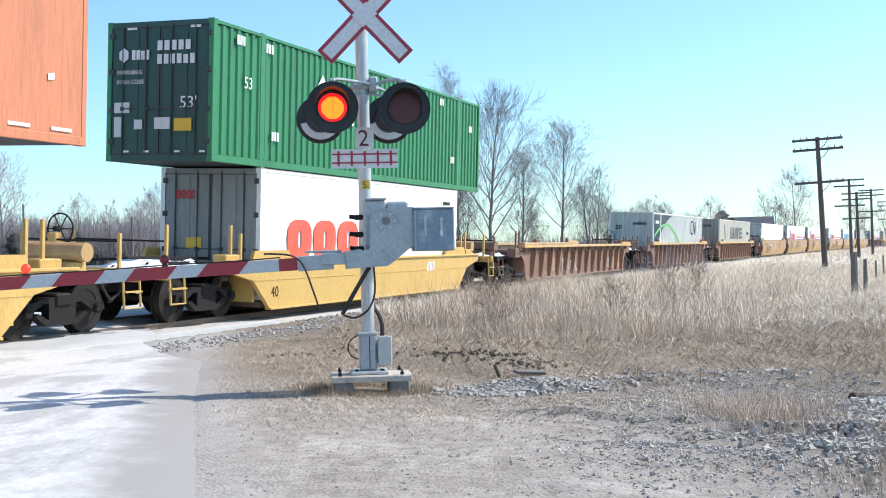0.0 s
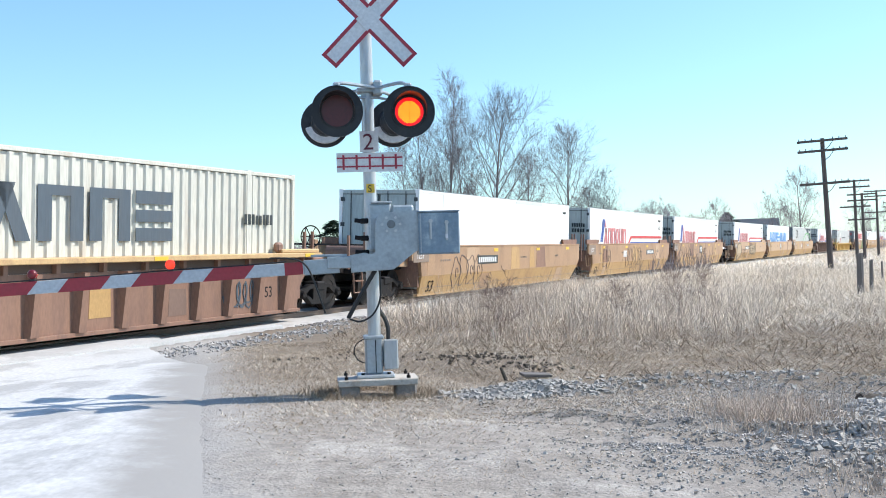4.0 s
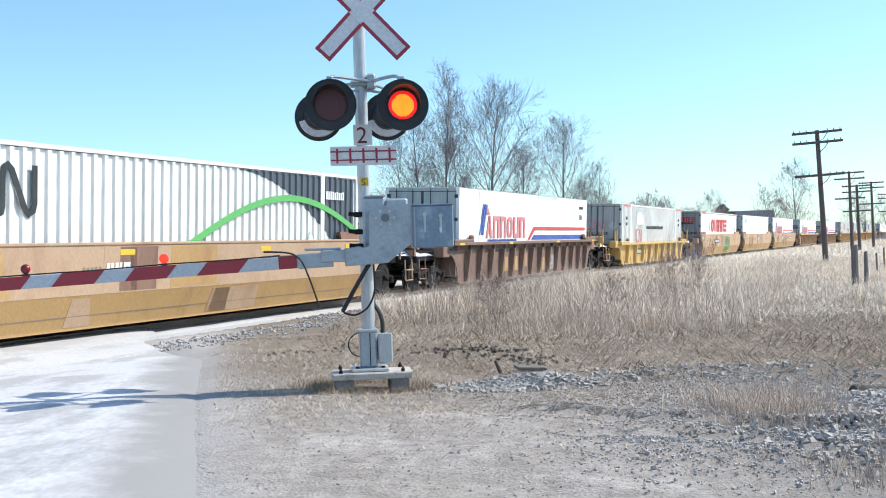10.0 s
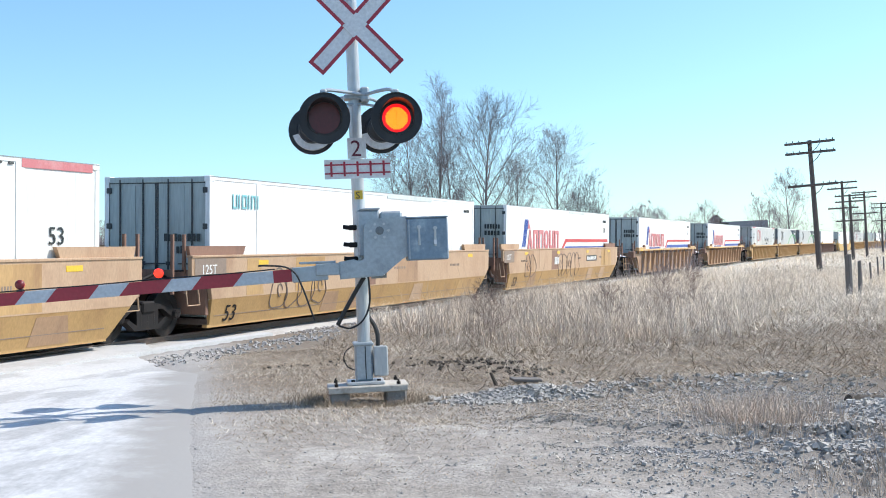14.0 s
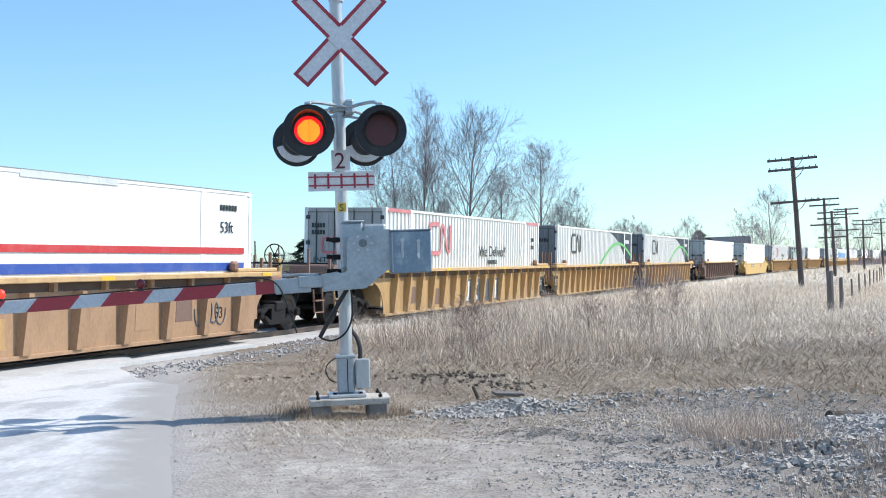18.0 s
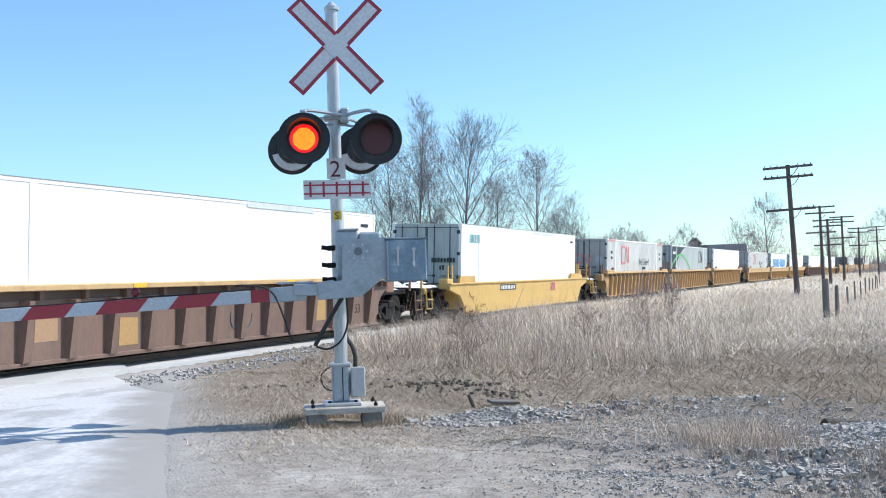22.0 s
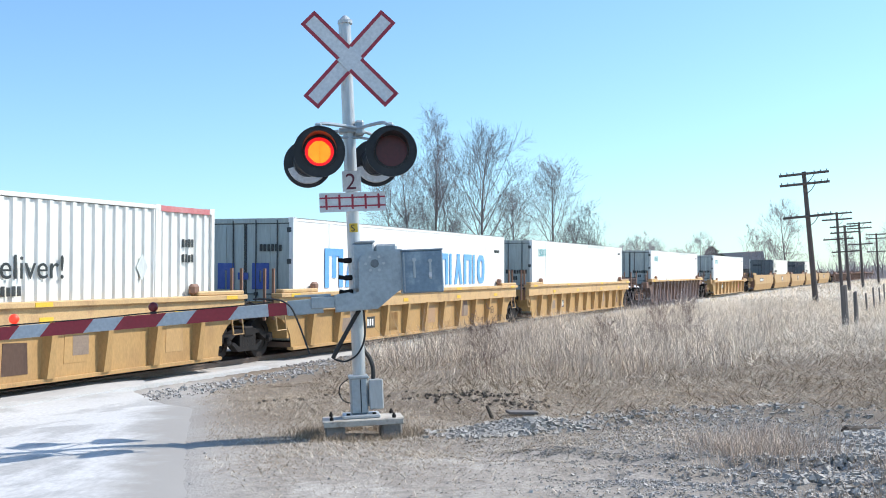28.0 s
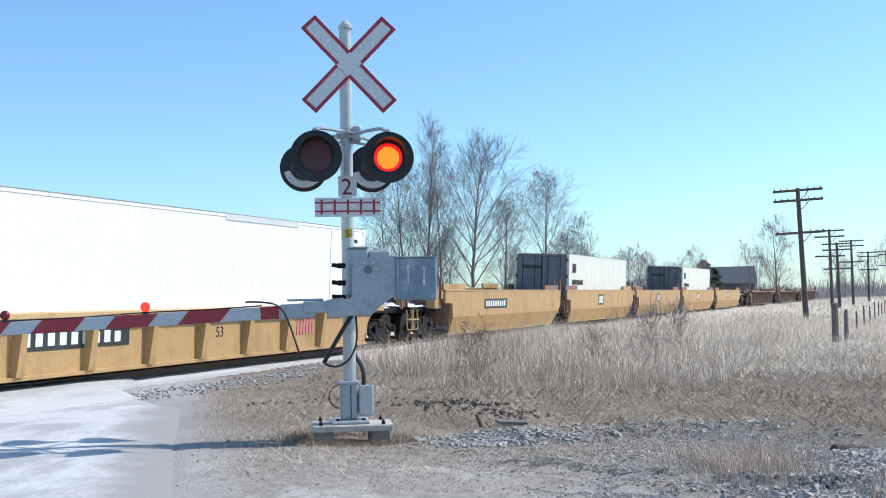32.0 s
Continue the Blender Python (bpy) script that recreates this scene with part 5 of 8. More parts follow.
def glyphs(plan, size, weight, gap=0.22, lean=0.0):
    """Blocky shapes in the x, z plane that stand for a painted name: o a frame, i a bar, t a bar with a cap, l a bar with a foot, c an open frame, n a gate, v a wedge, s a stack, - a dash."""
    bm = bmesh.new()
    x, t, h = 0.0, weight, size

    def bar(x0, x1, z0, z1):
        a = bm_prism(bm, [(x0 + lean * z0, z0), (x1 + lean * z0, z0), (x1 + lean * z1, z1), (x0 + lean * z1, z1)], -0.004, 0.004)
        return a

    for g in plan:
        w = size * {"i": 0.16, "-": 0.35, " ": 0.3, "w": 0.85}.get(g, 0.62)
        if g == "o":
            bar(x, x + t, 0, h), bar(x + w - t, x + w, 0, h), bar(x + t, x + w - t, 0, t), bar(x + t, x + w - t, h - t, h)
        elif g == "i":
            bar(x, x + t, 0, h)
            w = t
        elif g == "t":
            bar(x, x + w * 0.45, 0, h), bar(x + w * 0.62, x + w, 0, h)
        elif g == "l":
            bar(x, x + t, 0, h), bar(x + t, x + w, 0, t)
        elif g == "c":
            bar(x, x + t, 0, h), bar(x + t, x + w, 0, t), bar(x + t, x + w, h - t, h)
        elif g == "n":
            bar(x, x + t, 0, h), bar(x + w - t, x + w, 0, h), bar(x + t, x + w - t, h - t, h)
        elif g == "u":
            bar(x, x + t, 0, h), bar(x + w - t, x + w, 0, h), bar(x + t, x + w - t, 0, t)
        elif g == "a":
            bar(x, x + w, 0, h * 0.42), bar(x + w * 0.12, x + w * 0.88, h * 0.56, h)
        elif g == "e":
            bar(x, x + w, 0, h * 0.26), bar(x, x + w, h * 0.38, h * 0.62), bar(x, x + w, h * 0.74, h)
        elif g == "w":
            bar(x, x + t, 0, h), bar(x + w - t, x + w, 0, h), bar(x + w / 2 - t / 2, x + w / 2 + t / 2, h * 0.25, h), bar(x + t, x + w - t, h - t, h)
        elif g == "A":
            for a, b in ((0.0, 0.5 * w - t * 0.35), (w - t, 0.5 * w - t * 0.65)):
                bm_prism(bm, [(x + a, 0), (x + a + t, 0), (x + b + t, h), (x + b, h)], -0.004, 0.004)
        elif g in "OC":
            a0, a1 = (0, math.tau) if g == "O" else (0.7, math.tau - 0.7)
            pts = [(a0 + (a1 - a0) * k / 14) for k in range(15)]
            for a, b in zip(pts, pts[1:]):
                q = [(x + w / 2 + (w / 2 - e) * math.copysign(abs(math.cos(c)) ** 0.7, math.cos(c)), h / 2 + (h / 2 - e) * math.copysign(abs(math.sin(c)) ** 0.7, math.sin(c))) for c, e in ((a, 0), (b, 0), (b, t), (a, t))]
                bm_prism(bm, q, -0.004, 0.004)
        elif g == "-":
            bar(x, x + w, h / 2 - t / 2, h / 2 + t / 2)
        x += w + gap * size * (1 if g != " " else 0)
    return bm


def glyph_row(c, plan, size, weight, gap, lean, mat, x, z, width, label="", name="name", half=None, proud=0.006):
    """A painted name as a row of separate blocks that fills the width; on the near side, or on the front end if half is given."""
    step = {"i": 0.5, "-": 0.7, "w": 1.3}
    total = sum(step.get(g, 1.0) for g in plan)
    u = width / total
    for g in plan:
        w = u * step.get(g, 1.0)
        bm = glyphs(g, size, weight, 0, lean)
        xs = [v.co.x for v in bm.verts]
        f = (w - gap) / max(max(xs) - min(xs), 1e-3)
        if g not in "i":
            for v in bm.verts:
                v.co.x *= f
        if half is None:
            side_mark(c, bm, mat, x, z, label, name, proud)
        else:
            end_mark(c, bm, mat, x, z, half, label, name)
        label = ""
        x += w if half is None else -w


def band(points, width):
    """A painted stripe along points in the x, z plane."""
    bm = bmesh.new()
    rows = []
    pts = [Vector((x, 0, z)) for x, z in points]
    for i, p in enumerate(pts):
        d = (pts[min(i + 1, len(pts) - 1)] - pts[max(i - 1, 0)]).normalized()
        o = Vector((-d.z, 0, d.x)) * width / 2
        rows.append([bm.verts.new(p + o + Vector((0, y, 0))) if k else bm.verts.new(p - o + Vector((0, y, 0))) for k, y in ((0, -0.004), (1, -0.004), (1, 0.004), (0, 0.004))])
    for p, q in zip(rows, rows[1:]):
        for j in range(4):
            bm.faces.new((p[j], p[(j + 1) % 4], q[(j + 1) % 4], q[j]))
    bm.faces.new(rows[0]), bm.faces.new(rows[-1][::-1])
    return bm


def slab(points):
    bm = bmesh.new()
    return bm_prism(bm, points, -0.004, 0.004)

# ------------------------------------------------------------ the train: designs
def striped_van(end=None):
    """White van-type box with a faded red name and red over blue stripes along its rear half."""
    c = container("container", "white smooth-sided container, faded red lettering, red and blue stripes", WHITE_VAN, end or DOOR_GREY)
    glyph_row(c, "AnnOun", 0.76, 0.15, 0.10, 0.0, RED_FADED, -5.5, 1.25, 4.5, "faded red block lettering")
    for k in range(3):
        x = -5.85 + k * 0.16
        side_mark(c, slab([(x - 0.35, 1.35), (x - 0.24, 1.35), (x + 0.16, 2.40), (x + 0.05, 2.40)]), BLUE_INK, 0, 0, "slanted blue stripe", "stripe")
    side_mark(c, slab([(-5.45, 2.05), (-5.1, 2.05), (-5.4, 2.4)]), RED_FADED, 0, 0, "", "stripe")
    side_mark(c, bars(3.2, 0.16, 26, 0.3, 5), BLUE_INK, -5.3, 1.22 - 0.17, "row of small blue bars", "small_text")
    side_mark(c, slab([(-0.75, 1.17), (-0.5, 1.17), (0.15, 1.53), (7.75, 1.53), (7.75, 1.66), (0.0, 1.66)]), RED_INK, 0, 0, "red stripe", "stripe")
    side_mark(c, slab([(-0.3, 1.17), (7.75, 1.17), (7.75, 1.34), (0.0, 1.34)]), BLUE_INK, 0, 0, "blue stripe", "stripe")
    me = lettering("53ft", 0.34, BLACK_INK)
    side_mark(c, me, None, 6.75, 1.98, "black size letters", "size_text")
    side_mark(c, bars(0.7, 0.12, 6, 0.35, 2), BLACK_INK, 6.75, 2.45, "", "small_text")
    bar_row(c, (0.62, 0.17, 6, 0.3, 4), BLACK_INK, -0.45, 2.02, HALF53)
    bar_row(c, (0.62, 0.17, 5, 0.3, 6), BLACK_INK, -0.45, 1.78, HALF53)
    part("roof_patch", bm_box(bmesh.new(), 0.6, 3.2, -WIDE / 2 - 0.004, -WIDE / 2 + 0.02, TALL - 0.14, TALL - 0.02), PALE_GREY, c, "grey repair strip")
    return c


def plain_van(mark=True, end=None):
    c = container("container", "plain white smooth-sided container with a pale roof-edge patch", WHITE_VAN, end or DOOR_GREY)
    if mark:
        glyph_row(c, "uioini", 0.30, 0.04, 0.06, 0, TEAL_INK, -7.2, 2.25, 1.15, "pale teal lettering")
    bar_row(c, (0.9, 0.16, 8, 0.3, 8), BLACK_INK, -0.2, 1.55, HALF53)
    bar_row(c, (0.2, 0.16, 2, 0.3, 9), BLACK_INK, -0.5, 1.3, HALF53)
    side_mark(c, bars(0.5, 0.09, 6, 0.35, 2), BLACK_INK, 7.1, 2.5, "", "small_text")
    part("roof_patch", bm_box(bmesh.new(), 0.9, 4.2, -WIDE / 2 - 0.004, -WIDE / 2 + 0.02, TALL - 0.15, TALL - 0.02), PALE_GREY, c, "grey repair strip")
    return c


def ontario_van():
    c = container("container", "white container with a long row of sky-blue block capitals", WHITE_VAN, DOOR_GREY)
    glyph_row(c, "wAniiiwe-OniAniO", 0.98, 0.19, 0.13, 0, SKY_INK, -6.45, 1.22, 12.4, "large sky-blue block lettering")
    bm = slab([(0.1, 0), (0.34, 0), (0.34, 0.62), (0.1, 0.62)])
    glyph_row(c, "n-o", 0.62, 0.17, 0.1, 0, BLUE_INK, 0.75, 1.2, 1.5, "blue block lettering", half=HALF53)
    bar_row(c, (0.62, 0.17, 6, 0.3, 4), BLACK_INK, -0.4, 2.1, HALF53)
    side_mark(c, bars(0.6, 0.1, 6, 0.35, 3), BLACK_INK, 6.9, 2.3, "", "small_text")
    return c


def clarke_box():
    c = container("container", "white container with red block lettering and red corner trim", WHITE_STEEL, DOOR_MID, style="smooth")
    glyph_row(c, "Oinnne", 0.92, 0.21, 0.15, 0, RED_INK, -4.05, 1.46, 7.1, "red block lettering")
    glyph_row(c, "Oinnne", 0.36, 0.085, 0.06, 0, RED_INK, 1.0, 2.12, 1.9, "red block lettering", half=HALF53)
    end_mark(c, bars(0.95, 0.13, 10, 0.3, 3), BLACK_INK, 0.2, 1.98, HALF53, "", "small_text")
    bar_row(c, (0.9, 0.13, 9, 0.3, 4), BLACK_INK, -0.1, 1.3, HALF53)
    for x0, x1 in ((-HALF53 + 0.2, -HALF53 + 1.95), (HALF53 - 1.95, HALF53 - 0.2)):
        part("red_header", bm_box(bmesh.new(), x0, x1, -WIDE / 2 - 0.006, -WIDE / 2 + 0.05, TALL - 0.16, TALL - 0.02), RED_FADED, c, "red top trim")
    for i in range(46):
        x = -5.9 + i * 0.262
        me = wall_mesh(("dot",), lambda: solid(bm_box(bmesh.new(), -0.06, 0.06, -0.004, 0.004, 0, 0.035), "vent_slot", SEAL))
        part("vent_slot", me, None, c).location = (x, -WIDE / 2 - 0.004, TALL - 0.13)
    ob = side_mark(c, lettering("53", 0.42, BLACK_INK), None, 6.75, 1.5, "black size numerals", "size_text")
    side_mark(c, bars(0.16, 0.55, 2, 0.4, 3), BLACK_INK, -4.7, 1.55, "", "small_text")
    return c


def red_steel(label="white corrugated container with a large red emblem and black slogan", side=None, end=None, slogan=True):
    """Corrugated box with a two-letter red monogram in frames."""
    side = side or WHITE_STEEL
    c = container("container", label, side, end or DOOR_CREAM, style="pressed")
    ex, ez, eh = (-4.6, 1.6, 0.92) if slogan else (-4.85, 0.95, 0.64)
    monogram(c, RED_FADED, ex, ez, eh)
    if slogan:
        me = lettering("We Deliver!", 0.56, BLACK_INK)
        me.transform(Matrix.Diagonal((1.12, 1, 1, 1)))
        side_mark(c, me, None, 0.26, 1.5, "black slogan", "slogan", 0.008)
        side_mark(c, bars(1.1, 0.16, 9, 0.35, 3), BLACK_INK, 1.3, 1.22, "", "small_text")
    else:
        side_mark(c, bars(4.6, 0.17, 32, 0.35, 3), BLACK_INK, -2.3, 1.62, "row of small dark bars", "small_text")
        side_mark(c, slab([(-4.9, 1.86), (-3.15, 1.86), (-3.15, 2.62), (-4.9, 2.62)]), DOOR_GREY, 0, 0, "grey emblem field", "emblem", 0.006)
        side_mark(c, slab([(-4.03 - 0.8 * math.cos(math.pi * k / 14), 1.86 + 0.7 * math.sin(math.pi * k / 14)) for k in range(15)][::-1]), side, 0, 0, "white arch in the emblem", "emblem", 0.012)
    side_mark(c, slab([(5.4, 1.7), (5.58, 1.45), (5.76, 1.7), (5.58, 1.95)]), PALE_GREY, 0, 0, "grey diamond placard", "placard")
    for x in (-7.3, 6.9):
        side_mark(c, bars(0.42, 0.16, 4, 0.35, 6), BLACK_INK, x, 2.1, "", "small_text")
        side_mark(c, bars(0.42, 0.16, 4, 0.35, 7), BLACK_INK, x, 1.8, "", "small_text")
    for x0, x1 in ((-HALF53 + 0.2, -HALF53 + 1.9), (HALF53 - 1.9, HALF53 - 0.2)):
        part("red_header", bm_box(bmesh.new(), x0, x1, -WIDE / 2 - 0.006, -WIDE / 2 + 0.05, TALL - 0.12, TALL - 0.012), RED_FADED, c, "red top trim")
    for row in MONOGRAM:
        end_mark(c, band([(a * 0.5, b * 0.4) for a, b in row], 0.075), RED_FADED, 0.72, 1.58, HALF53, "red outlined emblem", "emblem")
    me = lettering("INTERMODAL" if slogan else "WORLDWIDE", 0.2, BLACK_INK)
    me.transform(Matrix.Diagonal((1.4 if slogan else 1.1, 1, 1, 1)))
    end_mark(c, me, None, 1.0 if slogan else 0.8, 1.3, HALF53, "black capitals", "small_text")
    end_mark(c, slab([(0, 0.25), (0.25, 0), (0.5, 0.25), (0.25, 0.5)]), DOOR_GREY, -0.58, 1.52, HALF53, "grey diamond placard", "placard")
    for z in (2.3, 2.1):
        bar_row(c, (0.45, 0.13, 5, 0.3, 4), BLACK_INK, 1.05, z, HALF53)
    return c


MONOGRAM = ([(0.92, 1.05), (0.18, 1.05), (0.05, 0.99), (0, 0.87), (0, 0.18), (0.05, 0.06), (0.18, 0), (1.04, 0), (1.17, 0.06), (1.2, 0.18), (1.2, 0.86)],
            [(1.2, 0.82), (1.24, 0.97), (1.34, 1.03), (1.46, 0.93), (1.83, 0.16), (1.96, 0.02), (2.1, 0.1), (2.14, 0.24), (2.14, 1.05)])


def monogram(c, mat, x, z, h):
    """The two joined outlined shapes of the emblem."""
    k = h / 1.05
    side_mark(c, band([(a * k, b * k) for a, b in MONOGRAM[0]], 0.16 * k), mat, x, z, "outlined emblem", "emblem", 0.008)
    side_mark(c, band([(a * k, b * k) for a, b in MONOGRAM[1]], 0.16 * k), mat, x, z, "outlined emblem", "emblem", 0.009)


def swoosh_steel(flip=False, side=None, end=None):
    """Pale corrugated box, one end slate blue behind a lime-green arc; flip: the slate end leads."""
    c = container("container", "pale corrugated container, one end slate blue under a lime-green arc", side or WHITE_STEEL, end or DOOR_DARK, style="pressed", doors=not flip)
    d = -1 if flip else 1
        # the slate field, in strips that follow the ridges
    me = wall_mesh(("slate", flip), lambda: corrugated_field(d))
    part("slate_field", me, None, c, "slate blue painted field").location = (0, -WIDE / 2 + 0.006, 0)
    line = [(d * (0.2 + 7.7 * k / 24), 1.05 + 1.18 * math.sin(math.pi * min(1, (k + 0.5) / 28)) + 0.0) for k in range(25)]
    side_mark(c, band(line, 0.14), LIME, 0, 0, "lime-green arc", "arc", 0.008)
    monogram(c, BLACK_INK, -5.6 if not flip else 3.7, 1.72, 0.8)
    side_mark(c, slab([(d * 5.3, 1.25), (d * 5.3 + 0.17, 1.0), (d * 5.3 + 0.34, 1.25), (d * 5.3 + 0.17, 1.5)]), PALE_GREY, 0, 0, "grey diamond placard", "placard", 0.008)
    bar_row(c, (1.0, 0.2, 9, 0.3, 5), WHITE_INK, 6.25 if not flip else -7.6, 2.25)
    end_mark(c, glyphs("on", 0.24, 0.045, 0.2), BLACK_INK, 0.9, 1.9, HALF53, "black outlined emblem", "emblem")
    bar_row(c, (0.8, 0.17, 7, 0.3, 5), BLACK_INK, -0.1, 2.15, HALF53)
    return c


def corrugated_field(d):
    """Strips that cover the part of a pressed wall inside an outline, 4 mm proud of it."""
    half = HALF53 - 0.08
    n = int(round(2 * half / 0.29))
    p = 2 * half / n
    xs = []
    for i in range(n):
        x = -half + i * p
        xs += [(x, 0), (x + 0.32 * p, 0), (x + 0.45 * p, 0.04), (x + 0.87 * p, 0.04)]

    def low(x):
        q = abs(x)
        if q < 1.9:
            return None
        return max(2.79 - 2.25 * ((q - 1.9) / 5.7) ** 2, 0.17)

    bm = bmesh.new()
    for (x0, y0), (x1, y1) in zip(xs, xs[1:]):
        if x0 * d < 1.9 or x1 * d < 1.9 or abs(x1) > 7.96:
            continue
        a, b = low(x0), low(x1)
        if a is None or b is None or a > 2.78 or b > 2.78:
            continue
        v = [bm.verts.new(q) for q in ((x0, y0, a), (x1, y1, b), (x1, y1, 2.79), (x0, y0, 2.79))]
        bm.faces.new(v)
    bmesh.ops.remove_doubles(bm, verts=bm.verts[:], dist=0.0005)
    me = bpy.data.meshes.new("slate_field")
    bm.to_mesh(me)
    bm.free()
    me.materials.append(SLATE)
    return me


def yanke_box():
    c = container("container", "cream corrugated container with large grey serif lettering", CREAM_STEEL, DOOR_TAUPE, style="pressed", doors=False)
    glyph_row(c, "uAnne", 0.92, 0.17, 0.16, 0, SLATE, -2.96, 1.4, 6.4, "large slate lettering", proud=0.008)
    side_mark(c, slab([(-6.2, 2.5), (-5.9, 2.5), (-5.3, 1.7), (-5.3, 1.3), (-5.6, 1.3), (-5.6, 1.6)]), SLATE, 0, 0, "slate emblem", "emblem", 0.008)
    side_mark(c, bars(1.2, 0.22, 8, 0.35, 4), BLACK_INK, 5.9, 1.75, "", "small_text", 0.008)
    end_mark(c, bars(1.2, 0.16, 9, 0.35, 4), BLACK_INK, 0.5, 2.3, HALF53, "", "small_text")
    end_mark(c, slab([(0, 0.2), (0.2, 0), (0.4, 0.2), (0.2, 0.4)]), DOOR_DARK, 0.8, 0.9, HALF53, "dark placard", "placard")
    return c


def green_box():
    c = container("container", "bright green corrugated container with shade-darkened green doors and white markings", GREEN, GREEN_SHADED, style="pressed")
    bar_row(c, (0.85, 0.2, 5, 0.3, 4), WHITE_INK, 0.05, 2.28, HALF53)
    bar_row(c, (0.95, 0.2, 6, 0.3, 5), WHITE_INK, 0.05, 2.0, HALF53)
    end_mark(c, lettering("53'", 0.36, WHITE_INK), None, -0.5, 1.08, HALF53, "white size numerals", "size_text")
    end_mark(c, lettering("WARNING", 0.13, WHITE_INK), None, 1.05, 1.80, HALF53, "white capitals", "small_text")
    end_mark(c, lettering("HIGH CUBE", 0.13, WHITE_INK), None, 1.05, 1.60, HALF53, "white capitals", "small_text")
    end_mark(c, slab([(0.13 * math.cos(k * math.tau / 6 + 0.52), 0.15 * math.sin(k * math.tau / 6 + 0.52)) for k in range(6)]), WHITE_INK, 0.88, 2.2, HALF53, "white hexagon emblem", "emblem")
    end_mark(c, bars(0.45, 0.2, 4, 0.2, 8), WHITE_INK, 0.68, 2.1, HALF53, "", "small_text")
    end_mark(c, slab([(0, 0), (0.42, 0), (0.42, 0.26), (0, 0.26)]), YELLOW_INK, -0.38, 0.62, HALF53, "yellow label", "sticker")
    for y, z, w, h in ((0.1, 0.66, 0.4, 0.24), (1.1, 1.0, 0.38, 0.22), (0.6, 0.66, 0.2, 0.2), (1.1, 0.5, 0.18, 0.42)):
        end_mark(c, slab([(0, 0), (w, 0), (w, h), (0, h)]), PALE_GREY, y, z, HALF53, "grey label", "sticker")
    for y in (-1.0, -0.4, 0.35, 0.85):
        end_mark(c, slab([(0, 0), (0.13, 0), (0.13, 0.04), (0, 0.04)]), WHITE_INK, y, 0.18, HALF53, "", "reflector")
    for y in (-0.75, 0.8):
        end_mark(c, slab([(0, 0), (0.24, 0), (0.24, 0.05), (0, 0.05)]), WHITE_INK, y, 2.72, HALF53, "", "reflector")
    side_mark(c, lettering("53", 0.36, WHITE_INK), None, -6.9, 1.62, "white size numerals", "size_text", 0.008)
    side_mark(c, slab([(0.32 * math.cos(k * math.tau / 6 + 0.52) - 3.3, 0.62 * math.sin(k * math.tau / 6 + 0.52) + 1.75) for k in range(6)]), WHITE_INK, 0, 0, "white hexagon emblem", "emblem", 0.008)
    side_mark(c, glyphs("noi", 0.45, 0.11, 0.2), WHITE_INK, -2.6, 1.8, "white lettering", "name", 0.008)
    side_mark(c, glyphs("nuoi", 0.38, 0.1, 0.2), WHITE_INK, -2.6, 1.3, "", "name", 0.008)
    for x, z in ((-7.2, 2.5), (-6.0, 2.5), (-5.7, 0.6), (4.4, 2.5), (7.0, 1.9), (5.4, 0.8)):
        side_mark(c, bars(0.35, 0.2, 3, 0.3, 5), WHITE_INK, x, z, "", "small_text", 0.008)
    return c


def orange_box():
    c = container("container", "faded orange smooth container with rust streaks and white reflectors", ORANGE, ORANGE)
    for x in (-6, -4.2, -2.4, -0.6, 1.2, 3.0, 4.6, 6.2, 7.2):
        side_mark(c, slab([(0, 0), (0.5, 0), (0.5, 0.06), (0, 0.06)]), WHITE_INK, x, 0.2, "", "reflector")
    for x in (5.2, 7.1):
        side_mark(c, slab([(0, 0), (0.16, 0.03), (0.16, 0.14), (0, 0.11)]), WHITE_INK, x, 1.0, "", "reflector")
    return c


def lower_box():
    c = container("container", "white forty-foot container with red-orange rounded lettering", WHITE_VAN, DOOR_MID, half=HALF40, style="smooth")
    glyph_row(c, "OOOi", 0.95, 0.26, 0.08, 0, ORANGE_INK, -4.9, 0.85, 4.5, "large red-orange lettering")
    end_mark(c, glyphs("OOOi", 0.2, 0.05, 0.12), RED_INK, 0.9, 2.2, HALF40, "red lettering", "name")
    end_mark(c, slab([(0, 0), (0.4, 0), (0.4, 0.24), (0, 0.24)]), YELLOW_INK, 0.6, 1.1, HALF40, "yellow label", "sticker")
    side_mark(c, bars(0.6, 0.1, 5, 0.3, 5), BLACK_INK, 4.9, 2.4, "", "small_text")
    return c


def reefer_box():
    c = container("container", "cream forty-foot heated container with black markings and dark doors", REEFER_CREAM, DOOR_DARK, half=HALF40)
    side_mark(c, glyphs("on", 0.42, 0.08, 0.2), BLACK_INK, -5.5, 2.05, "black outlined emblem", "emblem")
    side_mark(c, bars(2.0, 0.24, 9, 0.3, 3), BLACK_INK, -5.5, 1.5, "row of dark bars", "name")
    bar_row(c, (0.9, 0.16, 8, 0.3, 5), BLACK_INK, 0.9, 2.2, HALF40)
    return c


# ------------------------------------------------------------ the train: consist
# each: middle of the unit along the track at the start, the well unit, the box on it (or None), the box's height
def plate(car, x, z, w=1.9, h=0.26, y=1.5, dark=True, seed=3, n=9, lean=0):
    if dark:
        decal(car, "number_board", slab([(0, 0), (w, 0), (w, h), (0, h)]), BLACK_INK, x, z, y=y + 0.006, lean=lean)
    for k in range(n):
        decal(car, "number_bar", bars(w * 0.9 / n, h * 0.6, 1, 0.42, seed + k), WHITE_INK if dark else BLACK_INK, x + 0.05 * w + k * w * 0.9 / n, z + h * 0.2, y=y + 0.014, lean=lean)


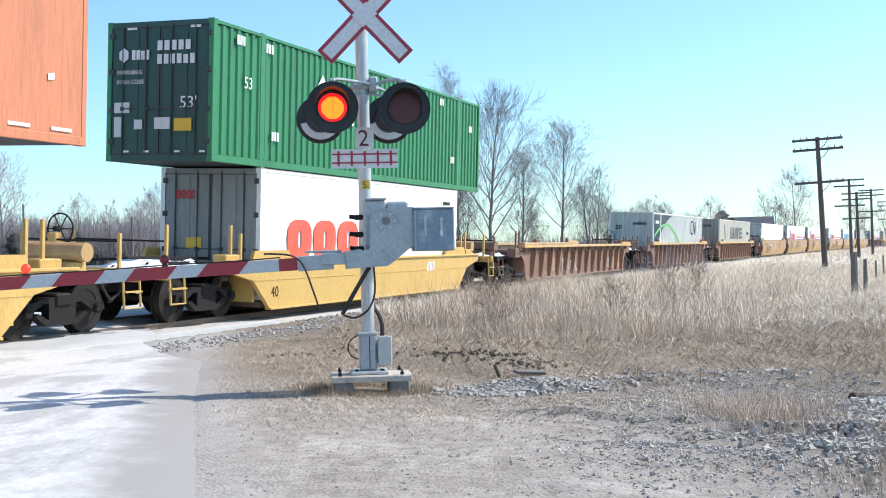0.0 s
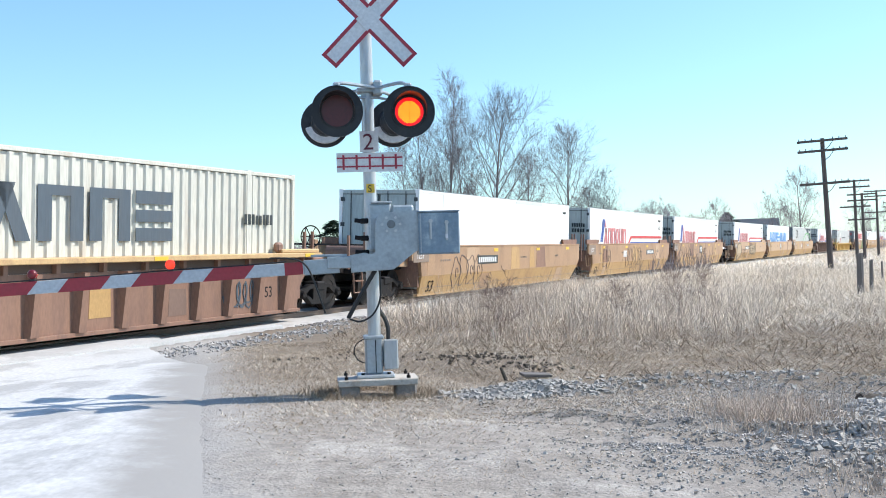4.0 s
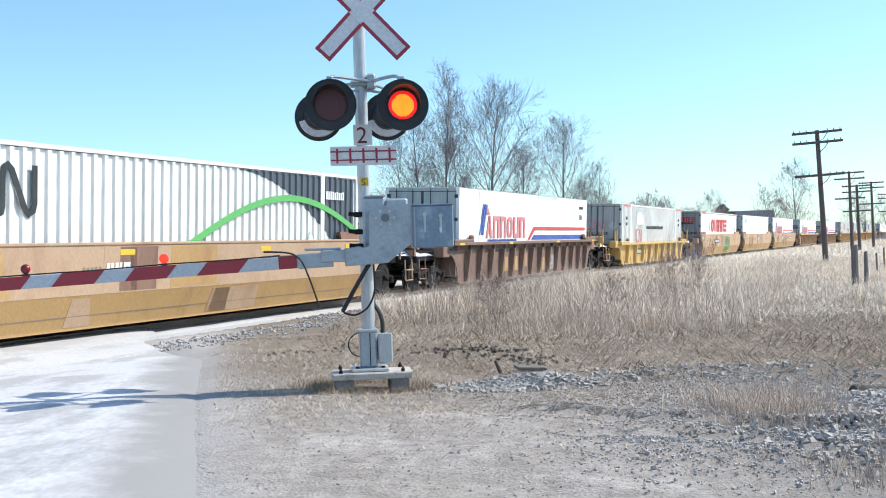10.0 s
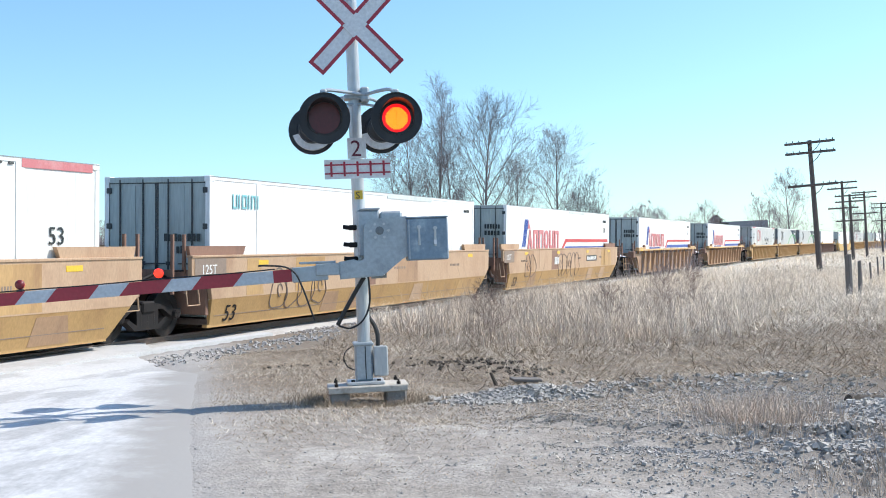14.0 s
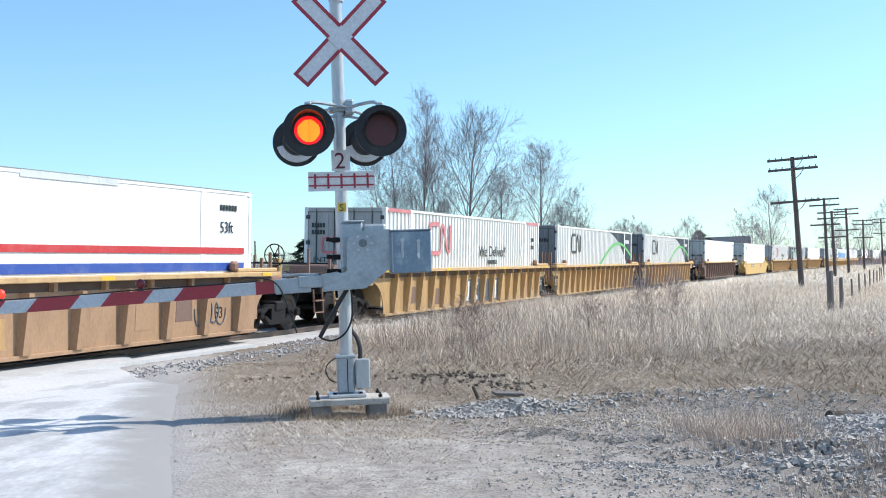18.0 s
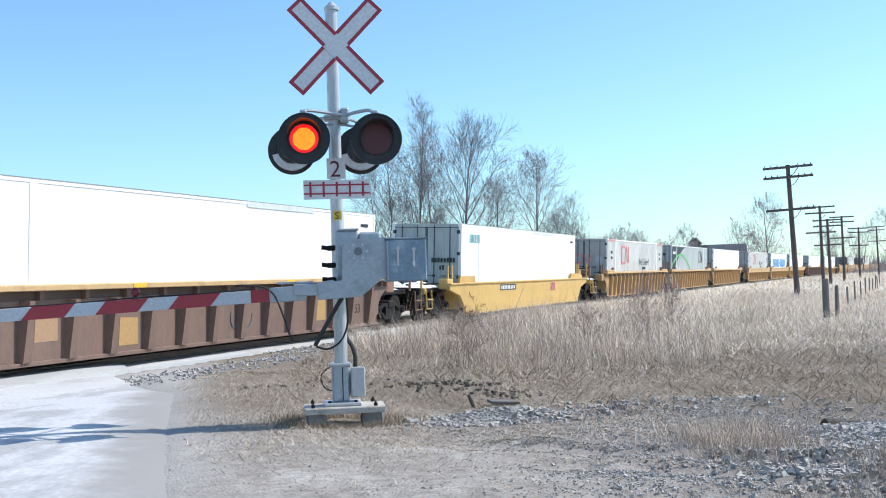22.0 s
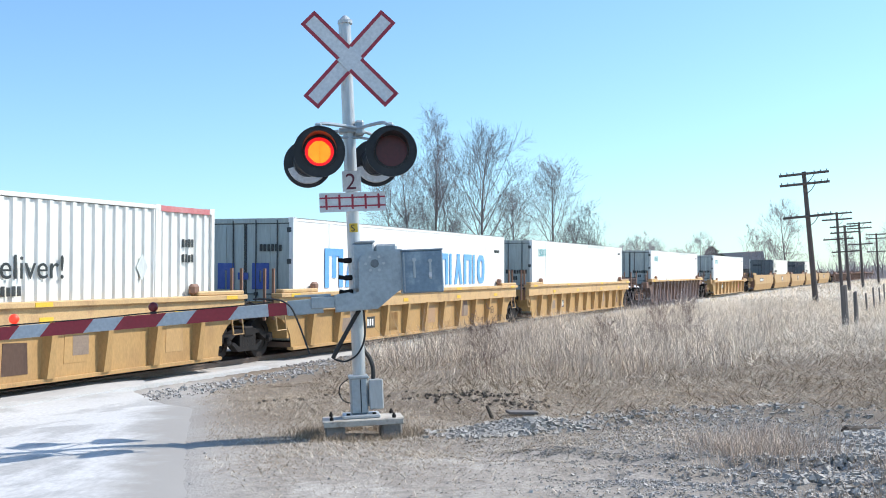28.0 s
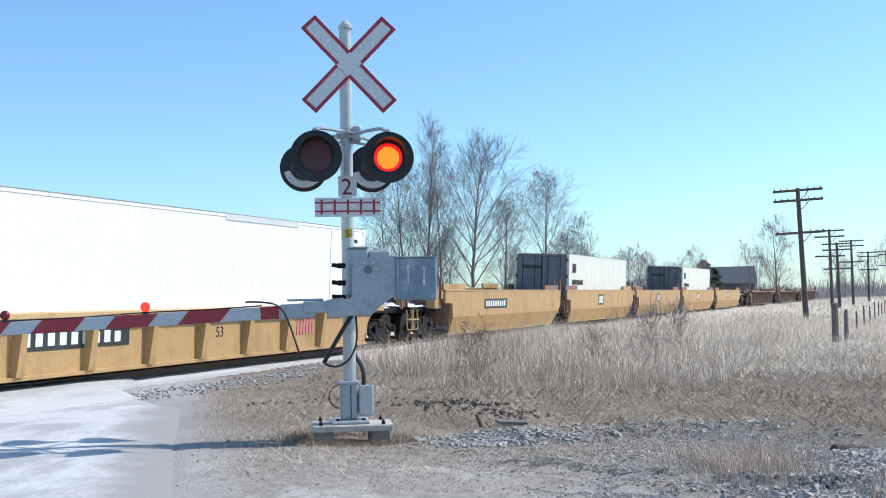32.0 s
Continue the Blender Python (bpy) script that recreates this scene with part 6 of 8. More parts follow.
def emblem(car, x, z, h=0.34, y=1.5, mat=None, board=None, lean=0):
    if board:
        decal(car, "emblem_board", slab([(-0.12, -0.08), (h * 2.6, -0.08), (h * 2.6, h + 0.08), (-0.12, h + 0.08)]), board, x, z, y=y + 0.004, lean=lean)
    for k, g in enumerate("ttn"):
        decal(car, "emblem", glyphs(g, h, h * 0.24, 0.12, 0.1), mat or WHITE_INK, x + k * h * 0.78, z, y=y + 0.009, lean=lean, label="blocky painted emblem")


def scrawl(car, x, z, w, h, mat, seed, y=1.5, r=0.035, lean=0):
    """One looping spray-painted line without any word."""
    rnd = random.Random(seed)
    pts, k, a = [], 0.0, rnd.uniform(0, 6.28)
    while k < w:
        rz = h * rnd.uniform(0.28, 0.5)
        for _ in range(9):
            a += rnd.uniform(0.55, 0.8)
            k += 0.028
            pts.append((k + 0.13 * math.cos(a), h / 2 + rz * math.sin(a)))
    decal(car, "graffiti", band(pts, r * 1.3), mat, x, z, y=y + 0.006, lean=lean, label="spray-painted scrawl")


def bubbles(car, x, z, w, h, n, fill, line, seed, r=0.035):
    """Fat rounded graffiti shapes across the fold of a smooth side: dark outlines, filled or not."""
    rnd = random.Random(seed)

    def folded(bm):
        for v in bm.verts:
            if v.co.z < 0.72:
                v.co.y += (0.72 - v.co.z) * 0.311
        return bm

    for k in range(n):
        cx, cz, rx, rz = x + w * (k + 0.5) / n, z + h / 2 + rnd.uniform(-0.04, 0.04), w / n * 0.56, h / 2 * rnd.uniform(0.85, 1.0)
        lobes, turn = rnd.choice((2, 3, 3, 4)), rnd.uniform(0, 6.28)

        def rim(a):
            q = 1 + 0.14 * math.sin(lobes * a + turn)
            return cx + rx * q * math.cos(a), min(max(cz + rz * q * math.sin(a), 0.22), 1.5)

        if fill:
            bm = bmesh.new()
            rows = []
            for i in range(1, 16):
                a = math.pi * i / 16
                (x0, z0), (_, z1) = rim(math.pi + math.pi - a + 0.0), rim(a)
                x0 = cx + rx * math.cos(a)
                rows.append([bm.verts.new((x0, 0, q)) for q in (z0 + 0.01, min(max(0.72, z0 + 0.02), z1 - 0.015), z1 - 0.01)])
            for p, q in zip(rows, rows[1:]):
                for j in range(2):
                    bm.faces.new((p[j], q[j], q[j + 1], p[j + 1]))
            decal(car, "graffiti", folded(bm), fill, 0, 0, y=1.506, label="filled graffiti shape")
        ring = [rim(math.tau * i / 26) for i in range(28)]
        decal(car, "graffiti", folded(band(ring, r)), line, 0, 0, y=1.511, label="sprayed graffiti outline")
        if rnd.random() < 0.7:
            eye = [(cx + 0.3 * rx * math.cos(math.tau * i / 12) + 0.1 * rx, cz + 0.32 * rz * math.sin(math.tau * i / 12)) for i in range(11)]
            decal(car, "graffiti", folded(band(eye, r)), line, 0, 0, y=1.513)


TILT = 17.3      # lower band of the smooth sides leans in under the fold


def dress_smooth(car, seed, half=HALF53, green=False, white=False):
    rnd = random.Random(seed)
    ob = decal(car, "size_text", lettering("53", 0.5, STEEL_DARK), None, -half + 0.35, 0.24, y=1.362, label="dark painted size numerals", lean=TILT)
    if seed % 3 == 0:
        emblem(car, -0.5, 0.98, 0.34, board=BLACK_INK)
    elif seed % 3 == 1:
        plate(car, -half * 0.45, 0.98, 2.0, 0.28, seed=seed)
    else:
        plate(car, half * 0.35, 1.0, 1.9, 0.26, seed=seed)
        emblem(car, -half * 0.3, 0.95, 0.3)
    for k in range(5):
        x = rnd.uniform(-half, half - 1.4)
        w = rnd.uniform(0.5, 1.6)
        decal(car, "paint_patch", slab([(0, 0), (w, 0), (w + rnd.uniform(-0.2, 0.1), 0.78), (0.04, 0.78)]), (OCHRE, RUST, TAN_LOW, TAN, BROWN)[(k + seed) % 5], x, 0.745, y=1.499, label="patch of other paint")
    for k in range(4):
        x = rnd.uniform(-half, half - 1.6)
        w = rnd.uniform(0.6, 1.8)
        decal(car, "paint_patch", slab([(0, 0), (w, 0), (w - rnd.uniform(0, 0.2), 0.5), (0.06, 0.5)]), (RUST, OCHRE, TAN)[(k + seed) % 3], x, 0.185, y=1.3365, lean=TILT, label="patch of other paint")
    decal(car, "weld_seam", slab([(-half, 0), (half, 0), (half, 0.014), (-half, 0.014)]), FADED, 0, 0.36, y=1.392, lean=TILT)
    for x in (-half * 0.8, -half * 0.25, half * 0.35, half * 0.86):
        decal(car, "sticker", slab([(0, 0), (0.42, 0), (0.42, 0.1), (0, 0.1)]), YELLOW_INK, x, 1.38, y=1.503)
    for k in range(4):
        x = -half + 1.2 + k * half * 0.5 + rnd.uniform(-0.3, 0.3)
        decal(car, "stencil", bars(rnd.uniform(0.4, 0.9), 0.07, rnd.choice((5, 7)), 0.4, seed + k), FADED, x, 1.12, y=1.503)
    decal(car, "capacity_board", slab([(0, 0), (1.15, 0), (1.15, 0.42), (0, 0.42)]), FADED, -half - 0.85, 1.12, y=1.505, label="grey-brown capacity board")
    decal(car, "capacity_text", lettering("125T", 0.27, WHITE_INK), None, -half - 0.62, 1.23, y=1.511, label="white capacity letters")
    if green:
        decal(car, "graffiti", slab([(0, 0), (2.6, 0), (2.5, 0.56), (2.7, 1.1), (0.1, 1.1)][:3] + [(2.5, 0.70), (0.05, 0.70)]), GRAFFITI_GREEN, 0.9, 0.74, y=1.503, label="green graffiti field")
        decal(car, "graffiti", slab([(0.1, 0), (2.3, 0.02), (2.5, 0.5), (0, 0.5)]), GRAFFITI_GREEN, 0.9, 0.20, y=1.346, label="green graffiti field", lean=TILT)
        scrawl(car, 1.1, 0.80, 1.9, 0.55, GRAFFITI_PALE, seed, 1.502, 0.018)
        scrawl(car, 1.1, 0.24, 1.9, 0.38, GRAFFITI_PALE, seed + 5, 1.360, 0.018, TILT)
    if white and seed == 43:
        bubbles(car, -half + 0.1, 0.24, 2.2, 1.24, 1, GRAFFITI_TAN, BLACK_INK, 5, 0.08)
        bubbles(car, -1.4, 0.5, 3.6, 0.92, 5, GRAFFITI_TAN, BLACK_INK, 9, 0.05)
        bubbles(car, -5.6, 0.34, 3.0, 0.7, 4, None, GRAFFITI_GREY, 13, 0.03)
    elif white:
        bubbles(car, -1.9, 0.42, 3.4, 1.0, 5, None, GRAFFITI_GREY, seed, 0.03)
        bubbles(car, -6.4, 0.45, 1.3, 0.95, 2, None, GRAFFITI_GREY, seed + 1, 0.03)
    elif seed % 2 == 1:
        bubbles(car, -half + 2.2, 0.30, 2.6, 1.0, 4, None, GRAFFITI_GREY, seed, 0.026)


def dress_ribbed(car, seed, half=HALF53, top=1.46, ink=None, tags=4, ribs=14):
    rnd = random.Random(seed)
    w = 2 * half / 14
    for k, (txt, size) in enumerate((("53", 0.34),)):
        decal(car, "size_text", lettering(txt, size, STEEL_DARK if ink is None else ink), None, half - 2 * half / ribs - 0.2, 0.5, y=1.323, label="dark painted size numerals")
    for x in (-half - 0.5, -half * 0.45, half * 0.3, half + 0.1):
        decal(car, "sticker", slab([(0, 0), (0.42, 0), (0.42, 0.075), (0, 0.075)]), YELLOW_INK, x, top - 0.088, y=1.534)
    for k in range(5):
        x = -half + 2 * half * (rnd.randrange(ribs - 1) + 1.0) / ribs - 0.3
        decal(car, "paint_patch", slab([(0, 0), (0.6, 0), (0.58, 0.5), (0.03, 0.52)]), (RUST, DUSK, TAN_LOW, OCHRE)[(k + seed) % 4], x, 0.3 + 0.1 * (k % 3), y=1.3225, label="patch of other paint")
    for i in range(tags):
        scrawl(car, -half + rnd.uniform(0.5, 2 * half - 2), 0.3, rnd.uniform(0.5, 0.9), 0.6, WHITE_INK if rnd.random() < 0.6 else SLATE, seed + i, 1.325, 0.025)


def make_train():
    J, E = "joint", "end"
    tan = "faded tan smooth-sided articulated well car"
    rib = "ribbed-sided well car with a buff top rail"
    cons = []

    def add(s, car, box=None, up=0.33):
        cons.append((s, car, box, up))

    a = drop_car("yellow well car with a deep dropped side sill", YELLOW, HALF40, 1)
    b = drop_car("yellow well car with a deep dropped side sill", YELLOW, HALF40, 2)
    for c in (a, b):
        decal(c, "size_text", lettering("40", 0.34, STEEL_DARK), None, -HALF40 + 0.2, 0.4, y=1.484, label="dark size numerals")
        emblem(c, 3.2, 0.75, 0.26, 1.48)
    ob, gb, lb = orange_box(), green_box(), lower_box()
    add(28.0 - 20.05, a, ob, 0.33 + TALL + 0.02)
    add(28.0, b, lb, 0.33)
    cons.append((28.0, None, gb, 0.33 + TALL + 0.02))

    brown = [ribbed_car("brown " + rib, E, E, BROWN, BUFF, seed=3 + i) for i in range(3)]
    for i, c in enumerate(brown):
        dress_ribbed(c, 20 + i)
    add(49.6, brown[0])
    sw1 = swoosh_steel(True, PALE_GREY, DOOR_GREY)
    add(65.11 + 8.08, brown[1], sw1)
    add(88.72 + 8.08, brown[2], yanke_box())

    van, whitev, whitem = striped_van(), plain_van(True), plain_van(False)

    def again(ob):
        return copy_thing(ob, Matrix())

    def three(ss, make, boxes, dress):
        kinds = ((E, J), (J, J), (J, E))
        for i, (s, k, bx) in enumerate(zip(ss, kinds, boxes)):
            c = make(*k, i)
            dress(c, i)
            add(s + 8.08, c, bx)

    three((112.24, 131.78, 151.32), lambda f, r, i: smooth_car(tan, f, r, mat=RUST, low=OCHRE, seed=30 + i), (whitem, van, again(van)), lambda c, i: dress_smooth(c, 31 + i, white=i == 1))
    three((175.0, 194.17, 213.78), lambda f, r, i: smooth_car(tan, f, r, seed=40 + i), (again(van), ontario_van(), swoosh_steel(False)), lambda c, i: dress_smooth(c, (43, 42, 44)[i], white=i == 0))
    onv = cons[-2][2]
    swb = cons[-1][2]
    c = ribbed_car("dull brown " + rib, E, E, DUSK, DUSK, seed=50)
    dress_ribbed(c, 50, tags=1)
    add(237.36 + 8.08, c, again(van))
    c = ribbed_car("yellow ribbed-sided well car rolling on the rails", E, E, YELLOW, YELLOW, ribs=9, top=1.22, slot=False, seed=51)
    plate(c, -4.9, 0.60, 2.4, 0.3, 1.32)
    emblem(c, 3.4, 0.55, 0.34, 1.32, RED_INK)
    decal(c, "size_text", lettering("53", 0.3, STEEL_DARK), None, 0.4, 0.6, y=1.323)
    worldwide = red_steel("white corrugated container with a red emblem under a grey arch", slogan=False)
    add(260.42 + 8.08, c, worldwide)
    three((283.8, 303.48, 323.06), lambda f, r, i: smooth_car(tan, f, r, seed=60 + i), (clarke_box(), whitev, again(van)), lambda c, i: dress_smooth(c, (61, 63, 62)[i], green=i == 0, white=i == 2))
    for i, (s, bx) in enumerate(((346.11, again(van)), (369.47, again(van)))):
        c = ribbed_car("rusty tan " + rib, E, E, RUST, BUFF, seed=70 + i, ribs=12)
        dress_ribbed(c, 70 + i, ribs=12, tags=1)
        add(s + 8.08, c, bx)
    rs = red_steel()
    ochre = "ochre " + rib

    def ochre_unit(f, r, i, seed=80):
        return ribbed_car(ochre, f, r, OCHRE, BUFF, seed=seed + i, ribs=16)

    def ochre_dress(c, i, seed=80):
        dress_ribbed(c, seed + 5 + i, ribs=16, tags=0)
        for d in ((1,) if i == 0 else (-1, 1)):
            x = d * (HALF53 + 0.25) - 0.3
            decal(c, "capacity_board", slab([(0, 0), (0.6, 0), (0.5, -0.62), (0.1, -0.62)]), BLACK_INK, x, 1.0, y=1.328)
            decal(c, "capacity_text", lettering("25T", 0.26, WHITE_INK), None, x + 0.05, 0.66, y=1.334, label="white capacity letters")
        if i == 0 and seed == 80:
            for k in range(4):
                x = -HALF53 + 2 * HALF53 * (k + 6.62) / 16
                decal(c, "graffiti", slab([(0, 0.02), (0.76, 0), (0.74, 0.8), (0.02, 0.84)]), SLATE, x, 0.24, y=1.325, label="dark sprayed field")
            for k, g in enumerate("uCin"):
                decal(c, "graffiti", glyphs(g, 0.66, 0.13, 0, 0.12), WHITE_INK, -HALF53 + 2 * HALF53 * (k + 6.72) / 16, 0.31, y=1.332, label="white sprayed shape")

    three((393.22, 412.31, 432.1), lambda f, r, i: ochre_unit(f, r, i), (rs, again(swb), again(swb)), ochre_dress)
    c = ribbed_car("dull brown " + rib, E, E, DUSK, BUFF, seed=90)
    dress_ribbed(c, 90, tags=1)
    add(455.95 + 8.08, c, again(whitem))
    c = drop_car("yellow well car with a deep dropped side sill", YELLOW, HALF53, 91)
    plate(c, -4.2, 0.86, 2.0, 0.22, 1.48)
    emblem(c, 3.0, 0.72, 0.34, 1.48, RED_FADED)
    add(479.45 + 8.08, c, again(whitev))
    three((502.55, 522.19, 541.79), lambda f, r, i: ochre_unit(f, r, i, 100), (again(rs), again(sw1), again(whitem)), lambda c, i: ochre_dress(c, i, 100))
    three((565.0, 584.56, 604.16), lambda f, r, i: ribbed_car("tan " + rib, f, r, TAN_LOW, BUFF, seed=110 + i, ribs=11, fascia=True), (again(rs), again(onv), again(whitev)), lambda c, i: (dress_ribbed(c, 110 + i, tags=0, ribs=11), decal(c, "faded_board", slab([(0, 0), (1.05, 0), (1.05, 0.34), (0, 0.34)]), FADED, -5.9, 0.42, y=1.325), decal(c, "faded_board", slab([(0, 0), (0.42, 0), (0.42, 0.34), (0, 0.34)]), FADED, 3.6, 0.52, y=1.325), plate(c, -4.5, 0.44, 1.0, 0.3, 1.323, n=6)))
    c = ribbed_car("dull brown " + rib, E, E, DUSK, BUFF, seed=120)
    dress_ribbed(c, 120, tags=1)
    add(627.94 + 8.08, c, again(whitev))
    c = ribbed_car("ochre-yellow ribbed-sided well car rolling on the rails", E, E, OCHRE, BUFF, ribs=9, top=1.22, slot=False, seed=121)
    plate(c, -5.4, 0.58, 3.0, 0.36, 1.32)
    emblem(c, 4.2, 0.52, 0.4, 1.32, RED_FADED)
    decal(c, "size_text", lettering("53", 0.32, STEEL_DARK), None, 0.6, 0.6, y=1.323)
    add(651.24 + 8.08, c, again(whitev))
    rf = reefer_box()
    kinds = ((E, J), (J, J), (J, J), (J, J), (J, E))
    for i, (s, k, bx) in enumerate(zip((680.3, 695.55, 710.7, 725.8, 741.0), kinds, (None, rf, None, again(rf), None))):
        c = smooth_car("tan smooth-sided articulated well car, short" + (" and empty" if bx is None else ""), *k, half=HALF40 + 0.05, mat=OCHRE, low=TAN_LOW, seed=130 + i)
        if i:
            emblem(c, -1.0, 0.95, 0.36, board=BLACK_INK)
        else:
            plate(c, -3.2, 0.95, 2.6, 0.34, seed=5)
        add(s, c, bx)
    for i, s in enumerate((765.5, 789.0, 812.5)):
        add(s, ribbed_car("empty brown " + rib, E, E, DUSK, BROWN, seed=140 + i))
    return cons


TRAIN = make_train()

# ------------------------------------------------------------ grass, stones and weeds
RNG = np.random.default_rng(7)


def triangles(name, tri, material):
    """One mesh from an array of triangles (n, 3, 3)."""
    n = len(tri)
    me = bpy.data.meshes.new(name)
    me.vertices.add(3 * n)
    me.vertices.foreach_set("co", np.ascontiguousarray(tri, dtype=np.float32).ravel())
    me.loops.add(3 * n)
    me.loops.foreach_set("vertex_index", np.arange(3 * n, dtype=np.int32))
    me.polygons.add(n)
    me.polygons.foreach_set("loop_start", np.arange(0, 3 * n, 3, dtype=np.int32))
    me.materials.append(material)
    me.update(calc_edges=True)
    return me


def blades(name, label, xs, ys, length, width, lean, material, category="grass", kind="stuff", curl=0.35, lift=0.0, flat=0.05):
    """Bent blades rooted at the places given: each two triangles and a tip."""
    n = len(xs)
    z = np.array([sheet_height(x, y) for x, y in zip(xs, ys)]) - 0.01 + lift
    root = np.stack([xs, ys, z], 1)
    comb = np.array([7.0 * noise.noise((x * 0.45, y * 0.45, 61)) for x, y in zip(xs, ys)])     # swaths lie the same way
    az = comb + RNG.normal(0, 1.5, n)
    tilt = np.abs(RNG.normal(0, 1, n)) * lean + flat
    tilt = np.minimum(tilt, 1.5)
    ln = length * RNG.uniform(0.5, 1.15, n)
    wd = width * RNG.uniform(0.6, 1.3, n)
    d1 = np.stack([np.cos(az) * np.sin(tilt), np.sin(az) * np.sin(tilt), np.cos(tilt)], 1)
    t2 = np.minimum(tilt + curl * RNG.uniform(0.2, 1.6, n), 1.62)
    d2 = np.stack([np.cos(az) * np.sin(t2), np.sin(az) * np.sin(t2), np.cos(t2)], 1)
    face = RNG.uniform(0, 2 * np.pi, n)
    side = np.stack([np.cos(face), np.sin(face), np.zeros(n)], 1) * wd[:, None] / 2
    mid = root + d1 * (ln * 0.55)[:, None]
    tip = mid + d2 * (ln * 0.45)[:, None]
    tri = np.concatenate([
        np.stack([root - side, root + side, mid + side * 0.8], 1),
        np.stack([root - side, mid + side * 0.8, mid - side * 0.8], 1),
        np.stack([mid - side * 0.8, mid + side * 0.8, tip], 1)])
    # keep each blade's triangles next to one another
    tri = tri.reshape(3, n, 3, 3).transpose(1, 0, 2, 3).reshape(3 * n, 3, 3)
    ob = new(name, triangles(name, tri, material))
    return tagged(ob, label, category, kind=kind)


def scatter(n, box, keep):
    """n places in the plan box (x0, x1, y0, y1), each kept with the chance that keep gives."""
    xs, ys = RNG.uniform(box[0], box[1], n), RNG.uniform(box[2], box[3], n)
    ok = np.array([RNG.random() < keep(x, y) for x, y in zip(xs, ys)])
    return xs[ok], ys[ok]


def clump(x, y, f, seed=0):
    return noise.noise((x * f, y * f, seed)) * 0.5 + 0.5


def off_road(x, y):
    return x - road_edge(y) + 0.45


def ramp(v, a, b):
    return min(max((v - a) / (b - a), 0.0), 1.0)


def build_grass():
    # flattened straw on the verge
    def verge(x, y):
        s, w = line_of(x, y)
        if off_road(x, y) < 0.5 or w > 11.0 or w < -6:
            return 0
        near = ramp(y + 0.5 * clump(x, y, 0.9, 21), 8.9, 10.6)
        patch = ramp(clump(x, y, 0.8, 4) + 0.3 * clump(x, y, 2.6, 14), 0.42, 0.78)
        right = 1 - 0.65 * ramp(x, 2.0, 3.6) * (1 - ramp(y, 12.4, 13.6))
        return (0.06 + 0.94 * near) * (0.3 + 0.7 * patch) * ramp(off_road(x, y) + 0.5 * clump(x, y, 1.2, 41), 0.6, 1.9) * right

    xs, ys = scatter(430000, (-3.4, 8, 7.2, 18.5), verge)
    blades("flattened_grass", "flattened dry brown grass matted over the earth of the verge", xs, ys, 0.075, 0.0055, 0.4, MAT, curl=0.8, flat=0.8)
    xs, ys = scatter(80000, (-3.4, 8, 8.0, 18.5), verge)
    blades("loose_straw", "loose pale straw standing up from the matted verge", xs, ys, 0.09, 0.004, 0.4, STRAW, curl=0.8, flat=0.7)
    xs, ys = scatter(26000, (-2.2, 7, 6.4, 10.5), lambda x, y: 0.8 * ramp(clump(x, y, 1.1, 9), 0.48, 0.7) if off_road(x, y) > 0.9 else 0)
    blades("sparse_grass", "sparse dry blades on trodden bare earth", xs, ys, 0.07, 0.004, 0.35, MAT, curl=0.5, flat=0.85)
    xs, ys = scatter(12000, (2.0, 7, 6.6, 9.2), lambda x, y: ramp(clump(x, y, 1.0, 31), 0.5, 0.7) * ramp(x, 2.0, 3.2))
    blades("tufts", "tufts of thin dead grass on the gravelly soil", xs, ys, 0.24, 0.005, 0.4, STALK, curl=0.5, flat=0.1)

    # dead grass grown up round the footing
    a = RNG.uniform(0, 2 * np.pi, 2600)
    r = 1 + np.abs(RNG.normal(0, 0.35, 2600))
    xs, ys = -0.77 + 0.47 * r * np.cos(a), 11.68 + 0.36 * r * np.sin(a)
    blades("footing_grass", "dry grass grown up round the concrete footing", xs, ys, 0.13, 0.005, 0.45, MAT, curl=0.7, flat=0.2)
    xs, ys = RNG.normal(2.75, 0.3, 1900), RNG.normal(9.8, 0.45, 1900)
    blades("brown_tuft", "brown tuft of dead grass among the loose stone", xs, ys, 0.24, 0.006, 0.4, STALK, curl=0.6, flat=0.1)

    # low brown grass on the open ground
    def low(x, y):
        s, w = line_of(x, y)
        if w > 11.2 or off_road(x, y) < 1.2:
            return 0
        return ramp(y + 0.6 * x, 12.0, 17.0) * (0.3 + 0.7 * clump(x, y, 0.5, 1))

    xs, ys = scatter(100000, (-2, 18, 11, 32), low)
    blades("low_grass", "low brown matted grass on rough ground", xs, ys, 0.30, 0.009, 0.5, MAT, curl=0.6, flat=0.75)
    xs, ys = scatter(42000, (-2, 18, 13, 32), low)
    blades("bleached_grass", "bleached lying grass over the brown mat", xs, ys, 0.26, 0.006, 0.4, STRAW, curl=0.6, flat=0.85)

    # upright dead weeds between the verge and the track
    def depth(x, y):
        return y - (15.0 + 2.6 * clump(x, y, 0.33, 6) + max(0, 0.9 - x) * 2.0)

    def weeds(x, y):
        s, w = line_of(x, y)
        if w > 11.4 or w < 2.2 or s > 60:
            return 0
        return (0.05 + 0.95 * ramp(depth(x, y), 0.0, 2.6)) * ramp(depth(x, y), -1.6, 0) * (0.12 + 0.88 * ramp(clump(x, y, 0.8, 2), 0.35, 0.62)) * (1 - 0.75 * ramp(x, 3.5, 7))

    def tall(xs, ys, lo, hi):
        return np.array([lo + (hi - lo) * ramp(depth(x, y), -0.5, 3.2) * (0.35 + 0.9 * clump(x, y, 0.7, 12)) for x, y in zip(xs, ys)])

    xs, ys = scatter(60000, (-1.5, 14, 14, 42), weeds)
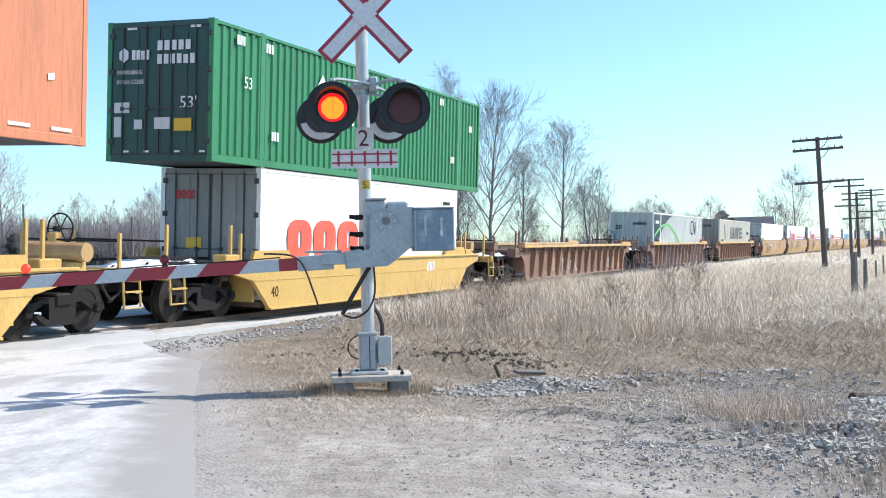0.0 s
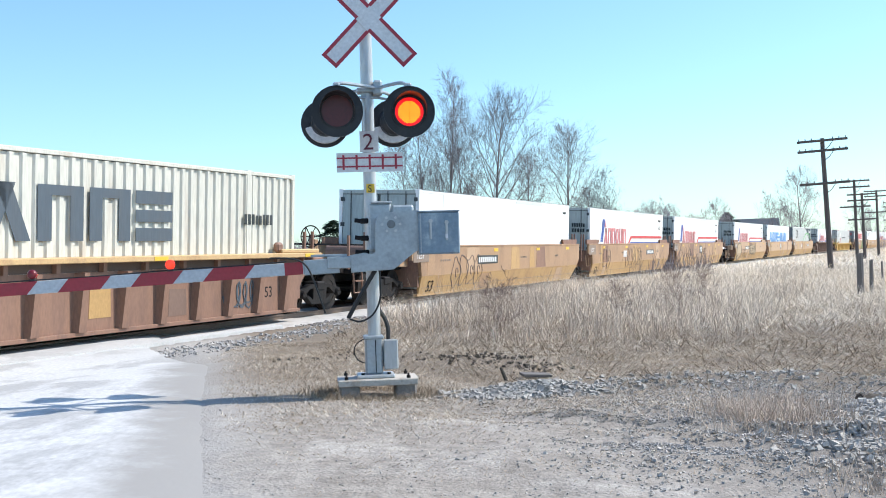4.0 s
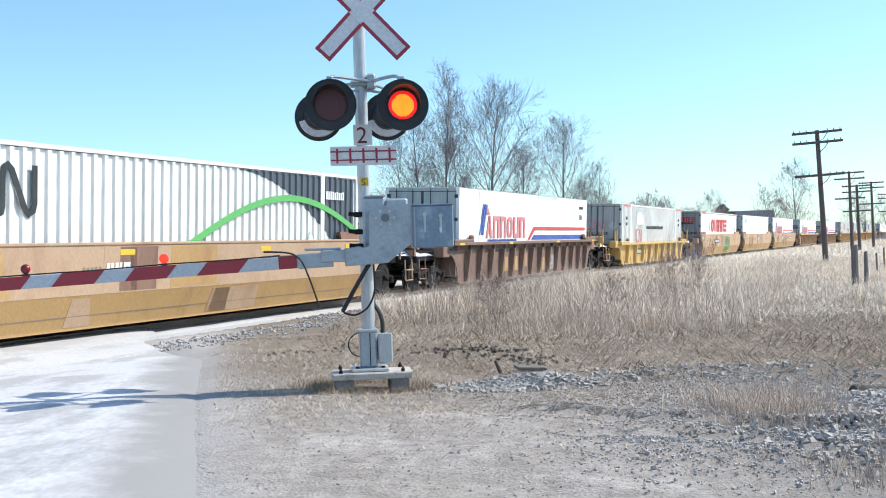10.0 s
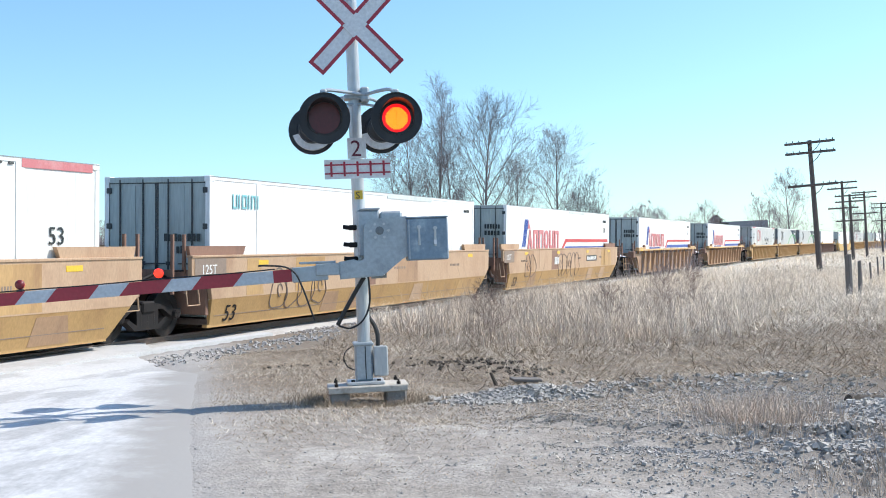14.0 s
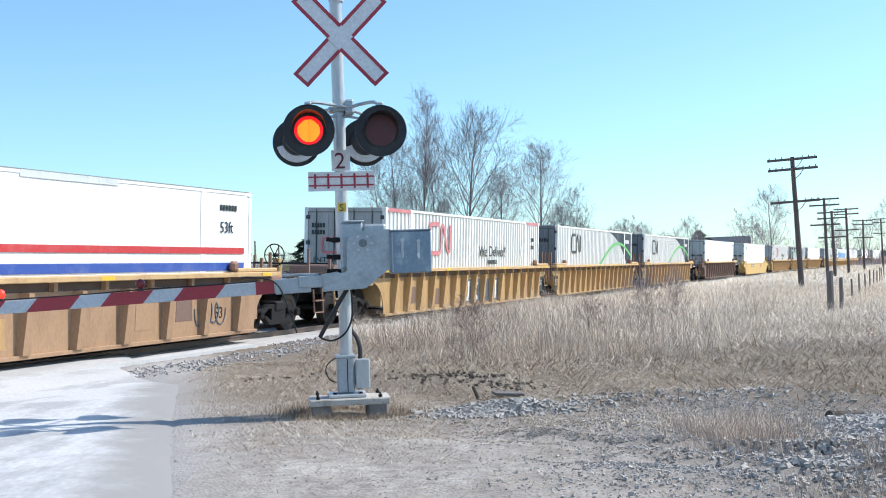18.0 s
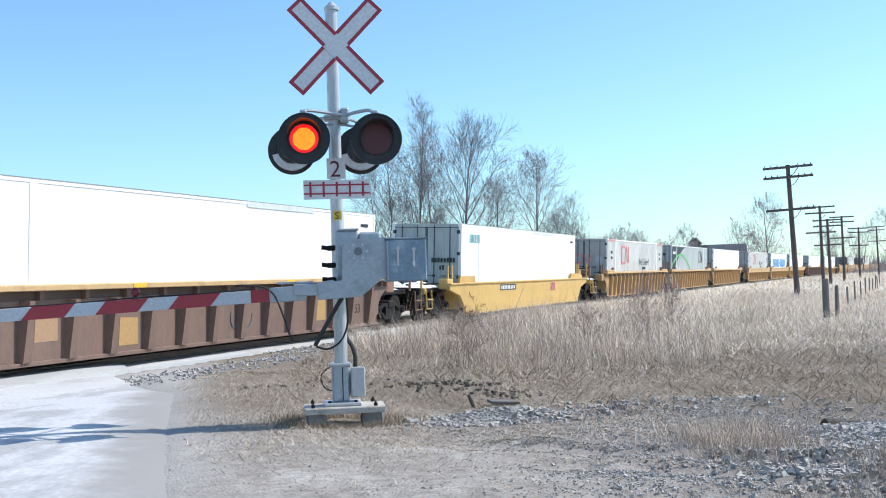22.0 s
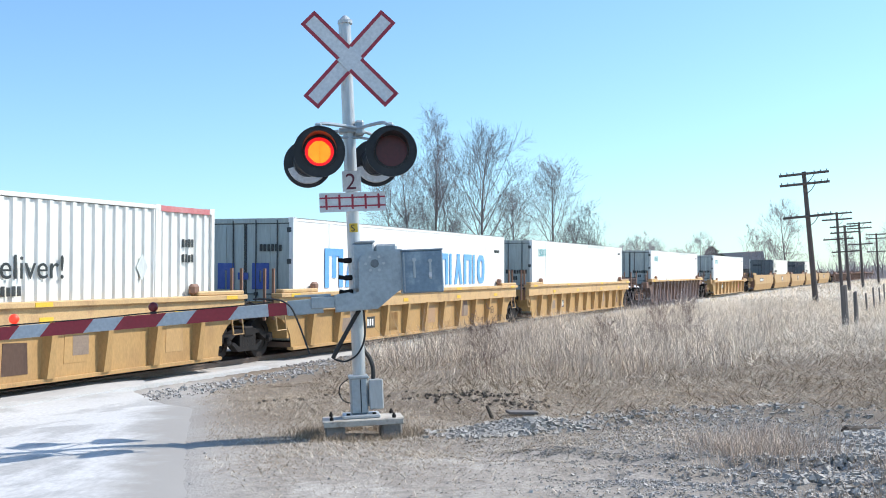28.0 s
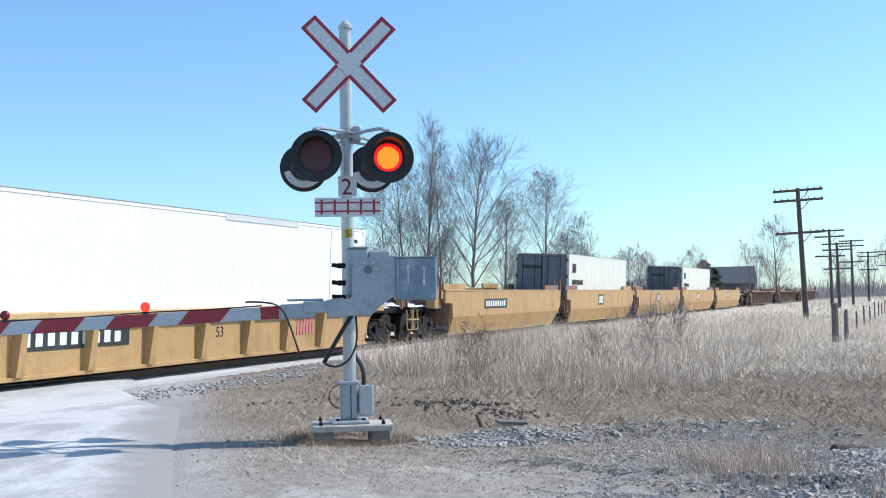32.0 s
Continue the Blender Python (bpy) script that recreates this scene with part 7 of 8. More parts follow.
    blades("dead_weeds", "thicket of upright grey-brown dead weeds before the track", xs, ys, tall(xs, ys, 0.22, 0.85), 0.008, 0.62, STALK, "weeds", curl=0.8)
    xs, ys = scatter(84000, (-1.5, 14, 14, 42), lambda x, y: weeds(x, y) * (0.4 + 0.6 * ramp(depth(x, y), 1.0, 4.0)) * (0.3 + 0.7 * ramp(clump(x, y, 0.5, 52), 0.42, 0.6)))
    blades("tall_straw", "tall pale straw among the dead weeds", xs, ys, tall(xs, ys, 0.22, 0.72), 0.009, 0.75, STRAW, curl=1.1)
    xs, ys = scatter(900, (-1.0, 10, 15, 30), weeds)
    blades("bare_stalks", "thin dark bare stalks standing above the weeds", xs, ys, tall(xs, ys, 0.3, 1.3), 0.008, 0.35, STALK, "weeds", curl=0.2)

    # the pale field along the line
    def field(x, y):
        s, w = line_of(x, y)
        if w > 11.3 or w < -14:
            return 0
        return ramp(s + 0.5 * w, 20, 26) * (0.3 + 0.7 * ramp(clump(x, y, 0.22, 8), 0.3, 0.55))

    xs, ys = scatter(260000, (3, 36, 17, 60), field)
    blades("straw_field", "pale bleached straw field beside the railway line", xs, ys, 0.62, 0.011, 0.4, STRAW, curl=0.6, flat=0.9)
    xs, ys = scatter(50000, (3, 36, 19, 60), field)
    blades("standing_straw", "standing pale straw stalks in the field", xs, ys, 0.62, 0.010, 0.45, STRAW, curl=0.8, flat=0.15)
    xs, ys = scatter(80000, (12, 110, 58, 210), field)
    blades("far_straw", "pale bleached straw field far along the line", xs, ys, 0.75, 0.045, 0.6, STRAW, curl=0.8, flat=0.55)

    def brown(x, y):
        s, w = line_of(x, y)
        if w > 9 or w < -16:
            return 0
        return ramp(s, 14, 22) * (1 - ramp(s, 60, 90)) * ramp(clump(x, y, 0.3, 3), 0.42, 0.62)

    xs, ys = scatter(36000, (3, 34, 13, 75), brown)
    blades("brown_grass", "patches of brown grass between the bleached straw", xs, ys, 0.50, 0.012, 0.7, STALK, curl=0.9, flat=0.4)


def stones(name, label, places, size, material, category="gravel", squash=0.7):
    """Broken stones as jittered octahedra and dodecahedron-like lumps."""
    bv = np.array([(x, y, z) for x in (-1, 1) for y in (-1, 1) for z in (-1, 1)]) * 0.8
    bf = np.array([(0, 1, 3), (0, 3, 2), (4, 6, 7), (4, 7, 5), (0, 4, 5), (0, 5, 1), (2, 3, 7), (2, 7, 6), (0, 2, 6), (0, 6, 4), (1, 5, 7), (1, 7, 3)])
    n = len(places)
    out = []
    for x, y in places:
        r = size * RNG.uniform(0.45, 1.35) * (1.35 if RNG.random() < 0.08 else 1)
        v = bv * RNG.uniform(0.45, 1.25, (len(bv), 3)) * np.array([1, RNG.uniform(0.6, 1), squash * RNG.uniform(0.6, 1.1)])
        a, b = RNG.uniform(0, 6.28), RNG.normal(0, 0.7)
        ca, sa, cb, sb = math.cos(a), math.sin(a), math.cos(b), math.sin(b)
        v = v @ np.array([[1, 0, 0], [0, cb, -sb], [0, sb, cb]]).T @ np.array([[ca, -sa, 0], [sa, ca, 0], [0, 0, 1]]).T
        v = v * r + np.array([x, y, sheet_height(x, y) + r * 0.35])
        out.append(v[bf])
    ob = new(name, triangles(name, np.concatenate(out), material))
    return tagged(ob, label, category, kind="stuff")


def build_stones():
    def pile(n, a, b, r, tail=0.0):
        k = RNG.uniform(0, 1, n)
        x = a[0] + (b[0] - a[0]) * k + RNG.normal(0, r, n)
        y = a[1] + (b[1] - a[1]) * k + RNG.normal(0, r, n)
        return list(zip(x, y))

    stones("gravel_spill", "spill of angular grey crushed stone on the verge", pile(1700, (0.3, 11.5), (1.4, 11.9), 0.22) + pile(170, (1.5, 12.1), (2.6, 12.5), 0.3), 0.026, SPILL)
    stones("gravel_bank", "bank of loose grey crushed stone beside the verge", pile(2900, (3.1, 8.6), (4.3, 10.4), 0.36) + pile(120, (2.6, 12.1), (4.8, 12.9), 0.4) + pile(900, (2.9, 7.4), (4.0, 9.0), 0.4) + pile(1000, (4.0, 9.2), (4.8, 10.8), 0.4), 0.027, SPILL)
    stones("fine_gravel", "fine dark gravel between the larger stones", pile(2500, (2.0, 9.6), (4.4, 12.3), 0.6) + pile(1800, (1.5, 10.6), (3.8, 12.4), 0.45) + pile(3500, (1.5, 7.8), (3.4, 9.8), 0.55), 0.0115, BALLAST_DARK)
    pts = []
    while len(pts) < 6500:
        s, w = RNG.uniform(14.5, 46), 9.4 + 2.9 * RNG.random() ** 0.7
        p = at_line(s, w)
        if off_road(p.x, p.y) > 0.2 and not (s < 21.3 and w > 11.4):
            pts.append((p.x, p.y))
    stones("ballast_shoulder", "grey crushed stone along the track shoulder", pts, 0.028, BALLAST)
    pts = [(x, y) for x, y in zip(*scatter(1500, (-2.6, 6, 6.3, 13), lambda x, y: 0.03 + 0.6 * ramp(off_road(x, y), 0.2, 1.4)))]
    stones("pebbles", "scattered small pebbles on bare earth", pts, 0.008, BALLAST)
    pts = [(x, y) for x, y in zip(*scatter(7000, (-2.6, 4.5, 6.2, 11.5), lambda x, y: (0.08 + 0.92 * ramp(clump(x, y, 1.3, 13) + 0.25 * clump(x, y, 4.0, 15), 0.5, 0.85)) * (0.1 + 0.9 * ramp(off_road(x, y), 0.5, 2.0))))]
    stones("earth_crumbs", "loose crumbs of dry earth on the trodden verge", pts, 0.0075, CRUMB, "soil", 0.4)
    # rows of gravelly crumbs pushed up by wheels
    pts = pile(1500, (0.7, 10.1), (2.6, 9.1), 0.12) + pile(1200, (0.9, 9.0), (2.4, 8.1), 0.12) + pile(1200, (0.6, 10.3), (2.4, 10.6), 0.3) + pile(2600, (1.6, 7.6), (3.6, 12.2), 0.6)
    stones("gravel_ridges", "low ridges of dark gravel along old wheel ruts", pts, 0.0085, BALLAST_DARK)
    stones("earth_clods", "dark damp clods of turned earth on the verge", pile(170, (-0.1, 15.0), (1.0, 14.2), 0.22) + pile(50, (1.0, 14.0), (1.1, 13.4), 0.14) + pile(40, (-2.2, 15.5), (-1.2, 15.9), 0.2), 0.024, CLOD, "soil")


SPILL = surface("crushed_limestone", (0.37, 0.345, 0.31), 0.9, spots=(0.26, 0.25, 0.235), amount=0.6, scale=5, grain=25, bump=0.6, vary=0.5, spec=0.3)
BALLAST_DARK = surface("dark_ballast_stone", (0.37, 0.345, 0.315), 0.9, spots=(0.24, 0.222, 0.20), amount=0.7, scale=9, grain=25, bump=0.6, vary=0.45, spec=0.3)
CLOD = surface("damp_earth", (0.085, 0.072, 0.06), 0.95, spots=(0.18, 0.155, 0.13), amount=0.6, scale=6, bump=0.5, vary=0.4, spec=0.2)
CRUMB = surface("dry_earth_crumbs", (0.42, 0.385, 0.34), 0.95, spots=(0.33, 0.295, 0.255), amount=0.7, scale=3, bump=0, vary=0.3, spec=0.2)
STEM = surface("red_brown_stems", (0.27, 0.20, 0.17), 0.9, vary=0.3, bump=0, spec=0.2)
MAT = surface("matted_grass", (0.40, 0.315, 0.228), 0.9, spots=(0.20, 0.155, 0.115), amount=0.9, scale=0.7, grain=6, bump=0, vary=0.45, spec=0.2)
build_grass()
build_stones()


# ------------------------------------------------------------ bare trees and shrubs
def tube_tris(a, b, ra, rb, n):
    """Side triangles of a tapered twig."""
    d = (b - a).normalized()
    u = d.orthogonal().normalized()
    v = d.cross(u)
    pa = [a + (u * math.cos(k * math.tau / n) + v * math.sin(k * math.tau / n)) * ra for k in range(n)]
    pb = [b + (u * math.cos(k * math.tau / n) + v * math.sin(k * math.tau / n)) * rb for k in range(n)]
    out = []
    for k in range(n):
        j = (k + 1) % n
        out.append((pa[k], pa[j], pb[j]))
        out.append((pa[k], pb[j], pb[k]))
    return out


def grow(height, seed, crown=0.2, wide=0.17, stems=1, limbs=26, twig=0.006, thick=0.013, rise=0.16, shoots=7, open_top=55):
    """Triangles of trunk and limbs, and of the finer crown: limbs leave a wavering trunk, bend upwards and carry shoots, twigs and tips."""
    rnd = random.Random(seed)
    wood, fine = [], []

    def aside(d, angle, az):
        u = d.orthogonal().normalized()
        v = d.cross(u)
        return (d * math.cos(angle) + (u * math.cos(az) + v * math.sin(az)) * math.sin(angle)).normalized()

    def shoot(store, p, d, ln, r, segs, lift, sides, sway=0.09):
        """A bent tapering shoot; gives its points back."""
        pts = [(p, d)]
        for k in range(segs):
            d = (d + Vector((rnd.gauss(0, sway), rnd.gauss(0, sway), lift + rnd.gauss(0, 0.05)))).normalized()
            q = p + d * (ln / segs)
            r0, r1 = max(r * (1 - 0.85 * k / segs), twig), max(r * (1 - 0.85 * (k + 1) / segs), twig)
            store.extend(tube_tris(p, q, r0, r1, sides))
            p = q
            pts.append((p, d))
        return pts

    def along(pts, f):
        x = f * (len(pts) - 1)
        i = min(int(x), len(pts) - 2)
        return pts[i][0].lerp(pts[i + 1][0], x - i), pts[i + 1][1]

    for st in range(stems):
        a = st * math.tau / stems + rnd.uniform(-0.4, 0.4)
        lean = 0.0 if stems == 1 else rnd.uniform(0.08, 0.2)
        base = Vector((math.cos(a) * 0.02 * height * (stems > 1), math.sin(a) * 0.02 * height * (stems > 1), -0.1))
        tall = height * (1 if st == 0 else rnd.uniform(0.75, 0.95))
        pts = shoot(wood, base, Vector((math.cos(a) * lean, math.sin(a) * lean, 1)).normalized(), tall, height * thick / stems ** 0.4, 9, 0.05, 7, 0.035)
        az = rnd.uniform(0, math.tau)
        count = max(8, int(limbs / stems ** 0.6))
        for i in range(count):
            k = (i + rnd.uniform(0.1, 0.9)) / count
            p, d = along(pts, crown + (0.97 - crown) * k)
            az += 2.4 + rnd.uniform(-0.5, 0.5)
            ln = wide * height * (1.25 - 0.95 * k) * (0.55 + 0.45 * min(1, k * 4)) * rnd.uniform(0.75, 1.15)
            limb = shoot(wood, p, aside(d, radians(open_top - 18 * k + rnd.uniform(-10, 10)), az), ln, max(height * thick * 0.36 * (1 - 0.75 * k), twig * 1.5), 5, rise, 4)
            for j in range(shoots):
                f = 0.2 + 0.8 * (j + rnd.random()) / shoots
                q, e = along(limb, min(f, 0.99))
                l2 = min(ln * (0.72 - 0.34 * f), 0.16 * height) * rnd.uniform(0.7, 1.25)
                sh = shoot(fine, q, aside(e, radians(rnd.uniform(22, 48)), rnd.uniform(0, math.tau)), l2, twig * 1.9, 2, 0.1, 3)
                for _ in range(6):
                    g, h = along(sh, rnd.uniform(0.15, 0.99))
                    tw = shoot(fine, g, aside(h, radians(rnd.uniform(20, 50)), rnd.uniform(0, math.tau)), l2 * rnd.uniform(0.4, 0.75), twig * 1.1, 1, 0.08, 3)
                    for _ in range(2):
                        g2, h2 = along(tw, rnd.uniform(0.3, 0.95))
                        shoot(fine, g2, aside(h2, radians(rnd.uniform(20, 50)), rnd.uniform(0, math.tau)), l2 * rnd.uniform(0.25, 0.45), twig * 0.9, 1, 0.08, 3)
    return np.array([[v[:] for v in t] for t in wood]), np.array([[v[:] for v in t] for t in fine])


def tree_kind(height, seed, twigs=None, **kw):
    w, c = grow(height, seed, **kw)
    return triangles("trunk", w, BARK), triangles("crown", c, twigs or TWIG)


def put_tree(kind, x, y, turn, scale=1.0, name="tree", label="bare grey deciduous tree without leaves behind the track", z=None):
    t = thing(name, label, "tree", group="bare trees")
    s, w = line_of(x, y)
    t.matrix_basis = pose(x, y, sheet_height(x, y) - 0.05 if z is None else z, 0, 0, turn)
    t.scale = (scale, scale, scale)
    part("trunk", kind[0], None, t)
    part("crown", kind[1], None, t)
    return t


def build_trees():
    big = tree_kind(9.9, 3, crown=0.2, wide=0.52, limbs=30, twig=0.0038, rise=0.1, open_top=50)
    slim = tree_kind(12.0, 5, crown=0.2, wide=0.34, stems=2, limbs=26, twig=0.0038, thick=0.010, rise=0.14, open_top=40)
    mid = tree_kind(8.9, 9, crown=0.25, wide=0.42, limbs=24, twig=0.0036, rise=0.1, open_top=46)
    small = tree_kind(6.9, 12, crown=0.1, wide=0.42, stems=3, limbs=24, twig=0.0036, rise=0.1, open_top=46)
    # Distant crowns take the pale wood colour with the haze painted in.
    distant = tree_kind(9.0, 14, HAZED_WOOD, crown=0.15, wide=0.46, limbs=20, twig=0.0062, shoots=5, rise=0.09, open_top=52)
    distant2 = tree_kind(9.0, 17, HAZED_WOOD, crown=0.12, wide=0.36, stems=2, limbs=20, twig=0.0062, shoots=5, rise=0.1, open_top=48)
    for x, y, k, turn, sc in ((-0.6, 70, slim, 0, 1.0), (0.75, 72, slim, 130, 0.86), (-2.0, 73, slim, 250, 0.72), (2.9, 66, big, 40, 0.98), (4.9, 70, mid, 100, 0.78),
                              (7.85, 75, mid, 80, 1.01), (10.3, 79, small, 10, 0.95), (11.6, 82, small, 190, 0.72),
                              (1.3, 78, small, 20, 0.9), (6.1, 80, small, 60, 0.7), (-3.2, 77, small, 70, 0.8), (-5.2, 80, mid, 220, 0.62)):
        put_tree(k, x, y, turn, sc)
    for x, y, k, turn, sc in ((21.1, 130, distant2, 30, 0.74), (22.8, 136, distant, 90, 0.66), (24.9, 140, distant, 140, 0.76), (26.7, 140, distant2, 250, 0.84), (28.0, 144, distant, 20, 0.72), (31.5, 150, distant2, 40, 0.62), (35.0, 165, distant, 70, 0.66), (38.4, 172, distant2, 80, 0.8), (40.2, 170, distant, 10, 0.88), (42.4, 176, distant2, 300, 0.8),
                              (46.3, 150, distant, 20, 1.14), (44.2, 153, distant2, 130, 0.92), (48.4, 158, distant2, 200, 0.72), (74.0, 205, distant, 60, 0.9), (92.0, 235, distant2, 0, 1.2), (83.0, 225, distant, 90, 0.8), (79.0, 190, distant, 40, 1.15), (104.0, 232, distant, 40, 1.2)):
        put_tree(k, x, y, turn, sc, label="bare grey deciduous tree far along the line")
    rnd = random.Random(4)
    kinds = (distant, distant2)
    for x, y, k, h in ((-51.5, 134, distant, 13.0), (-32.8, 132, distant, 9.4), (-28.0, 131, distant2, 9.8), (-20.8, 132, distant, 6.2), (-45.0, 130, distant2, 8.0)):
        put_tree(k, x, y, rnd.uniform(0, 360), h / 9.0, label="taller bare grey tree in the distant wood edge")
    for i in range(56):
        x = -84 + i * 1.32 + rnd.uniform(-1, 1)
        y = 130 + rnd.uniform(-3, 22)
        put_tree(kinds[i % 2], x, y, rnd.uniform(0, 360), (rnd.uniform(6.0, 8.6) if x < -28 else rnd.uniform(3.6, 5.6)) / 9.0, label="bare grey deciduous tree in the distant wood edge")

    # thin brush at the foot of the trees, and far woods
    def brush(name, label, spots, per, tall, wide, width):
        tri = []
        for x, y, f in spots:
            z0 = sheet_height(x, y) - 0.1
            for _ in range(per):
                a, r = rnd.uniform(0, math.tau), wide * math.sqrt(rnd.random())
                bx, by = x + r * math.cos(a), y + r * math.sin(a)
                h = tall * f * rnd.uniform(0.35, 1.0)
                lx, ly = rnd.gauss(0, 0.22) * h, rnd.gauss(0, 0.22) * h
                w = width * rnd.uniform(0.5, 1.3)
                g = rnd.uniform(0, math.tau)
                dx, dy = math.cos(g) * w / 2, math.sin(g) * w / 2
                tri.append(((bx - dx, by - dy, z0), (bx + dx, by + dy, z0), (bx + lx, by + ly, z0 + h)))
        ob = new(name, triangles(name, np.array(tri), HAZED_WOOD))
        tagged(ob, label, "bushes", kind="stuff")

    spots = [(rnd.uniform(-9, 16), rnd.uniform(60, 84), rnd.uniform(0.6, 1.1)) for _ in range(75)]
    brush("brushwood", "bare grey brushwood under the trees behind the track", spots, 120, 2.3, 1.8, 0.04)
    spots = []
    for _ in range(90):
        s = rnd.uniform(85, 330)
        p = at_line(s, 24 + rnd.uniform(0, 14))
        spots.append((p.x, p.y, rnd.uniform(0.5, 1.0)))
    brush("line_side_brush", "bare brush along the far side of the line", spots, 90, 3.0, 2.6, 0.09)
    spots = [(-95 + i * 0.55 + rnd.uniform(-1, 1), 140 + rnd.uniform(-6, 20), rnd.uniform(0.8, 1.15) if i * 0.55 < 62 else rnd.uniform(0.4, 0.65)) for i in range(175)]
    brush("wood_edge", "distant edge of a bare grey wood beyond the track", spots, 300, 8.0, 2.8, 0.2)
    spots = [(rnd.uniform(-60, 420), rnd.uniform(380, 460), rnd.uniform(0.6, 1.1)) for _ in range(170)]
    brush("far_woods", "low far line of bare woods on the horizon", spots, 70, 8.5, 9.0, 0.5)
    spots = [(rnd.uniform(60, 135), rnd.uniform(215, 300), rnd.uniform(0.4, 1.0)) for _ in range(90)]
    brush("far_thicket", "bare thicket beside the far line", spots, 90, 4.0, 3.2, 0.12)

    # shrubs near the weeds
    sh = grow(1.5, 21, crown=0.1, wide=0.34, stems=4, limbs=16, twig=0.0018, thick=0.005, rise=0.1, shoots=2)
    me1, me2 = triangles("stem", sh[0], STEM), triangles("twig", sh[1], STEM)
    for x, y, turn, sc in ((0.75, 18.0, 0, 0.8), (4.6, 23.5, 50, 0.8), (5.6, 25.2, 200, 0.85), (3.1, 21.0, 300, 0.6)):
        t = thing("shrub", "leafless reddish-brown shrub standing in dead weeds", "shrub", pose(x, y, sheet_height(x, y), 0, 0, turn), "shrubs")
        t.scale = (sc, sc, sc)
        part("stem", me1, None, t)
        part("twig", me2, None, t)


build_trees()


def conifer(x, y, h, r, seed):
    rnd = random.Random(seed)
    t = thing("conifer", "dense dark green conifer beyond the railway line", "tree", pose(x, y, sheet_height(x, y)), "conifers")
    part("trunk", bm_tube(bmesh.new(), (0, 0, -0.1), (0, 0, h * 0.85), 0.16, 0.04, 8), BARK, t)
    tri = []
    for _ in range(3600):
        k = rnd.random() ** 0.8
        z = h * (0.05 + 0.93 * k)
        rr = r * (1 - k * k) ** 0.6 * (0.5 + 0.5 * rnd.random()) * (0.6 + 0.4 * min(1, k * 4)) * (0.75 + 0.25 * math.sin(z * 7 + seed))
        a = rnd.uniform(0, math.tau)
        p = Vector((rr * math.cos(a), rr * math.sin(a), z))
        d = Vector((math.cos(a), math.sin(a), rnd.uniform(-0.5, 0.3))).normalized() * rnd.uniform(0.25, 0.6)
        sd = Vector((-math.sin(a), math.cos(a), rnd.uniform(-0.4, 0.4))) * rnd.uniform(0.06, 0.16)
        tri.append((p - sd, p + sd, p + d))
    part("needles", triangles("needles", np.array([[v[:] for v in q] for q in tri]), CONIFER), None, t)


conifer(44.4, 181, 7.2, 2.6, 1)
conifer(46.6, 184, 6.0, 2.2, 2)
conifer(-11.6, 118, 5.9, 2.5, 3)
conifer(-9.6, 122, 5.0, 2.3, 4)
for i in range(7):
    conifer(-56 + i * 2.3, 132 + (i % 3) * 3, 5.0 + (i * 37 % 10) * 0.12, 2.0, 10 + i)


# ------------------------------------------------------------ poles, posts, barn
def telegraph_pole(x, y, h, lean, turn):
    t = thing("telegraph_pole", "old dark wooden telegraph pole with three crossarms, leaning slightly", "pole", pose(x, y, sheet_height(x, y), 0, lean, 0), "telegraph poles")
    part("shaft", bm_tube(bmesh.new(), (0, 0, -0.4), (0, 0, h), 0.15, 0.105, 12), POLE_WOOD, t)
    c, s = math.cos(turn), math.sin(turn)
    for z in (h - 0.12, h - 0.62, h - 2.25):
        bm = bm_box(bmesh.new(), -1.2, 1.2, -0.055, 0.055, z - 0.06, z + 0.06, 0.01)
        bm.transform(Matrix.Rotation(turn, 4, "Z") @ Matrix.Translation((0, -0.16, 0)))
        arm = part("crossarm", bm, POLE_WOOD, t)
        for k in (-1.1, -0.8, -0.5, 0.5, 0.8, 1.1):
            bm = bm_tube(bmesh.new(), (k, -0.16, z + 0.06), (k, -0.16, z + 0.15), 0.03, 0.022, 6)
            bm.transform(Matrix.Rotation(turn, 4, "Z"))
            part("insulator", bm, GLASSY, arm)
        bm = bm_path(bmesh.new(), [(0.5, -0.15, z - 0.05), (0.3, -0.15, z - 0.32), (0.05, -0.14, z - 0.5)], 0.018, 6)
        bm.transform(Matrix.Rotation(turn, 4, "Z"))
        part("brace", bm, STEEL_DARK, t)


GLASSY = surface("dull_glass_insulator", (0.16, 0.20, 0.20), 0.25)
for x, y, h, ln in ((19.05, 57.0, 6.62, -2.0), (33.97, 95.0, 6.6, -0.6), (35.5, 97.5, 5.6, -1.0), (43.65, 116.0, 6.6, -0.4), (55.4, 142.0, 6.3, 0.4), (69.2, 170.0, 7.4, -1.0), (84.0, 200.0, 6.4, -1.5), (99.0, 228.0, 6.4, -1.0)):
    telegraph_pole(x, y, h, ln, -HEADING)


def fence_post(x, y, h, lean, r=0.075):
    t = thing("fence_post", "weathered grey wooden fence post in the straw", "post", pose(x, y, sheet_height(x, y) - 0.1, lean * 0.5, lean, 0), "fence posts")
    bm = bm_tube(bmesh.new(), (0, 0, -0.2), (0, 0, h), r * 1.1, r, 9)
    bmesh.ops.translate(bm, verts=[v for v in bm.verts if v.co.z > h - 0.01 and v.co.x > 0], vec=(0, 0, 0.03))
    part("shaft", bm, WOOD_GREY, t)


fence_post(11.25, 31.3, 1.25, 0, 0.09)
for i in range(10):
    k = i + 1
    fence_post(11.25 + k * 2.35, 31.3 + k * 5.4, 0.85 + (k * 53 % 7) * 0.03, ((k * 37 % 9) - 4) * 0.5, 0.035)
fence_post(12.05, 32.7, 1.1, 1, 0.05)

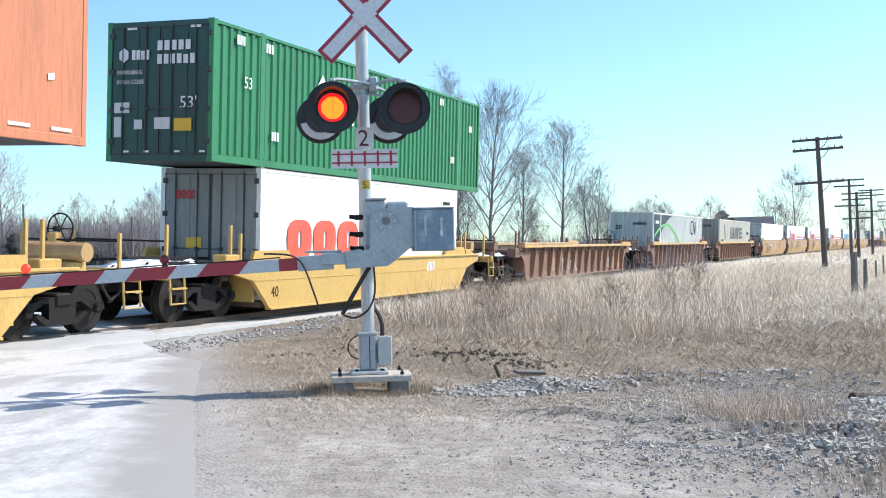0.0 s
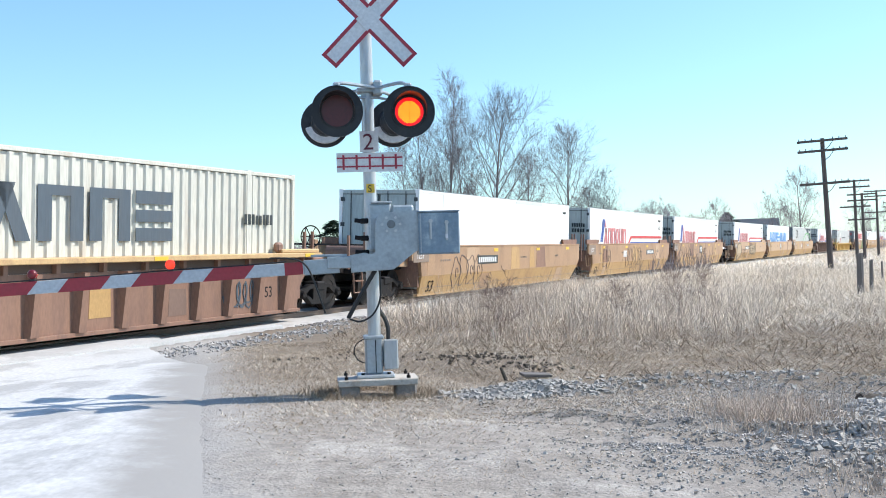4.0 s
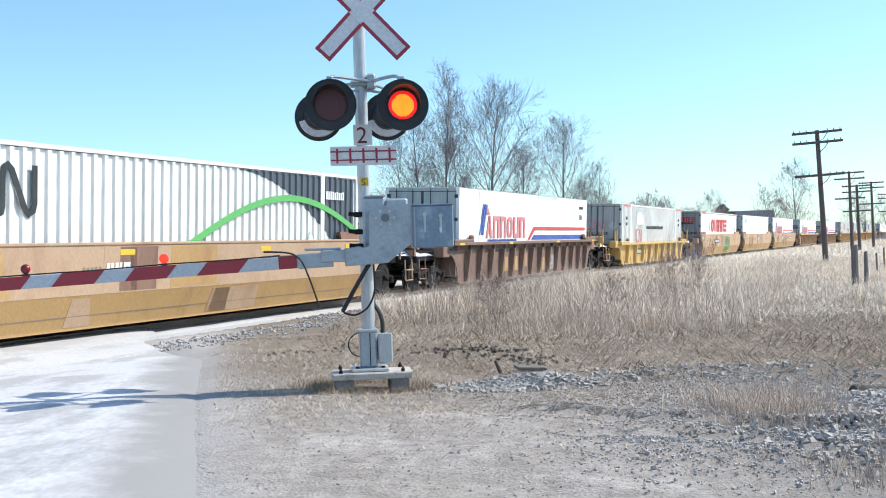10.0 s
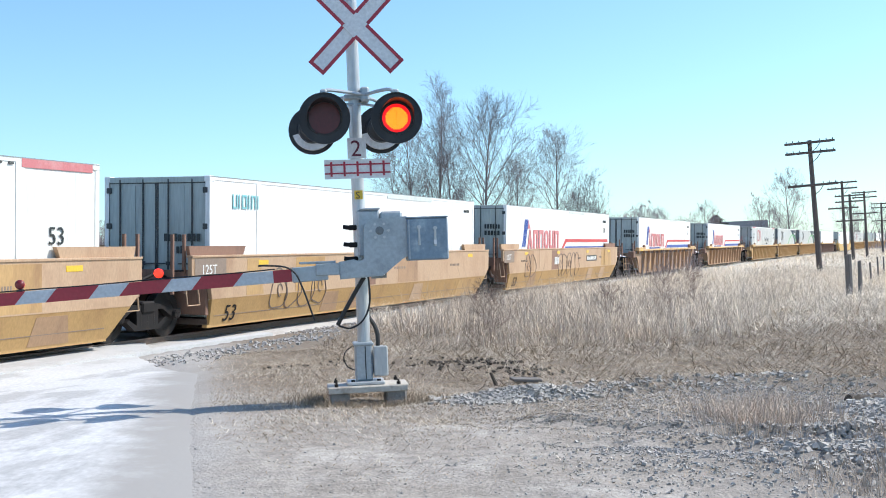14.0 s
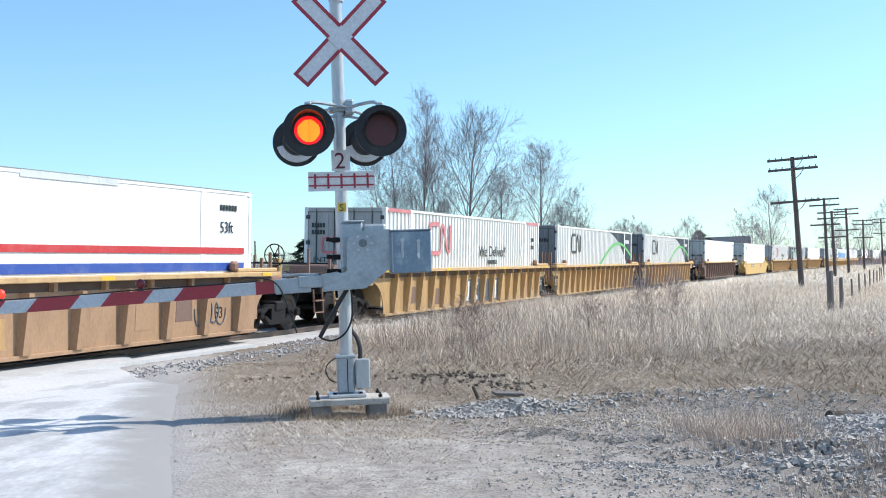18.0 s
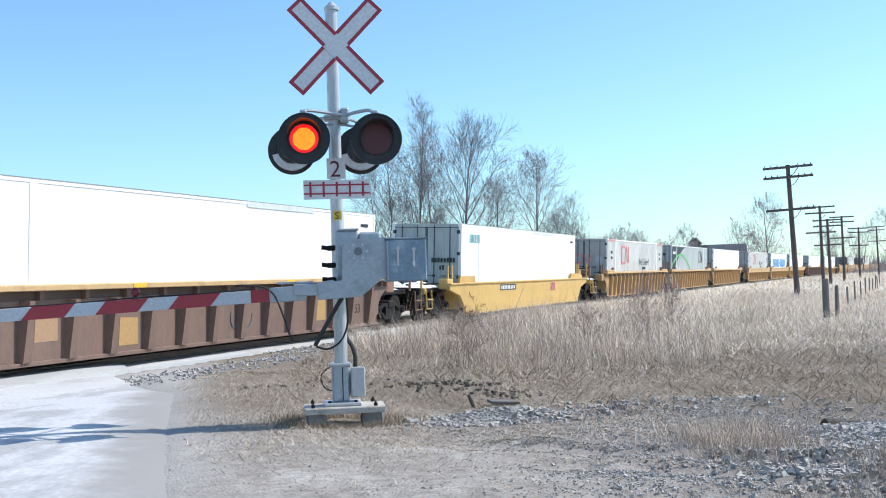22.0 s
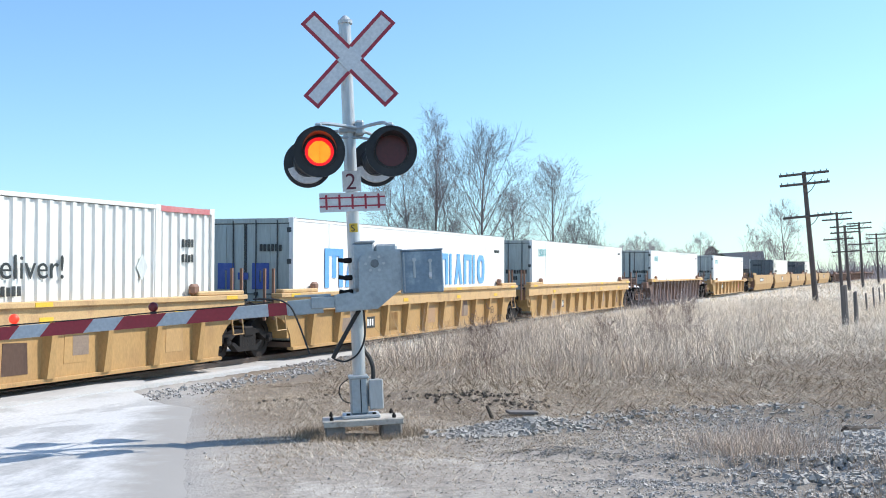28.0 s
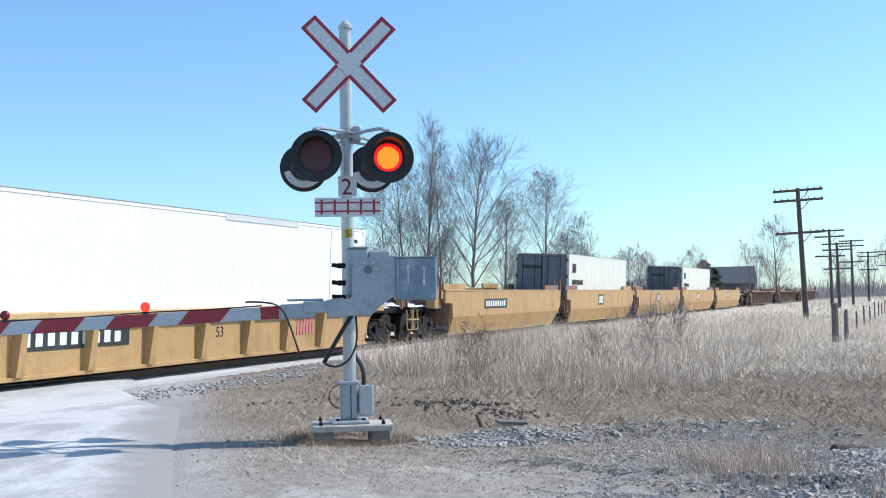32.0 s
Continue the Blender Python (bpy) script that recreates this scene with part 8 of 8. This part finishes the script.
for x, y, h in ((-45.5, 125, 8.2), (-34.5, 128, 6.6), (-30.0, 148, 6.9), (-26.5, 160, 7.4), (-24.6, 172, 7.6), (-22.8, 186, 7.2), (-21.2, 202, 7.7), (-58.0, 122, 9.0)):
    t = thing("utility_pole", "thin bare grey utility pole beyond the track", "pole", pose(x, y, sheet_height(x, y)), "utility poles")
    part("shaft", bm_tube(bmesh.new(), (0, 0, -0.3), (0, 0, h), 0.16, 0.11, 8), WOOD_GREY, t)


def build_barn():
    t = thing("barn", "low dark barn with a blue-grey metal roof in the distance", "barn", pose(56.0, 212, sheet_height(56, 212), 0, 0, -14))
    part("wall", bm_box(bmesh.new(), -5, 5, -6, 6, -0.3, 3.6), BARN_WALL, t)
    bm = bmesh.new()
    for s in (-1, 1):
        v = [bm.verts.new(p) for p in ((-5.4, s * 6.5, 3.4), (5.4, s * 6.5, 3.4), (5.4, 0, 6.6), (-5.4, 0, 6.6))]
        w = [bm.verts.new(q.co + Vector((0, 0, 0.16))) for q in v]
        bm.faces.new(v), bm.faces.new(w[::-1])
        for i in range(4):
            bm.faces.new((v[i], w[i], w[(i + 1) % 4], v[(i + 1) % 4]))
    part("roof", bm, BARN, t)
    for i in range(4):
        part("window", bm_box(bmesh.new(), -4.2 + i * 2.3, -3.2 + i * 2.3, -6.06, -5.98, 1.4, 2.6), SEAL, t)
    t = thing("shed", "long low white shed far behind the wagons", "shed", pose(33.5, 175, sheet_height(33.5, 175), 0, 0, -12))
    part("wall", bm_box(bmesh.new(), -6, 6, -3, 3, -0.3, 3.4), WHITE_STEEL, t)
    part("roof", bm_prism(bmesh.new(), [(-6.3, 3.3), (6.3, 3.3), (6.3, 3.5), (0, 4.3), (-6.3, 3.5)], -3.3, 3.3), PALE_GREY, t)


build_barn()
t = thing("log", "dark rotten log lying on the gravel bank", "log", pose(4.15, 11.35, sheet_height(4.15, 11.35) + 0.06, 0, 4, 20))
part("wood", bm_tube(bmesh.new(), (-0.15, 0, -0.06), (0.3, 0, -0.05), 0.07, 0.045, 9), CLOD, t)
t = thing("board", "short pale weathered board lying on the verge", "board", pose(0.95, 13.0, sheet_height(0.95, 13.0) + 0.03, 3, 4, 12))
part("plank", bm_box(bmesh.new(), -0.16, 0.18, -0.09, 0.09, -0.015, 0.015, 0.004), WOOD_GREY, t)
t = thing("stump", "short dark broken stub of wood in the verge", "stump", pose(0.62, 12.9, sheet_height(0.62, 12.9), -15, -22, 0))
part("wood", bm_tube(bmesh.new(), (0, 0, -0.05), (0, 0, 0.16), 0.026, 0.016, 8), CLOD, t)

# ------------------------------------------------------------ what moves
def motions():
    times = [0.5 * k for k in range(65)]
    for s, car, box, up in TRAIN:
        rows = [(t, rail_pose(s - travelled(t))) for t in times]
        if car is not None:
            walk(car, rows)
        if box is not None:
            walk(box, [(t, m @ pose(0, 0, up)) for t, m in rows])
    # the lamps flash in turn: an added dark disc turns across one lens and away from the other
    for k, sh in enumerate(UNLIT_DISCS):
        wide = (89.6, 85.9)[k]
        rows = [(0.0, 0 if k else wide)]
        n = 0
        while True:
            a = -0.05 + 1.459 * n          # the first lamp lights here
            b = a + 0.74                   # the second one here
            for t, left in ((a, True), (b, False)):
                if t > 0.1 and t < 31.9:
                    was, now = (0, wide) if left == (k == 0) else (wide, 0)
                    late = 0.038 if now == 0 else 0.0        # a lamp fades after the other one has lit
                    rows += [(t - 0.04 + late, was), (t + 0.04 + late, now)]
            n += 1
            if a > 32:
                break
        rows.append((32.0, rows[-1][1]))
        walk(sh, [(t, pose(0, -0.016, 0, 0, 0, g)) for t, g in rows])
    # the lamps on the arm flash with them: lit on one half, they turn it to the road and away
    for k, (ob, c) in enumerate(ARM_LAMPS):
        side, turn = k % 2 == 0, 180 if k % 2 == 0 else 0      # the second one is lit at the start
        rows = [(0.0, turn)]
        n = 0
        while -0.05 + 1.459 * n < 32:
            a = -0.05 + 1.459 * n
            for t, first in ((a, True), (a + 0.74, False)):
                if 0.2 < t < 31.8:
                    g0 = rows[-1][1]
                    rows += [(t - 0.1, g0), (t - 0.034, g0 + 60), (t + 0.033, g0 + 120), (t + 0.1, g0 + 180)]
            n += 1
        rows.append((32.0, rows[-1][1]))
        walk(ob, [(t, pose(*c, 0, 0, g)) for t, g in rows])
    # the wheels roll while they are near the crossing
    where = {car.name: s for s, car, box, up in TRAIN if car is not None}
    for w in ROLLING:
        tr = w.parent
        s = where[tr.parent.name] + tr.location.x
        near = [f / FPS for f in range(32 * FPS + 1) if -14 < s - travelled(f / FPS) < 75]
        if len(near) < 2:
            continue
        spot = Matrix.Translation(w.location)
        rows = [(t, spot @ Matrix.Rotation((travelled(near[0]) - travelled(t)) / 0.455, 4, "Y")) for t in near]
        if near[0] > 0:
            rows = [(0.0, spot)] + rows
        if near[-1] < 32:
            rows = rows + [(32.0, rows[-1][1])]
        walk(w, rows)


motions()
